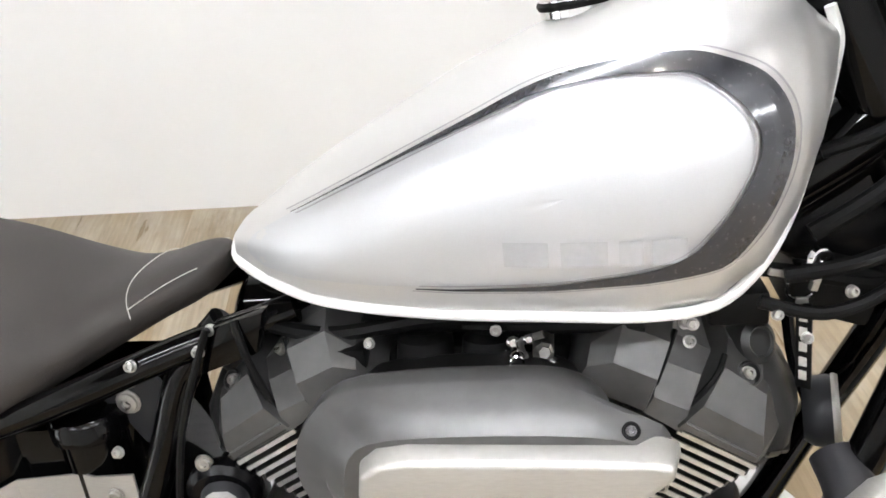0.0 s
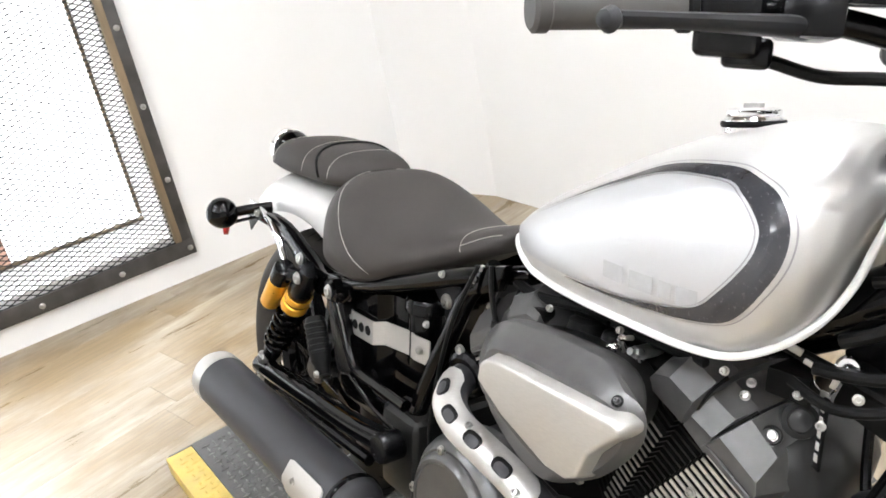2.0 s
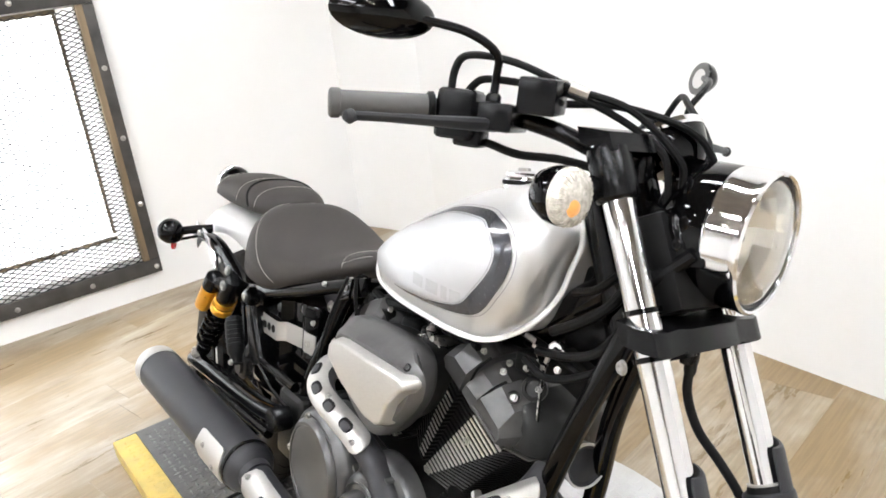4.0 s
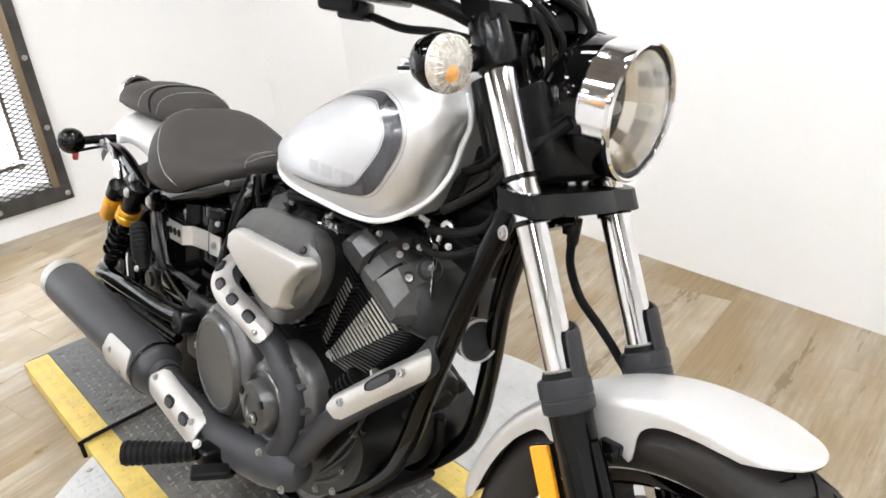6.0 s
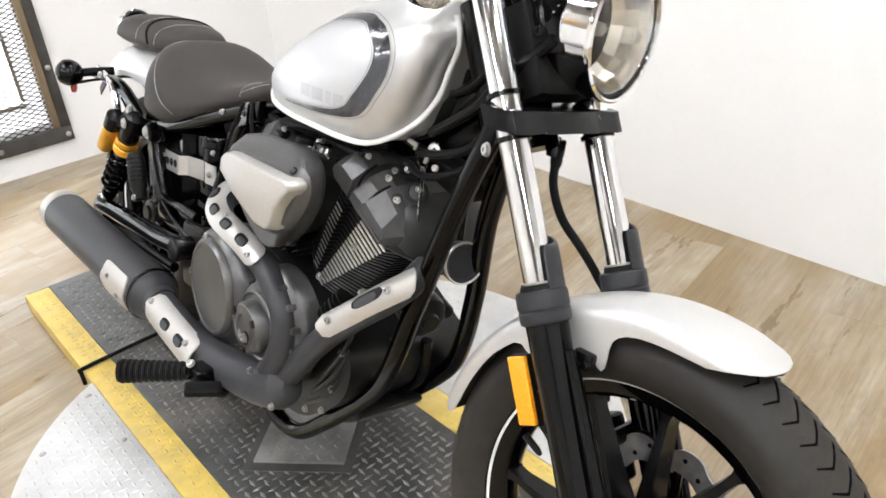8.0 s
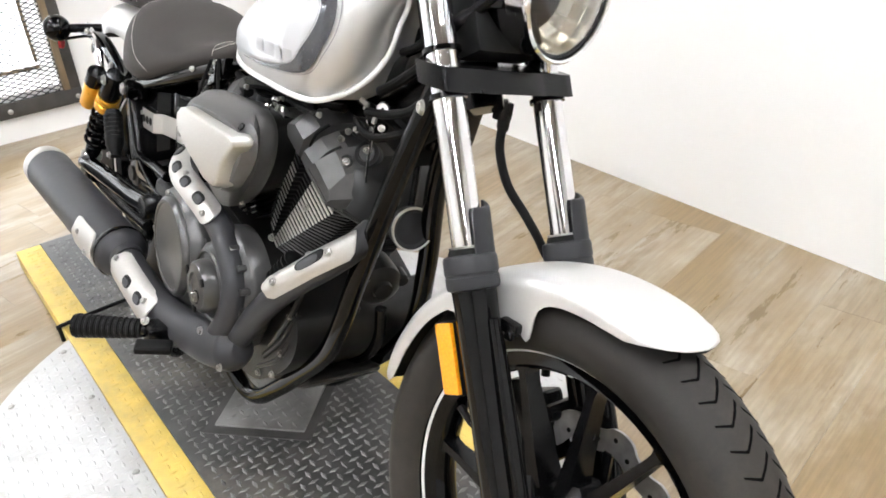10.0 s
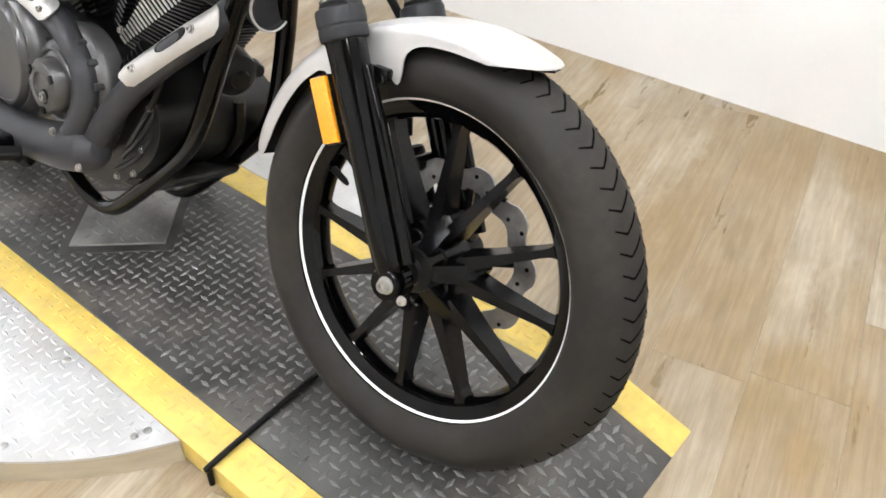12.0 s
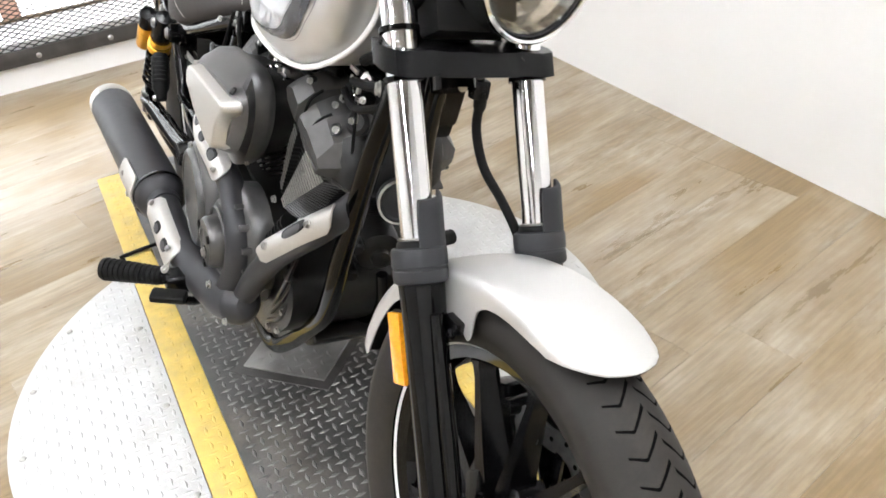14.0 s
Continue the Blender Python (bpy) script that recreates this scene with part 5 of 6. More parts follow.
for k in range(3):
    P("case_rib", tube([(0.90 + 0.02 * k, -0.129, 0.235 + 0.03 * k), (0.975 + 0.02 * k, -0.130, 0.285 + 0.05 * k), (1.02 + 0.005 * k, -0.120, 0.35 + 0.04 * k)], 0.005, 6, 4), M_ENGINE_DARK, "", case)
big = P("clutch_cover", lathe([(0.116, 0), (0.118, 0.02), (0.116, 0.052), (0.110, 0.066), (0.100, 0.075), (0.096, 0.075), (0.0945, 0.081), (0.088, 0.087), (0.083, 0.0875), (0.081, 0.0855), (0.001, 0.0865)], (0.678, -0.130, 0.394), (-0.04, -1, 0.0), 56), M_CASE, "charcoal round clutch cover", case)
for a in (105, 178, 262, 345):
    bolt((0.678 + 0.0985 * math.cos(radians(a)) - 0.003, -0.205, 0.394 + 0.0985 * math.sin(radians(a))), (0, -1, 0), big, 0.0065)
small = P("generator_cover", lathe([(0.100, 0), (0.102, 0.026), (0.098, 0.036), (0.078, 0.050), (0.074, 0.064), (0.068, 0.070), (0.048, 0.074), (0.046, 0.092), (0.041, 0.098), (0.026, 0.100), (0.024, 0.096), (0.001, 0.096)], (0.850, -0.130, 0.383), (0, -1, 0.0), 48), M_CASE, "charcoal stepped crank cover", case)
for k in range(14):
    a = radians(12 + 360 / 14 * k)
    P("rib", block((0.017, 0.030, 0.012), Matrix.Translation((0.850 + 0.086 * math.cos(a), -0.171, 0.383 + 0.084 * math.sin(a))) @ Euler((0, -a, 0)).to_matrix().to_4x4(), 0.004), M_CASE, "", small)
P("step_ring", lathe([(0.0600, 0.0), (0.0625, 0.003), (0.0600, 0.006), (0.0570, 0.004)], (0.850, -0.2010, 0.383), (0, -1, 0), 40, caps=False), M_CASE, "", small)
for k in range(3):
    a = radians(30 + 120 * k)
    P("cap_notch", block((0.010, 0.004, 0.014), Matrix.Translation((0.850 + 0.040 * math.cos(a), -0.2295, 0.383 + 0.040 * math.sin(a))) @ Euler((0, -a, 0)).to_matrix().to_4x4(), 0.001), M_RUBBER, "", small)
P("bolt_hole", lathe([(0.0125, 0), (0.0125, 0.0012), (0.0105, 0.0016), (0.001, 0.0012)], (0.858, -0.2285, 0.368), (0, -1, 0), 16), M_RUBBER, "", small)
bolt((0.858, -0.2295, 0.368), (0, -1, 0), small, 0.0075)
P("cover_body", plate(smooth2([(0.56, 0.30), (0.58, 0.45), (0.68, 0.50), (0.79, 0.485), (0.87, 0.455), (0.925, 0.41), (0.925, 0.31), (0.87, 0.255), (0.76, 0.240), (0.63, 0.25)], 4), -0.128, -0.160, 0.014, 3, 0.012), M_CASE, "charcoal side case", case)
for at in ((0.62, -0.161, 0.275), (0.79, -0.161, 0.47), (0.905, -0.161, 0.42), (0.90, -0.161, 0.30)):
    bolt(at, (0, -1, 0), case, 0.007)


SHAPE[0] = Matrix.Identity(4)


def cylinder(name, way, label):
    """A finned cylinder of the V: way is 1 for the front one, -1 for the rear one; local x points out of the V, z up the axis."""
    m = Matrix(((way * 0.866, 0, way * 0.5, 0.837), (0, 1, 0, 0), (-0.5, 0, 0.866, 0.400), (0, 0, 0, 1)))

    def at(u, y, v):
        return tuple(m @ Vector((u, y, v)))

    def shaped(loops, round_by=0.005):
        """A casting: outlines in u and v, one for each y."""
        return bevel(rings(bmesh.new(), [[at(u, y, v) for u, v in loop] for y, loop in loops]), round_by, 2)

    def mirrored(rows, round_by=0.0025):
        """A faceted casting: corner rings of (u, y, v) from its face inwards, repeated on the other side."""
        loops = [[at(u, -y, v) for u, y, v in row] for row in rows] + [[at(u, y, v) for u, y, v in row] for row in reversed(rows)]
        return bevel(rings(bmesh.new(), loops), round_by, 2, 14)

    barrel = P(name, block((0.100, 0.150, 0.20), m @ Matrix.Translation((0.015, 0, 0.190)), 0.03, 4), M_ENGINE_DARK, label)
    for k in range(20):
        f = k / 19
        v = 0.0985 + 0.0101 * k
        a0, a1 = 0.004 + 0.0305 * f, 0.022 + 0.0875 * f
        b1 = -0.008 - 0.011 * f
        b0 = -0.027 - 0.016 * min(1.0, f * 1.8)
        # fin plate with a notch in its side, chamfered towards its outer end
        plan = [(-0.070, -0.085), (b0, -0.104), (b1, -0.107), (b1 + 0.002, -0.094), (a0 - 0.006, -0.094), (a0 - 0.001, -0.109), (a1 + 0.001, -0.109), (max(a1, 0.066 + 0.050 * f) + 0.006, -0.080), (0.084 + 0.036 * f, -0.04), (0.084 + 0.036 * f, 0.09), (-0.070, 0.095)]
        P("fin", rings(bmesh.new(), [[at(u, y, v - 0.0015) for u, y in plan], [at(u, y, v + 0.0015) for u, y in plan]]), M_ENGINE_DARK, "", barrel, 30)
        P("fin_edge", block((a1 - a0, 0.0018, 0.0044), m @ Matrix.Translation(((a0 + a1) / 2, -0.1098, v)), 0, 1), M_FIN, "bright machined edge", barrel, 30)
        # grey line along the chamfer paints the light caught by the fin's edge
        P("fin_edge", tube([at(a1 + 0.001, -0.1090, v), at(max(a1, 0.066 + 0.050 * f) + 0.006, -0.0805, v)], 0.0017, 6, straight=True), M_CASE, "", barrel, 30)
        if 0 < k < 16:
            P("fin_edge", block((b1 - b0 - 0.002, 0.0016, 0.0028), m @ Matrix.Translation(((b0 + b1) / 2, -0.1066, v)) @ Euler((0, 0, -0.10)).to_matrix().to_4x4(), 0, 1), M_FIN, "bright machined edge", barrel, 30)
    # lower skirt of the head
    skirt = [(-0.074, 0.296), (0.110, 0.296), (0.112, 0.303), (0.022, 0.304), (-0.018, 0.306), (-0.074, 0.302)]
    head = P("cylinder_head", shaped([(-0.112, skirt), (-0.108, skirt), (0.108, skirt), (0.112, skirt)], 0.002), M_HEADBLACK, "charcoal faceted cylinder head", barrel, 25)
    # inner rocker cover, waist and outer rocker cover, stepped one behind another
    P("rocker_cover", mirrored((((-0.069, 0.123, 0.297), (-0.067, 0.123, 0.316), (-0.050, 0.123, 0.330), (-0.011, 0.125, 0.334), (-0.006, 0.126, 0.303)), ((-0.073, 0.108, 0.296), (-0.070, 0.106, 0.330), (-0.0534, 0.101, 0.3559), (-0.012, 0.103, 0.3605), (-0.001, 0.112, 0.303)), ((-0.076, 0.078, 0.294), (-0.076, 0.074, 0.340), (-0.052, 0.070, 0.366), (-0.010, 0.070, 0.370), (0.000, 0.078, 0.300))), 0.0018), M_HEAD, "charcoal rocker cover", head, 16)
    P("cover_waist", mirrored((((-0.004, 0.121, 0.299), (-0.004, 0.1205, 0.316), (0.028, 0.1195, 0.318), (0.033, 0.122, 0.297)), ((-0.010, 0.104, 0.299), (-0.010, 0.098, 0.3400), (0.028, 0.098, 0.3430), (0.036, 0.106, 0.297)), ((-0.012, 0.072, 0.297), (-0.012, 0.070, 0.356), (0.034, 0.070, 0.356), (0.036, 0.072, 0.297))), 0.0015), M_HEAD, "", head, 16)
    P("rocker_cover", mirrored((((0.027, 0.1250, 0.302), (0.0345, 0.1235, 0.330), (0.092, 0.1220, 0.3270), (0.1005, 0.1200, 0.3140), (0.0995, 0.1225, 0.301)), ((0.023, 0.110, 0.300), (0.0402, 0.1000, 0.3602), (0.0848, 0.0985, 0.3525), (0.112, 0.0960, 0.3260), (0.112, 0.106, 0.300)), ((0.020, 0.074, 0.298), (0.042, 0.066, 0.372), (0.088, 0.066, 0.364), (0.120, 0.066, 0.334), (0.122, 0.074, 0.298))), 0.0018), M_HEAD, "charcoal rocker cover", head, 16)
    P("crease", tube([at(0.030, -0.1250, 0.309), at(0.060, -0.1245, 0.3085), at(0.098, -0.1228, 0.3070)], 0.0016, 6, 3), M_HEAD, "", head)
    for run in (((-0.002, -0.1135, 0.300), (-0.0095, -0.1085, 0.345), (-0.010, -0.090, 0.367)), ((0.0255, -0.114, 0.303), (0.0350, -0.108, 0.348), (0.038, -0.090, 0.366))):
        P("joint", tube([at(*p) for p in run], 0.0026, 6, 3), M_RUBBER, "dark joint", head)
    # round-backed exhaust side of the head
    P("exhaust_side", mirrored((((0.060, 0.094, 0.304), (0.066, 0.092, 0.340), (0.084, 0.092, 0.346), (0.104, 0.092, 0.334), (0.116, 0.094, 0.304)), ((0.052, 0.088, 0.302), (0.056, 0.084, 0.354), (0.088, 0.084, 0.360), (0.120, 0.082, 0.340), (0.134, 0.086, 0.302)), ((0.046, 0.070, 0.300), (0.050, 0.064, 0.362), (0.090, 0.064, 0.368), (0.130, 0.062, 0.344), (0.146, 0.068, 0.300)), ((0.046, 0.030, 0.300), (0.050, 0.030, 0.366), (0.090, 0.030, 0.372), (0.134, 0.030, 0.348), (0.152, 0.030, 0.300))), 0.002), M_HEADBLACK, "", head, 70)
    P("exhaust_lip", bevel(rings(bmesh.new(), [[at(u, y, v) for u, y in ((0.070, -0.100), (0.118, -0.099), (0.142, -0.078), (0.158, -0.030), (0.158, 0.06), (0.070, 0.09))] for v in (0.3005, 0.3050)]), 0.0015, 1), M_HEADBLACK, "", head)
    P("head_flange", bevel(rings(bmesh.new(), [[at(u, y, v) for u, y in ((-0.074, -0.095), (-0.06, -0.106), (0.104, -0.108), (0.140, -0.074), (0.146, 0.09), (-0.074, 0.10))] for v in (0.2925, 0.2965)]), 0.0015, 1), M_CASE, "", head)
    well, out = m @ Vector((0.0640, -0.0900, 0.3590)), m.to_3x3() @ Vector((0.0, -0.72, 0.69))
    P("bolt_well", lathe([(0.0085, -0.006), (0.0112, 0.001), (0.0112, 0.0035), (0.0092, 0.0045), (0.0080, 0.000), (0.001, -0.001)], well, out, 18), M_HEADBLACK, "", head)
    bolt(well, out, head, 0.0052)
    bolt(m @ Vector((0.012, -0.074, 0.3560)), m.to_3x3() @ Vector((0.0, -0.7, 0.7)), head, 0.0048)
    bolt(m @ Vector((0.004, -0.060, 0.3640)), m.to_3x3() @ Vector((0.0, -0.7, 0.7)), head, 0.0046)
    bolt(m @ Vector((0.050, -0.1108, 0.2350)), (0, -1, 0), barrel, 0.0055)
    P("side_boss", lathe([(0.026, -0.02), (0.028, 0.0), (0.027, 0.010), (0.020, 0.014), (0.001, 0.015)], at(0.130, 0.02, 0.310), m.to_3x3() @ Vector((1, -0.1, 0.2)), 20), M_HEADBLACK, "", head)
    P("cam_boss", lathe([(0.019, -0.02), (0.021, 0.0), (0.020, 0.006), (0.014, 0.010), (0.012, 0.008), (0.001, 0.008)], at(0.066, -0.058, 0.376), m.to_3x3() @ Vector((0.3, -0.75, 0.6)), 20), M_HEADBLACK, "", head)
    return barrel


front_cyl = cylinder("front_cylinder", 1, "black finned front cylinder with bright fin edges")
cylinder("rear_cylinder", -1, "black finned rear cylinder with bright fin edges")
for k in range(6):
    P("ribbed_boot", lathe([(0.014, 0), (0.020, 0.002), (0.020, 0.005), (0.014, 0.007)], (1.018 - 0.006 * k, -0.135 - 0.003 * k, 0.498 - 0.009 * k), (-0.5, -0.3, -0.75), 16), M_RUBBER, "ribbed black rubber boot", front_cyl)
P("sensor_stub", tube([(1.055, -0.130, 0.520), (1.075, -0.140, 0.512)], 0.009, 8, straight=True), M_STEEL, "", front_cyl)

# air cleaner: loops of its faceted housing, each with its own depth
AC_OUT = [(0.688, 0.655), (0.710, 0.700), (0.752, 0.723), (0.880, 0.730), (0.935, 0.722), (0.957, 0.692), (0.950, 0.640), (0.910, 0.580), (0.862, 0.542), (0.805, 0.530), (0.735, 0.565), (0.696, 0.610)]
AC_FRONT = [(0.735, 0.655), (0.746, 0.697), (0.786, 0.716), (0.925, 0.721), (0.995, 0.713), (1.013, 0.690), (1.003, 0.655), (0.966, 0.610), (0.930, 0.585), (0.870, 0.580), (0.790, 0.610), (0.743, 0.635)]


def ac_loop(outline, y, k=1.0, dx=0.0):
    cx, cz = 0.845, 0.645
    return [(p.x, y, p.y) for p in spline([(cx + (x - cx) * k + dx, cz + (z - cz) * k, 0) for x, z in outline], 3, True)]


air = P("air_cleaner", rings(bmesh.new(), [ac_loop(AC_OUT, -0.146, 0.92), ac_loop(AC_OUT, -0.152, 0.965), ac_loop(AC_OUT, -0.160, 0.99), ac_loop(AC_OUT, -0.176, 0.99), ac_loop(AC_OUT, -0.181, 0.985), ac_loop(AC_FRONT, -0.205, 0.985, -0.012), ac_loop(AC_FRONT, -0.214, 0.95, -0.010), ac_loop(AC_FRONT, -0.226, 0.86, -0.004)]), M_ENGINE, "charcoal faceted air cleaner housing", smooth=22)
P("backing_plate", rings(bmesh.new(), [ac_loop(AC_OUT, -0.105, 0.80), ac_loop(AC_OUT, -0.148, 0.88)]), M_ENGINE_DARK, "", air)
AC_PLATE = [(0.757, 0.664), (0.761, 0.688), (0.776, 0.700), (0.800, 0.704), (0.990, 0.704), (1.003, 0.700), (1.004, 0.690), (0.985, 0.672), (0.962, 0.646), (0.946, 0.608), (0.930, 0.597), (0.892, 0.597), (0.805, 0.632)]
P("cover_plate", plate(AC_PLATE, -0.214, -0.247, 0.005, 3, 0.008), M_ALU, "brushed aluminium cover plate", air)
for p, out in (((0.968, -0.2195, 0.7105), (0.1, -0.8, 0.6)), ((0.736, -0.186, 0.676), (-0.5, -0.8, 0.3))):
    P("bolt_recess", lathe([(0.0068, 0), (0.0068, 0.0015), (0.006, 0.002), (0.0055, 0.001), (0.001, 0.0005)], p, out, 16), M_RUBBER, "", air)
    bolt(Vector(p), out, air, 0.0032, mat=M_ENGINE)
P("side_port", lathe([(0.0110, -0.002), (0.0110, 0.0020), (0.0098, 0.0030), (0.0090, 0.0010), (0.001, 0.0008)], (0.742, -0.1985, 0.690), (-0.55, -0.75, 0.30), 20), M_RUBBER, "dark round port", air)
bolt((0.880, -0.170, 0.556), (0, -1, -0.3), air, 0.006)
for x, r in ((0.793, 0.028), (0.853, 0.028)):
    P("intake_boot", lathe([(r * 0.8, 0), (r, 0.006), (r, 0.03), (r * 0.9, 0.05), (r * 0.6, 0.056), (0.001, 0.056)], (x, -0.090, 0.668), (0, 0.15, 1), 20), M_RUBBER, "", air)
P("air_duct", block((0.17, 0.11, 0.07), Matrix.Translation((0.84, -0.04, 0.675)), 0.02, 3), M_RUBBER, "", air)
SHAPE[0] = BODY

# exhaust
SHAPE[0] = Matrix.Identity(4)
front_pipe = P("front_header", tube([(1.150, -0.080, 0.590), (1.155, -0.118, 0.568), (1.130, -0.142, 0.535), (1.080, -0.155, 0.492), (1.030, -0.166, 0.445), (0.985, -0.174, 0.396), (0.943, -0.182, 0.340), (0.915, -0.187, 0.300)], 0.0225, 20, 6), M_EXHAUST, "matt black front exhaust pipe")
rear_pipe = P("rear_header", tube([(0.572, -0.090, 0.566), (0.585, -0.135, 0.556), (0.612, -0.166, 0.542), (0.657, -0.181, 0.528), (0.722, -0.187, 0.520), (0.780, -0.186, 0.508), (0.830, -0.186, 0.493), (0.875, -0.190, 0.472), (0.912, -0.195, 0.442), (0.926, -0.197, 0.405), (0.918, -0.200, 0.358), (0.895, -0.204, 0.318), (0.875, -0.208, 0.292)], 0.0240, 20, 5), M_EXHAUST, "matt black rear exhaust pipe")
P("exhaust_flange", lathe([(0.036, 0), (0.038, 0.004), (0.038, 0.014), (0.031, 0.020)], (0.574, -0.098, 0.566), (0.15, -1, -0.2), 24), M_SATIN, "black exhaust flange", rear_pipe)
for at in ((0.565, -0.116, 0.602), (0.545, -0.112, 0.540)):
    bolt(at, (0.1, -1, 0), rear_pipe, 0.0075)
SHAPE[0] = Matrix.Identity(4)
collector = P("collector", tube([(0.948, -0.188, 0.306), (0.925, -0.192, 0.296), (0.870, -0.206, 0.284), (0.780, -0.224, 0.276), (0.690, -0.236, 0.276), (0.600, -0.240, 0.281), (0.460, -0.239, 0.297)], [0.018, 0.041, 0.043, 0.038, 0.035, 0.034, 0.034], 22, 6), M_EXHAUST, "matt black exhaust collector")
for at in ((0.943, -0.224, 0.274), (0.892, -0.240, 0.326)):
    bolt(at, (0, -1, 0.1), collector, 0.006)
MA, MB = Vector((0.475, -0.238, 0.298)), Vector((-0.150, -0.2575, 0.3285))
mw = (MB - MA).normalized()
muffler = P("muffler", lathe([(0.034, -0.02), (0.036, 0.0), (0.050, 0.010), (0.0555, 0.022), (0.0565, 0.040), (0.0565, 0.560), (0.0560, 0.565)], MA, mw, 40), M_EXHAUST, "matt black cylindrical muffler with a bright end cap")
P("end_cap", lathe([(0.0572, 0.560), (0.0575, 0.567), (0.0560, 0.600), (0.050, 0.612), (0.040, 0.616), (0.030, 0.616), (0.028, 0.58), (0.001, 0.57)], MA, mw, 40), M_ALU, "bright brushed end cap", muffler)
P("muffler_band", lathe([(0.0580, 0.028), (0.0590, 0.030), (0.0590, 0.040), (0.0580, 0.042)], MA, mw, 40, caps=False), M_GLOSS, "", muffler)


def sleeve(path, r, a0, a1, name, mat, parent, label, slots=(), thick=0.003, slot_len=0.0205):
    """A curved shield wrapped round a pipe: path points, radius, angles round it (0 outward, 90 up)."""
    pts = spline(path, 6)
    n = len(pts)
    outer, inner = [], []
    for i, p in enumerate(pts):
        way = (pts[min(i + 1, n - 1)] - pts[max(i - 1, 0)]).normalized()
        out = Vector((0, -1, 0))
        out = (out - way * out.dot(way)).normalized()
        up = way.cross(out)
        if up.z < 0:
            up = -up
        f = i / (n - 1)
        e = min(1.0, (min(f, 1 - f) / 0.10 + 0.02)) ** 0.5
        lo, hi = [(a0 + a1) / 2 + (a - (a0 + a1) / 2) * e for a in (a0, a1)]
        ang = [radians(lo + (hi - lo) * k / 12) for k in range(13)]
        outer.append([p + (r + thick) * (math.cos(a) * out + math.sin(a) * up) for a in ang])
        inner.append([p + r * (math.cos(a) * out + math.sin(a) * up) for a in reversed(ang)])
    ob = P(name, rings(bmesh.new(), [o + i for o, i in zip(outer, inner)]), mat, label, parent, 40)
    for f in slots:
        i = int(f * (n - 1))
        p = pts[i]
        way = (pts[min(i + 1, n - 1)] - pts[max(i - 1, 0)]).normalized()
        out = Vector((0, -1, 0))
        out = (out - way * out.dot(way)).normalized()
        up = way.cross(out)
        if up.z < 0:
            up = -up
        ring = []
        L, Wd = slot_len, 0.0108
        for k in range(20):
            a = 2 * math.pi * k / 20
            u = L * math.copysign(abs(math.cos(a)) ** 0.6, math.cos(a))
            v = Wd * math.copysign(abs(math.sin(a)) ** 0.8, math.sin(a))
            b = v / (r + thick)
            ring.append((u, b))
        loops = []
        for h, k in ((thick - 0.001, 1.0), (thick + 0.0006, 1.0), (thick + 0.0006, 0.7), (thick + 0.0006, 0.35), (thick + 0.0006, 0.02)):
            loops.append([p + way * u * k + (r + h) * (math.cos(b * k + radians((a0 + a1) / 2)) * out + math.sin(b * k + radians((a0 + a1) / 2)) * up) for u, b in ring])
        # raised black patch paints the slot's inner shade; the pipe patch lies over it
        P("slot", rings(bmesh.new(), loops), M_RUBBER, "oval slot with its shade drawn as a black patch", ob, 30)
        mid = radians((a0 + a1) / 2) - 0.10
        seen = [[p + way * (u * k + L * 0.10) + (r + thick + 0.0010) * (math.cos(b * k + mid) * out + math.sin(b * k + mid) * up) for u, b in ring] for k in (0.74, 0.4, 0.02)]
        P("slot_pipe", rings(bmesh.new(), seen), M_EXHAUST, "", ob, 30)
    return ob


s1 = sleeve([(0.581, -0.128, 0.557), (0.612, -0.166, 0.542), (0.657, -0.181, 0.528), (0.722, -0.187, 0.520), (0.780, -0.186, 0.508), (0.833, -0.186, 0.492)], 0.0270, -6, 100, "heat_shield", M_ALU, rear_pipe, "brushed heat shield with oval slots", (0.17, 0.37, 0.57, 0.77), slot_len=0.0175)
bolt((0.812, -0.212, 0.514), (0.1, -0.75, 0.65), s1, 0.0055)
bolt((0.692, -0.196, 0.550), (0, -0.5, 0.85), s1, 0.0055)
SHAPE[0] = Matrix.Identity(4)
s2 = sleeve([(0.718, -0.2425, 0.266), (0.660, -0.242, 0.272), (0.580, -0.241, 0.281), (0.496, -0.239, 0.292)], 0.0370, -24, 86, "heat_shield", M_ALU, muffler, "brushed heat shield with two oval slots", (0.36, 0.62), slot_len=0.0185)
bolt((0.690, -0.272, 0.298), (0, -0.8, 0.6), s2, 0.006)
bolt((0.516, -0.270, 0.318), (0, -0.8, 0.6), s2, 0.006)
SHAPE[0] = Matrix.Identity(4)
s3 = sleeve([(1.198, -0.118, 0.592), (1.130, -0.142, 0.537), (1.080, -0.155, 0.495), (1.022, -0.170, 0.446)], 0.0245, -38, 88, "heat_shield", M_ALU, front_pipe, "brushed heat shield with one long slot", (0.44,), slot_len=0.036)
bolt((1.048, -0.189, 0.478), (0, -1, 0.3), s3, 0.006)
bolt((1.158, -0.160, 0.568), (0, -1, 0.3), s3, 0.006)
s4 = sleeve([(0.430, -0.2395, 0.300), (0.370, -0.2415, 0.303), (0.305, -0.2435, 0.306)], 0.0585, -42, 42, "heat_shield", M_ALU, muffler, "brushed muffler shield plate")
bolt((0.396, -0.2995, 0.290), (0, -1, -0.1), s4, 0.0065)
bolt((0.344, -0.2995, 0.318), (0, -1, 0.1), s4, 0.0065)

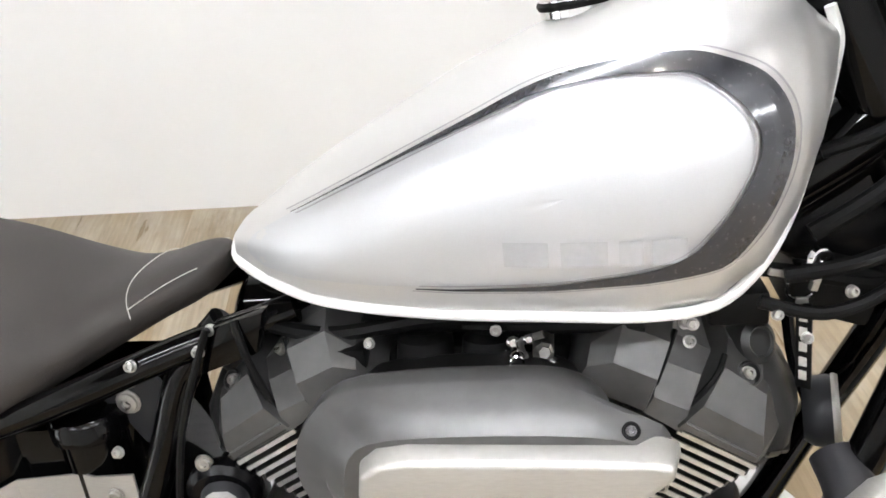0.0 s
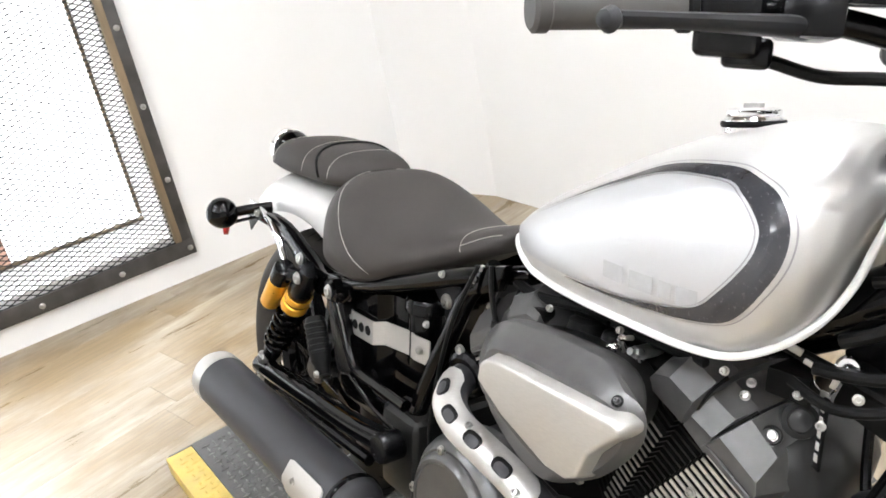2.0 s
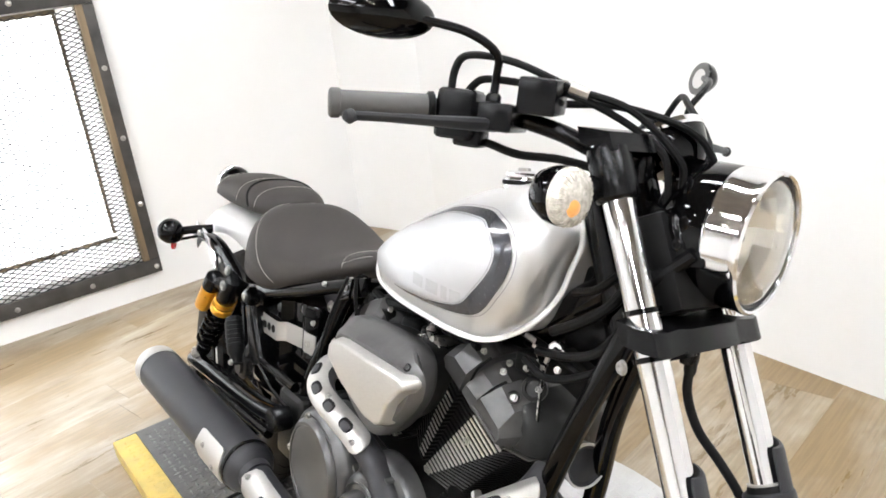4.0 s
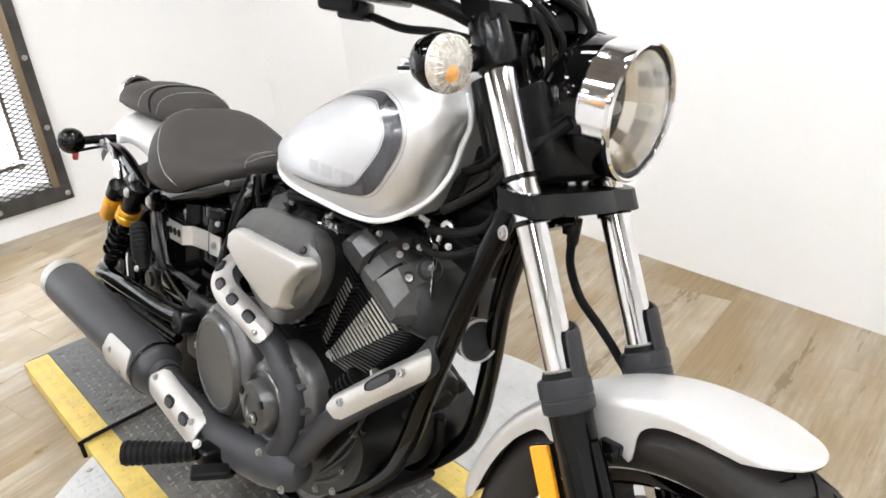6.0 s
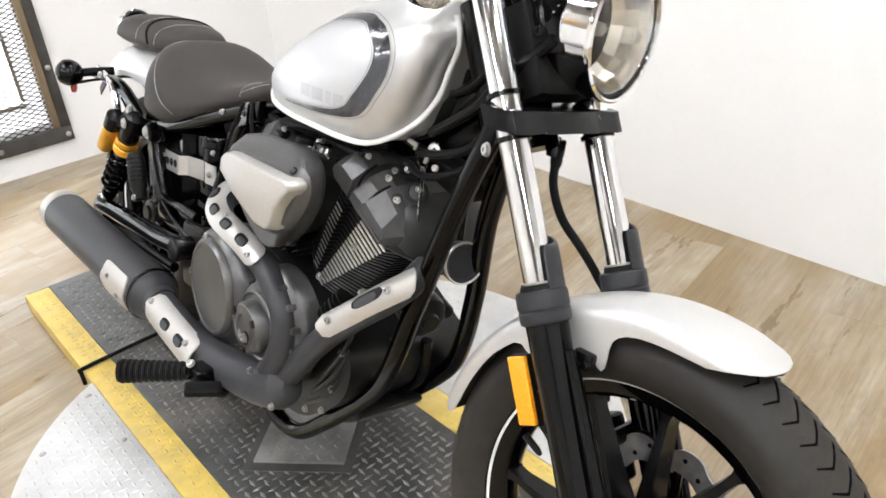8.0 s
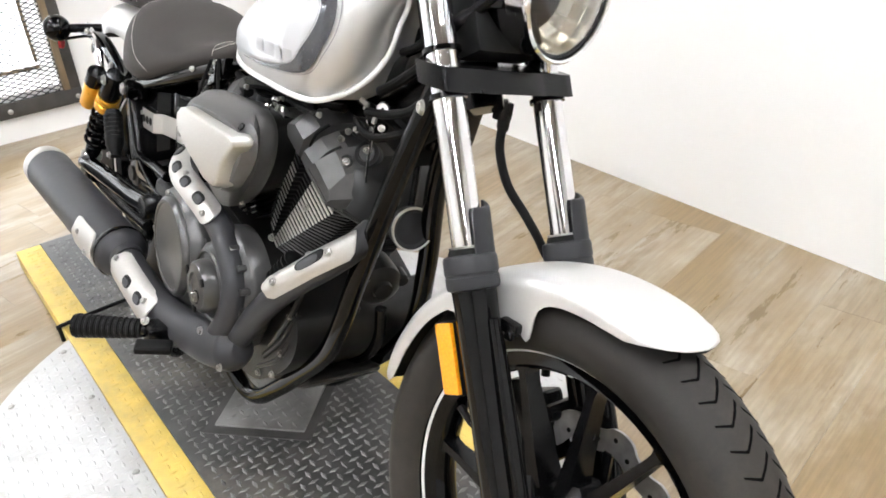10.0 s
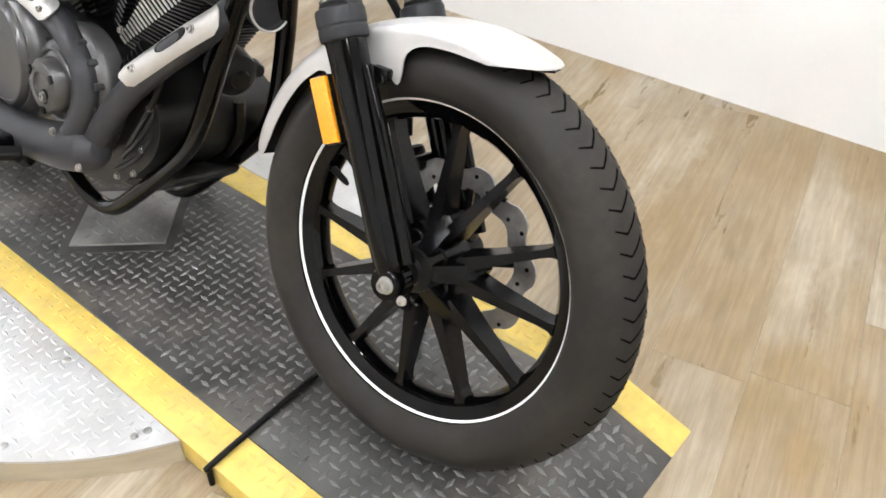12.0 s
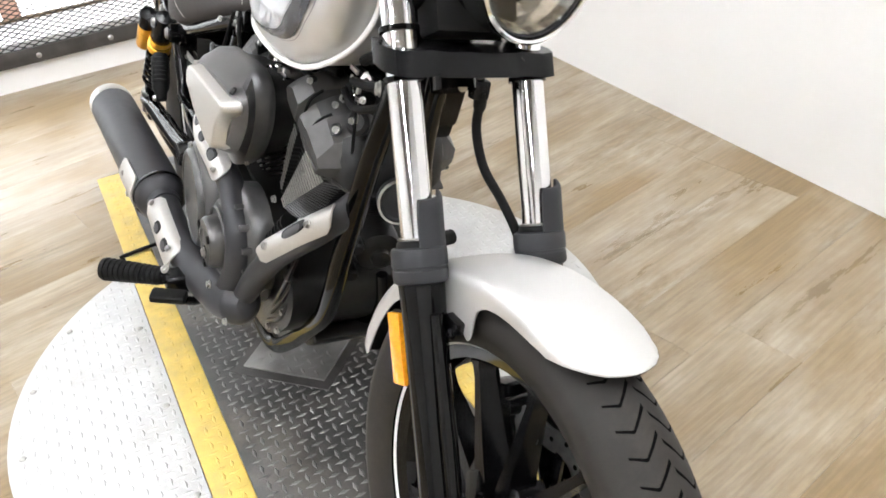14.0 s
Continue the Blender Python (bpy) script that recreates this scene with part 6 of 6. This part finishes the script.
# foot controls
SHAPE[0] = Matrix.Identity(4)
peg = P("rider_footrest", tube([(0.760, -0.200, 0.262), (0.749, -0.300, 0.272)], 0.012, 12, straight=True), M_SATIN, "black ribbed rider footrest")
P("peg_rubber", tube([(0.749, -0.295, 0.271), (0.668, -0.392, 0.258)], [0.017, 0.0215], 16, straight=True), M_RUBBER, "ribbed black rubber", peg)
for k in range(11):
    f = k / 10
    P("peg_ring", lathe([(0.0180 + 0.004 * f, 0), (0.0192 + 0.0042 * f, 0.001), (0.0192 + 0.0042 * f, 0.0055), (0.0180 + 0.004 * f, 0.0065)], (0.745 - 0.070 * f, -0.300 - 0.084 * f, 0.2705 - 0.0115 * f), (-0.64, -0.76, -0.1), 16), M_RUBBER, "", peg)
bolt((0.757, -0.292, 0.290), (0.3, -0.6, 0.7), peg, 0.007)
P("peg_bracket", block((0.05, 0.05, 0.036), Matrix.Translation((0.765, -0.27, 0.268)), 0.010, 3), M_SATIN, "", peg)
pedal = P("brake_pedal", tube([(0.720, -0.190, 0.215), (0.780, -0.235, 0.225), (0.830, -0.275, 0.262)], 0.009, 10), M_SATIN, "black brake pedal")
P("pedal_pad", block((0.034, 0.066, 0.016), Matrix.Translation((0.826, -0.300, 0.272)) @ Euler((0, 0.1, -0.45)).to_matrix().to_4x4(), 0.007, 3), M_RUBBER, "", pedal)
P("left_footrest", tube([(0.76, 0.20, 0.262), (0.72, 0.37, 0.258)], 0.018, 14, straight=True), M_RUBBER, "", peg)

# horn, front of the engine
HORN_AT, HORN_WAY = (1.163, -0.016, 0.593), (0.97, -0.22, 0.12)
horn = P("horn", lathe([(0.028, -0.024), (0.0335, -0.015), (0.0350, -0.002), (0.0335, 0.004), (0.0298, 0.0045), (0.0265, 0.0020), (0.012, 0.0035), (0.006, 0.0050), (0.001, 0.0052)], HORN_AT, HORN_WAY, 36), M_PLASTIC, "black round horn with a bright ring")
P("ring", lathe([(0.0325, 0.003), (0.0353, 0.002), (0.0363, 0.005), (0.0350, 0.0085), (0.0325, 0.0075)], HORN_AT, HORN_WAY, 36, caps=False), M_ALU, "bright ring", horn)
P("horn_bracket", tube([(1.146, -0.011, 0.595), (1.132, 0.004, 0.640), (1.125, 0.010, 0.690)], 0.006, 8), M_SATIN, "", horn)
P("oil_pump_cover", lathe([(0.040, -0.04), (0.042, 0.0), (0.040, 0.012), (0.030, 0.020), (0.018, 0.022), (0.016, 0.030), (0.001, 0.031)], (1.060, 0.005, 0.455), (1, -0.15, -0.25), 24), M_ENGINE_DARK, "", case)
for at in ((1.085, -0.045, 0.475), (1.075, 0.045, 0.46), (1.060, -0.04, 0.41)):
    P("pump_boss", lathe([(0.013, -0.02), (0.013, 0.004), (0.010, 0.008), (0.001, 0.008)], at, (1, -0.1, -0.3), 14), M_ENGINE_DARK, "", case)
P("oil_pipe", tube([(1.06, 0.02, 0.40), (1.05, 0.03, 0.33), (1.0, 0.04, 0.27), (0.95, 0.03, 0.24)], 0.011, 10), M_SATIN, "", case)
KX, KY, KZ = 1.112, -0.075, 0.760
key = P("ignition_key", block((0.0050, 0.0020, 0.030), Matrix.Translation((KX + 0.003, KY - 0.002, KZ - 0.040)), 0.0006), M_STEEL, "steel key hanging from its ring")
tag_turn = Euler((0, -0.04, radians(-34))).to_matrix().to_4x4()
tag_at = Vector((KX + 0.006, KY - 0.006, KZ - 0.060))
fob = P("fob_strap", block((0.0135, 0.0034, 0.080), Matrix.Translation(tag_at) @ tag_turn, 0.0012), M_RUBBER, "black key fob strap with pale marks", key)
for d in (0.028, 0.014, 0.000, -0.014, -0.027):
    P("fob_mark", block((0.0065, 0.0006, 0.0085), Matrix.Translation(tag_at) @ tag_turn @ Matrix.Translation((0, -0.0018, d)), 0), M_STITCH, "", fob)
P("key_shoulder", block((0.010, 0.003, 0.018), Matrix.Translation((KX + 0.003, KY - 0.004, KZ - 0.024)), 0.001), M_STEEL, "", key)
P("key_ring", tube([(KX + 0.001 + 0.0115 * math.cos(a), KY - 0.006 - 0.003 * math.sin(a), KZ - 0.006 + 0.0115 * math.sin(a)) for a in (2 * math.pi * k / 14 for k in range(14))], 0.0013, 6, 2, closed=True), M_CHROME, "", key)
P("ignition_lock", lathe([(0.010, -0.02), (0.0125, 0), (0.0125, 0.003), (0.010, 0.006), (0.004, 0.006), (0.001, 0.004)], (KX + 0.016, KY + 0.006, KZ + 0.014), (0.45, -1, 0.2), 18), M_CHROME, "", key)
for q, w in (((-0.014, -0.002, 0.006), (0.022, 0.003, 0.006)), ((0.012, -0.006, 0.0), (0.006, 0.006, 0.016)), ((-0.045, 0.010, 0.012), (0.020, 0.004, 0.008)), ((-0.075, 0.012, 0.018), (0.008, 0.006, 0.008))):
    P("lock_tag", block(w, Matrix.Translation((KX + q[0], KY + q[1], KZ + q[2])) @ Euler((0, 0.3, 0.2)).to_matrix().to_4x4(), 0.001), M_STEEL, "", key)
SHAPE[0] = BODY

# intake clutter under the tank
throttle = P("throttle_body", tube([(0.895, -0.06, 0.690), (0.895, -0.105, 0.692)], 0.009, 12, straight=True), M_STEEL, "bare metal throttle linkage")
P("linkage_nut", lathe([(0.0075, 0), (0.0075, 0.008), (0.005, 0.010), (0.005, 0.016)], (0.897, -0.100, 0.694), (0, -1, 0.3), 6), M_STEEL, "", throttle)
P("linkage_arm", tube([(0.880, -0.106, 0.690), (0.878, -0.110, 0.706), (0.897, -0.112, 0.714)], 0.0032, 8), M_STEEL, "", throttle)
for q, r in (((0.870, -0.098, 0.700), 0.006), ((0.884, -0.112, 0.710), 0.0045), ((0.902, -0.104, 0.684), 0.005), ((0.862, -0.090, 0.686), 0.004)):
    P("linkage_pin", lathe([(r, -0.008), (r, 0.004), (r * 0.6, 0.006), (0.001, 0.006)], q, (0.2, -1, 0.35), 10), M_CHROME, "", throttle)
P("linkage_spring", tube([(0.874 + 0.0055 * math.cos(k * 0.9), -0.100 - 0.0014 * k, 0.694 + 0.0055 * math.sin(k * 0.9)) for k in range(22)], 0.0011, 5, 2), M_CHROME, "", throttle)
for pts, r in (([(0.62, -0.07, 0.72), (0.70, -0.085, 0.708), (0.80, -0.08, 0.716), (0.90, -0.07, 0.712), (1.0, -0.05, 0.72)], 0.0075),
               ([(0.64, -0.05, 0.70), (0.74, -0.06, 0.705), (0.86, -0.07, 0.700), (0.98, -0.085, 0.705)], 0.006),
               ([(1.00, -0.03, 0.74), (1.10, -0.035, 0.725), (1.18, -0.03, 0.71), (1.22, -0.02, 0.74)], 0.007),
               ([(0.600, -0.11, 0.730), (0.560, -0.125, 0.640), (0.535, -0.135, 0.540), (0.520, -0.14, 0.44), (0.53, -0.14, 0.36)], 0.0036),
               ([(0.625, -0.105, 0.735), (0.632, -0.11, 0.70), (0.645, -0.112, 0.66)], 0.004)):
    P("hose", tube(pts, r, 8, 5), M_RUBBER, "black rubber hose", throttle)
for at, sz in (((0.725, -0.095, 0.690), (0.030, 0.02, 0.022)), ((0.92, -0.06, 0.715), (0.05, 0.03, 0.02)), ((1.06, -0.03, 0.70), (0.05, 0.05, 0.03)), ((0.78, -0.05, 0.715), (0.09, 0.05, 0.03))):
    P("connector", block(sz, Matrix.Translation(at), 0.004, 2), M_RUBBER, "", throttle)
for at in ((0.745, -0.100, 0.705), (0.855, -0.085, 0.705), (1.015, -0.10, 0.712), (1.085, -0.075, 0.705), (1.11, -0.07, 0.68)):
    bolt(at, (0, -1, 0.3), throttle, 0.0042)

# black clutter between the headstock and the tank
SHAPE[0] = Matrix.Identity(4)
loom = P("headstock_gusset", plate([(1.10, 0.770), (1.13, 0.900), (1.215, 0.905), (1.250, 0.830), (1.225, 0.735), (1.16, 0.720)], -0.030, 0.030, 0.008, 2), M_SATIN, "black frame gusset with wiring", frame_main)
P("coil_box", block((0.075, 0.10, 0.055), Matrix.Translation((1.150, 0.0, 0.735)) @ Euler((0, 0.3, 0)).to_matrix().to_4x4(), 0.008, 2), M_RUBBER, "", loom)
for k, pts in enumerate(([(1.12, -0.075, 0.80), (1.17, -0.070, 0.83), (1.215, -0.060, 0.87), (1.24, -0.045, 0.93)], [(1.10, -0.080, 0.765), (1.16, -0.078, 0.775), (1.21, -0.068, 0.80), (1.25, -0.05, 0.87)], [(1.13, -0.05, 0.86), (1.18, -0.055, 0.88), (1.22, -0.05, 0.92)], [(1.08, -0.085, 0.745), (1.13, -0.090, 0.735), (1.18, -0.080, 0.75), (1.225, -0.05, 0.78)])):
    P("loom", tube(pts, (0.008, 0.007, 0.006, 0.006)[k], 10, 5), M_RUBBER, "", loom)
for at in ((1.235, -0.062, 0.815), (1.205, -0.075, 0.74), (1.15, -0.085, 0.752)):
    bolt(at, (0.5, -1, 0.3), loom, 0.0045)

# headlight
SHAPE[0] = LAMPTURN
HL, HA = Vector((1.308, -0.004, 0.985)), Vector((1, 0, -0.03)).normalized()
lamp = P("headlamp", lathe([(0.001, -0.085), (0.030, -0.082), (0.058, -0.065), (0.078, -0.035), (0.086, 0.0), (0.088, 0.010)], HL, HA, 48), M_GLOSS, "round headlamp with a black bucket and chrome rim")
P("bucket_band", lathe([(0.0880, -0.030), (0.0905, -0.026), (0.0908, 0.014), (0.0900, 0.018)], HL, HA, 56, caps=False), M_GLOSS, "gloss black bucket band", lamp)
P("rim", lathe([(0.0895, 0.015), (0.0910, 0.017), (0.0918, 0.022), (0.0918, 0.056), (0.0930, 0.059), (0.0925, 0.065), (0.0895, 0.068), (0.0865, 0.066), (0.0850, 0.060)], HL, HA, 64, caps=False), M_CHROME, "polished chrome rim", lamp)
P("inner_ring", lathe([(0.0852, 0.060), (0.0835, 0.063), (0.0815, 0.062), (0.0810, 0.054)], HL, HA, 56, caps=False), M_PLASTIC, "dark seal ring", lamp)
P("reflector_bowl", lathe([(0.0812, 0.056), (0.079, 0.040), (0.072, 0.022), (0.058, 0.008), (0.038, -0.001), (0.016, -0.005), (0.001, -0.005)], HL, HA, 20, caps=False), M_BOWL, "polished faceted reflector bowl", lamp, smooth=12)
P("lens", lathe([(0.0815, 0.061), (0.072, 0.067), (0.052, 0.072), (0.028, 0.0745), (0.001, 0.0755), (0.001, 0.0725), (0.028, 0.0715), (0.052, 0.069), (0.072, 0.064), (0.0805, 0.0585)], HL, HA, 48, caps=False), M_LENS, "clear domed lens", lamp)
P("bulb_shield", lathe([(0.010, -0.006), (0.010, 0.020), (0.0085, 0.030), (0.004, 0.034), (0.001, 0.0345)], HL, HA, 20), M_DISCSTEEL, "", lamp)
bolt(HL + Vector((-0.010, -0.0885, -0.018)), (0, -1, 0), lamp, 0.007, mat=M_SATIN)
for s in (-1, 1):
    P("ear", plate([(1.25, 0.935), (1.335, 0.945), (1.340, 0.975), (1.25, 1.015)], s * 0.082, s * 0.092, 0.003), M_GLOSS, "", lamp)
    P("lamp_bracket", tube([(1.262, s * 0.104, 0.905), (1.29, s * 0.094, 0.93), (1.32, s * 0.090, 0.96)], 0.010, 10), M_SATIN, "", lamp)
for pts in ([(1.26, -0.03, 0.88), (1.225, -0.045, 0.95), (1.24, -0.03, 1.03)], [(1.27, 0.01, 0.87), (1.24, -0.02, 0.93), (1.23, 0.0, 1.02)], [(1.24, -0.07, 0.88), (1.215, -0.06, 0.93), (1.225, -0.05, 1.01)], [(1.28, 0.04, 0.88), (1.25, 0.05, 0.95), (1.24, 0.05, 1.03)]):
    P("wire", tube(pts, 0.0055, 8, 4), M_RUBBER, "", lamp)

# front indicators
SHAPE[0] = BARTURN
for s in (-1, 1):
    c = Vector((1.199, s * 0.218, 1.022))
    ind = P("front_indicator", lathe([(0.001, -0.040), (0.016, -0.037), (0.029, -0.026), (0.036, -0.008), (0.0372, 0.006), (0.036, 0.010)], c, (1, 0, 0), 36), M_GLOSS, "black front indicator with a clear ribbed lens")
    lens = P("lens", lathe([(0.0365, 0.008), (0.0365, 0.014), (0.033, 0.022), (0.020, 0.029), (0.001, 0.031)], c, (1, 0, 0), 36), M_RIBLENS, "clear ribbed lens", ind)
    P("bulb", lathe([(0.001, 0.0275), (0.012, 0.0265), (0.0145, 0.0270), (0.011, 0.0295), (0.001, 0.0318)], c + Vector((0, -0.006, -0.008)), (1, 0, 0), 16), M_AMBERBULB, "amber bulb glint", ind)
    for k in range(30):
        a = 2 * math.pi * k / 30
        P("rib", tube([c + Vector((0.0130, 0.0366 * math.cos(a), 0.0366 * math.sin(a))), c + Vector((0.0225, 0.0335 * math.cos(a), 0.0335 * math.sin(a))), c + Vector((0.0270, 0.0255 * math.cos(a), 0.0255 * math.sin(a)))], 0.0009, 5, straight=True), M_RIBLENS, "", lens)
    P("stalk", tube([c + Vector((-0.01, -s * 0.025, 0.0)), Vector((1.197, s * 0.165, 1.030)), fork_at(1.035, s * 0.098)], [0.014, 0.016, 0.022], 14), M_SATIN, "", ind)

# handlebar and controls
BARS = [(0.940, 0.374, 1.095), (1.010, 0.253, 1.106), (1.035, 0.215, 1.107), (1.075, 0.178, 1.104), (1.125, 0.142, 1.092), (1.165, 0.112, 1.075), (1.185, 0.075, 1.070), (1.188, 0.0, 1.070)]
bar_pts = [(x, -y, z) for x, y, z in BARS] + [(x, y, z) for x, y, z in reversed(BARS[:-1])]
bars = P("handlebar", tube(bar_pts, 0.0120, 14, 5), M_SATIN, "satin black handlebar")
for s in (-1, 1):
    side = lambda x, y, z: Vector((x, -s * y, z))
    P("riser", lathe([(0.020, -0.03), (0.020, 0.0), (0.016, 0.014), (0.001, 0.016)], (1.188, s * 0.048, 1.07), (0, 0, 1), 18), M_SATIN, "", bars)
    g0, g1 = side(1.004, -0.265, 1.105), side(0.936, -0.381, 1.0945)
    gd = (g1 - g0).normalized()
    grip = P("grip", tube([g0, g1], 0.0170, 18, straight=True), M_GRIP, "dark grey rubber grip", bars)
    P("grip_end", lathe([(0.0175, -0.012), (0.0195, -0.010), (0.0195, 0.0), (0.016, 0.003), (0.001, 0.003)], g1, gd, 18), M_GRIP, "", grip)
    P("grip_collar", lathe([(0.0175, 0), (0.0205, 0.002), (0.0205, 0.008), (0.0175, 0.010)], g0, gd, 18), M_RUBBER, "", grip)
    yaw = -s * 0.52
    sw = P("switch_housing", block((0.054, 0.054, 0.066), Matrix.Translation(side(1.024, -0.236, 1.100)) @ Euler((0, 0, yaw)).to_matrix().to_4x4(), 0.010, 3), M_SATIN, "black switch housing", bars)
    P("switch", block((0.010, 0.018, 0.012), Matrix.Translation(side(0.999, -0.225, 1.108)) @ Euler((0, 0, yaw)).to_matrix().to_4x4(), 0.003, 2), M_PLASTIC, "", sw)
    P("switch_lower", block((0.040, 0.044, 0.026), Matrix.Translation(side(1.036, -0.222, 1.072)) @ Euler((0, 0, yaw)).to_matrix().to_4x4(), 0.008, 3), M_SATIN, "", sw)
    P("throttle_guide", tube([side(1.030, -0.226, 1.072), side(1.05, -0.20, 1.066), side(1.083, -0.176, 1.057), side(1.131, -0.140, 1.058), side(1.178, -0.105, 1.045), side(1.20, -0.07, 1.00)], 0.0058, 10, 5), M_RUBBER, "", bars)
    lever = P("brake_lever" if s < 0 else "clutch_lever", tube([side(1.085, -0.225, 1.092), side(1.090, -0.270, 1.092), side(1.078, -0.330, 1.090), side(1.062, -0.385, 1.088), side(1.050, -0.424, 1.086)], [0.010, 0.010, 0.008, 0.0065, 0.0065], 10, 5, flat=0.75), M_PLASTIC, "dark grey lever with a ball end", bars)
    P("ball_end", lathe([(0.001, -0.0095), (0.006, -0.0072), (0.0095, 0), (0.006, 0.0072), (0.001, 0.0095)], side(1.048, -0.429, 1.085), (0, 1, 0), 14), M_PLASTIC, "", lever)
    mc = P("master_cylinder" if s < 0 else "clutch_perch", block((0.046, 0.105, 0.036) if s < 0 else (0.03, 0.035, 0.028), Matrix.Translation(side(1.075, -0.205, 1.103)) @ Euler((0, 0, yaw)).to_matrix().to_4x4(), 0.006, 2), M_SATIN, "black lever perch", bars)
    if s < 0:
        P("fluid_box", block((0.050, 0.082, 0.046), Matrix.Translation((1.118, -0.184, 1.136)) @ Euler((0.05, 0, 0.52)).to_matrix().to_4x4(), 0.005, 2), M_SATIN, "black fluid reservoir", mc)
        P("sight_glass", lathe([(0.009, 0), (0.009, 0.002), (0.001, 0.002)], (1.1290, -0.222, 1.134), (0.5, -0.87, 0), 14), M_RUBBER, "", mc)
    P("mirror_stem", tube([side(1.074, -0.228, 1.110), side(1.076, -0.230, 1.150), side(1.086, -0.245, 1.180), side(1.072, -0.285, 1.200), side(1.035, -0.327, 1.208)], 0.0055, 10, 5), M_SATIN, "black mirror stem", bars)
    P("stem_nut", lathe([(0.009, -0.006), (0.010, 0), (0.010, 0.010), (0.007, 0.014)], side(1.074, -0.228, 1.118), (0, 0, 1), 6), M_SATIN, "", bars)
    place = Matrix.Translation(side(1.005, -0.366, 1.209)) @ Euler((0, radians(-86), radians(-24 if s < 0 else 46))).to_matrix().to_4x4() @ Matrix.Diagonal((0.52, 1.15, 0.85, 1))
    shell_bm = lathe([(0.001, -0.030), (0.03, -0.026), (0.052, -0.012), (0.058, 0.0), (0.056, 0.004)], (0, 0, 0), (0, 0, 1), 32)
    shell_bm.transform(place)
    mir = P("mirror", shell_bm, M_GLOSS, "black oval rear-view mirror", bars)
    glass_bm = lathe([(0.055, 0.003), (0.03, 0.0042), (0.001, 0.0046)], (0, 0, 0), (0, 0, 1), 32)
    glass_bm.transform(place)
    P("mirror_glass", glass_bm, M_MIRRORGLASS, "mirror glass", mir)
for pts in ([(1.010, -0.243, 1.120), (1.012, -0.243, 1.158), (1.029, -0.235, 1.177), (1.077, -0.198, 1.174), (1.140, -0.152, 1.150), (1.199, -0.106, 1.133), (1.252, -0.068, 1.084), (1.262, -0.058, 1.048), (1.255, -0.055, 0.95)],
            [(1.020, -0.232, 1.106), (1.030, -0.225, 1.138), (1.059, -0.212, 1.150), (1.144, -0.142, 1.140), (1.222, -0.076, 1.094), (1.245, -0.065, 1.05), (1.245, -0.06, 0.96)],
            [(1.030, 0.225, 1.115), (1.08, 0.19, 1.165), (1.15, 0.11, 1.150), (1.23, 0.05, 1.09), (1.25, 0.03, 0.98)],
            [(1.13, -0.15, 1.13), (1.18, -0.09, 1.135), (1.25, -0.02, 1.11), (1.28, 0.02, 1.04)]):
    P("cable", tube(pts, 0.0052, 8, 6), M_RUBBER, "black control cable", bars)
P("hose_union", tube([(1.136, -0.155, 1.152), (1.156, -0.140, 1.146)], 0.008, 8, straight=True), M_STEEL, "", bars)
gauge = P("speedometer", lathe([(0.001, -0.045), (0.035, -0.042), (0.046, -0.025), (0.050, 0.0), (0.050, 0.012), (0.046, 0.016), (0.044, 0.012)], (1.195, 0, 1.098), (-0.55, 0, 0.85), 36), M_GLOSS, "round black speedometer with a chrome ring")
P("dial", lathe([(0.045, 0.011), (0.001, 0.011)], (1.195, 0, 1.098), (-0.55, 0, 0.85), 32), M_RUBBER, "", gauge)
P("dial_ring", lathe([(0.0505, 0.006), (0.052, 0.010), (0.050, 0.017), (0.046, 0.0165)], (1.195, 0, 1.098), (-0.55, 0, 0.85), 36, caps=False), M_CHROME, "", gauge)
SHAPE[0] = Matrix.Identity(4)

# ---- floor planks ----
PW, PL = 0.182, 1.22


def plank_mesh(w, length):
    bm = block((w - 0.0001, length - 0.0001, 0.006), None, 0)
    for v in bm.verts:
        if v.co.z > 0:
            v.co.x *= (w - 0.0006) / w
            v.co.y *= (length - 0.0006) / length
    me = bpy.data.meshes.new("plank")
    bm.to_mesh(me)
    bm.free()
    me.materials.append(M_PLANK)
    return me


plank_me = plank_mesh(PW, PL)
rng = random.Random(4)
lay = Matrix.Translation((0.9, 0.3, FLOOR - 0.003)) @ Euler((0, 0, radians(11.5))).to_matrix().to_4x4()
for i in range(-18, 17):
    y = 2.0 + rng.random() * PL
    while y > -3.6:
        at = lay @ Vector((PW * (i + 0.5), y, 0))
        turn = Matrix.Translation(at) @ Euler((0, 0, radians(11.5))).to_matrix().to_4x4()
        reach = PL / 2 + 0.03
        if LEFT_X - 0.1 < at.x < 3.2 and -3.0 < at.y < RIGHT_Y + reach:
            me = plank_me
            if at.y > RIGHT_Y - reach or at.x < LEFT_X + 0.23:
                # planks that meet a wall are cut to it
                bm = bmesh.new()
                bm.from_mesh(plank_me)
                for co, no in (((0, RIGHT_Y + 0.01, 0), (0, 1, 0)), ((LEFT_X - 0.01, 0, 0), (-1, 0, 0))):
                    back = turn.inverted()
                    bmesh.ops.bisect_plane(bm, geom=bm.verts[:] + bm.edges[:] + bm.faces[:], plane_co=back @ Vector(co), plane_no=back.to_3x3() @ Vector(no), clear_outer=True)
                me = bpy.data.meshes.new("plank")
                bm.to_mesh(me)
                bm.free()
                me.materials.append(M_PLANK)
            if len(me.polygons):
                ob = new("plank", me)
                ob.parent = floor
                ob.matrix_world = turn
        y -= PL
structure("floor_far", box(LEFT_X - DEEP, FAR_X, NEAR_Y, RIGHT_Y, FLOOR - 0.0042, FLOOR - 0.0032), M_PLANK, "light oak vinyl floor farther off")
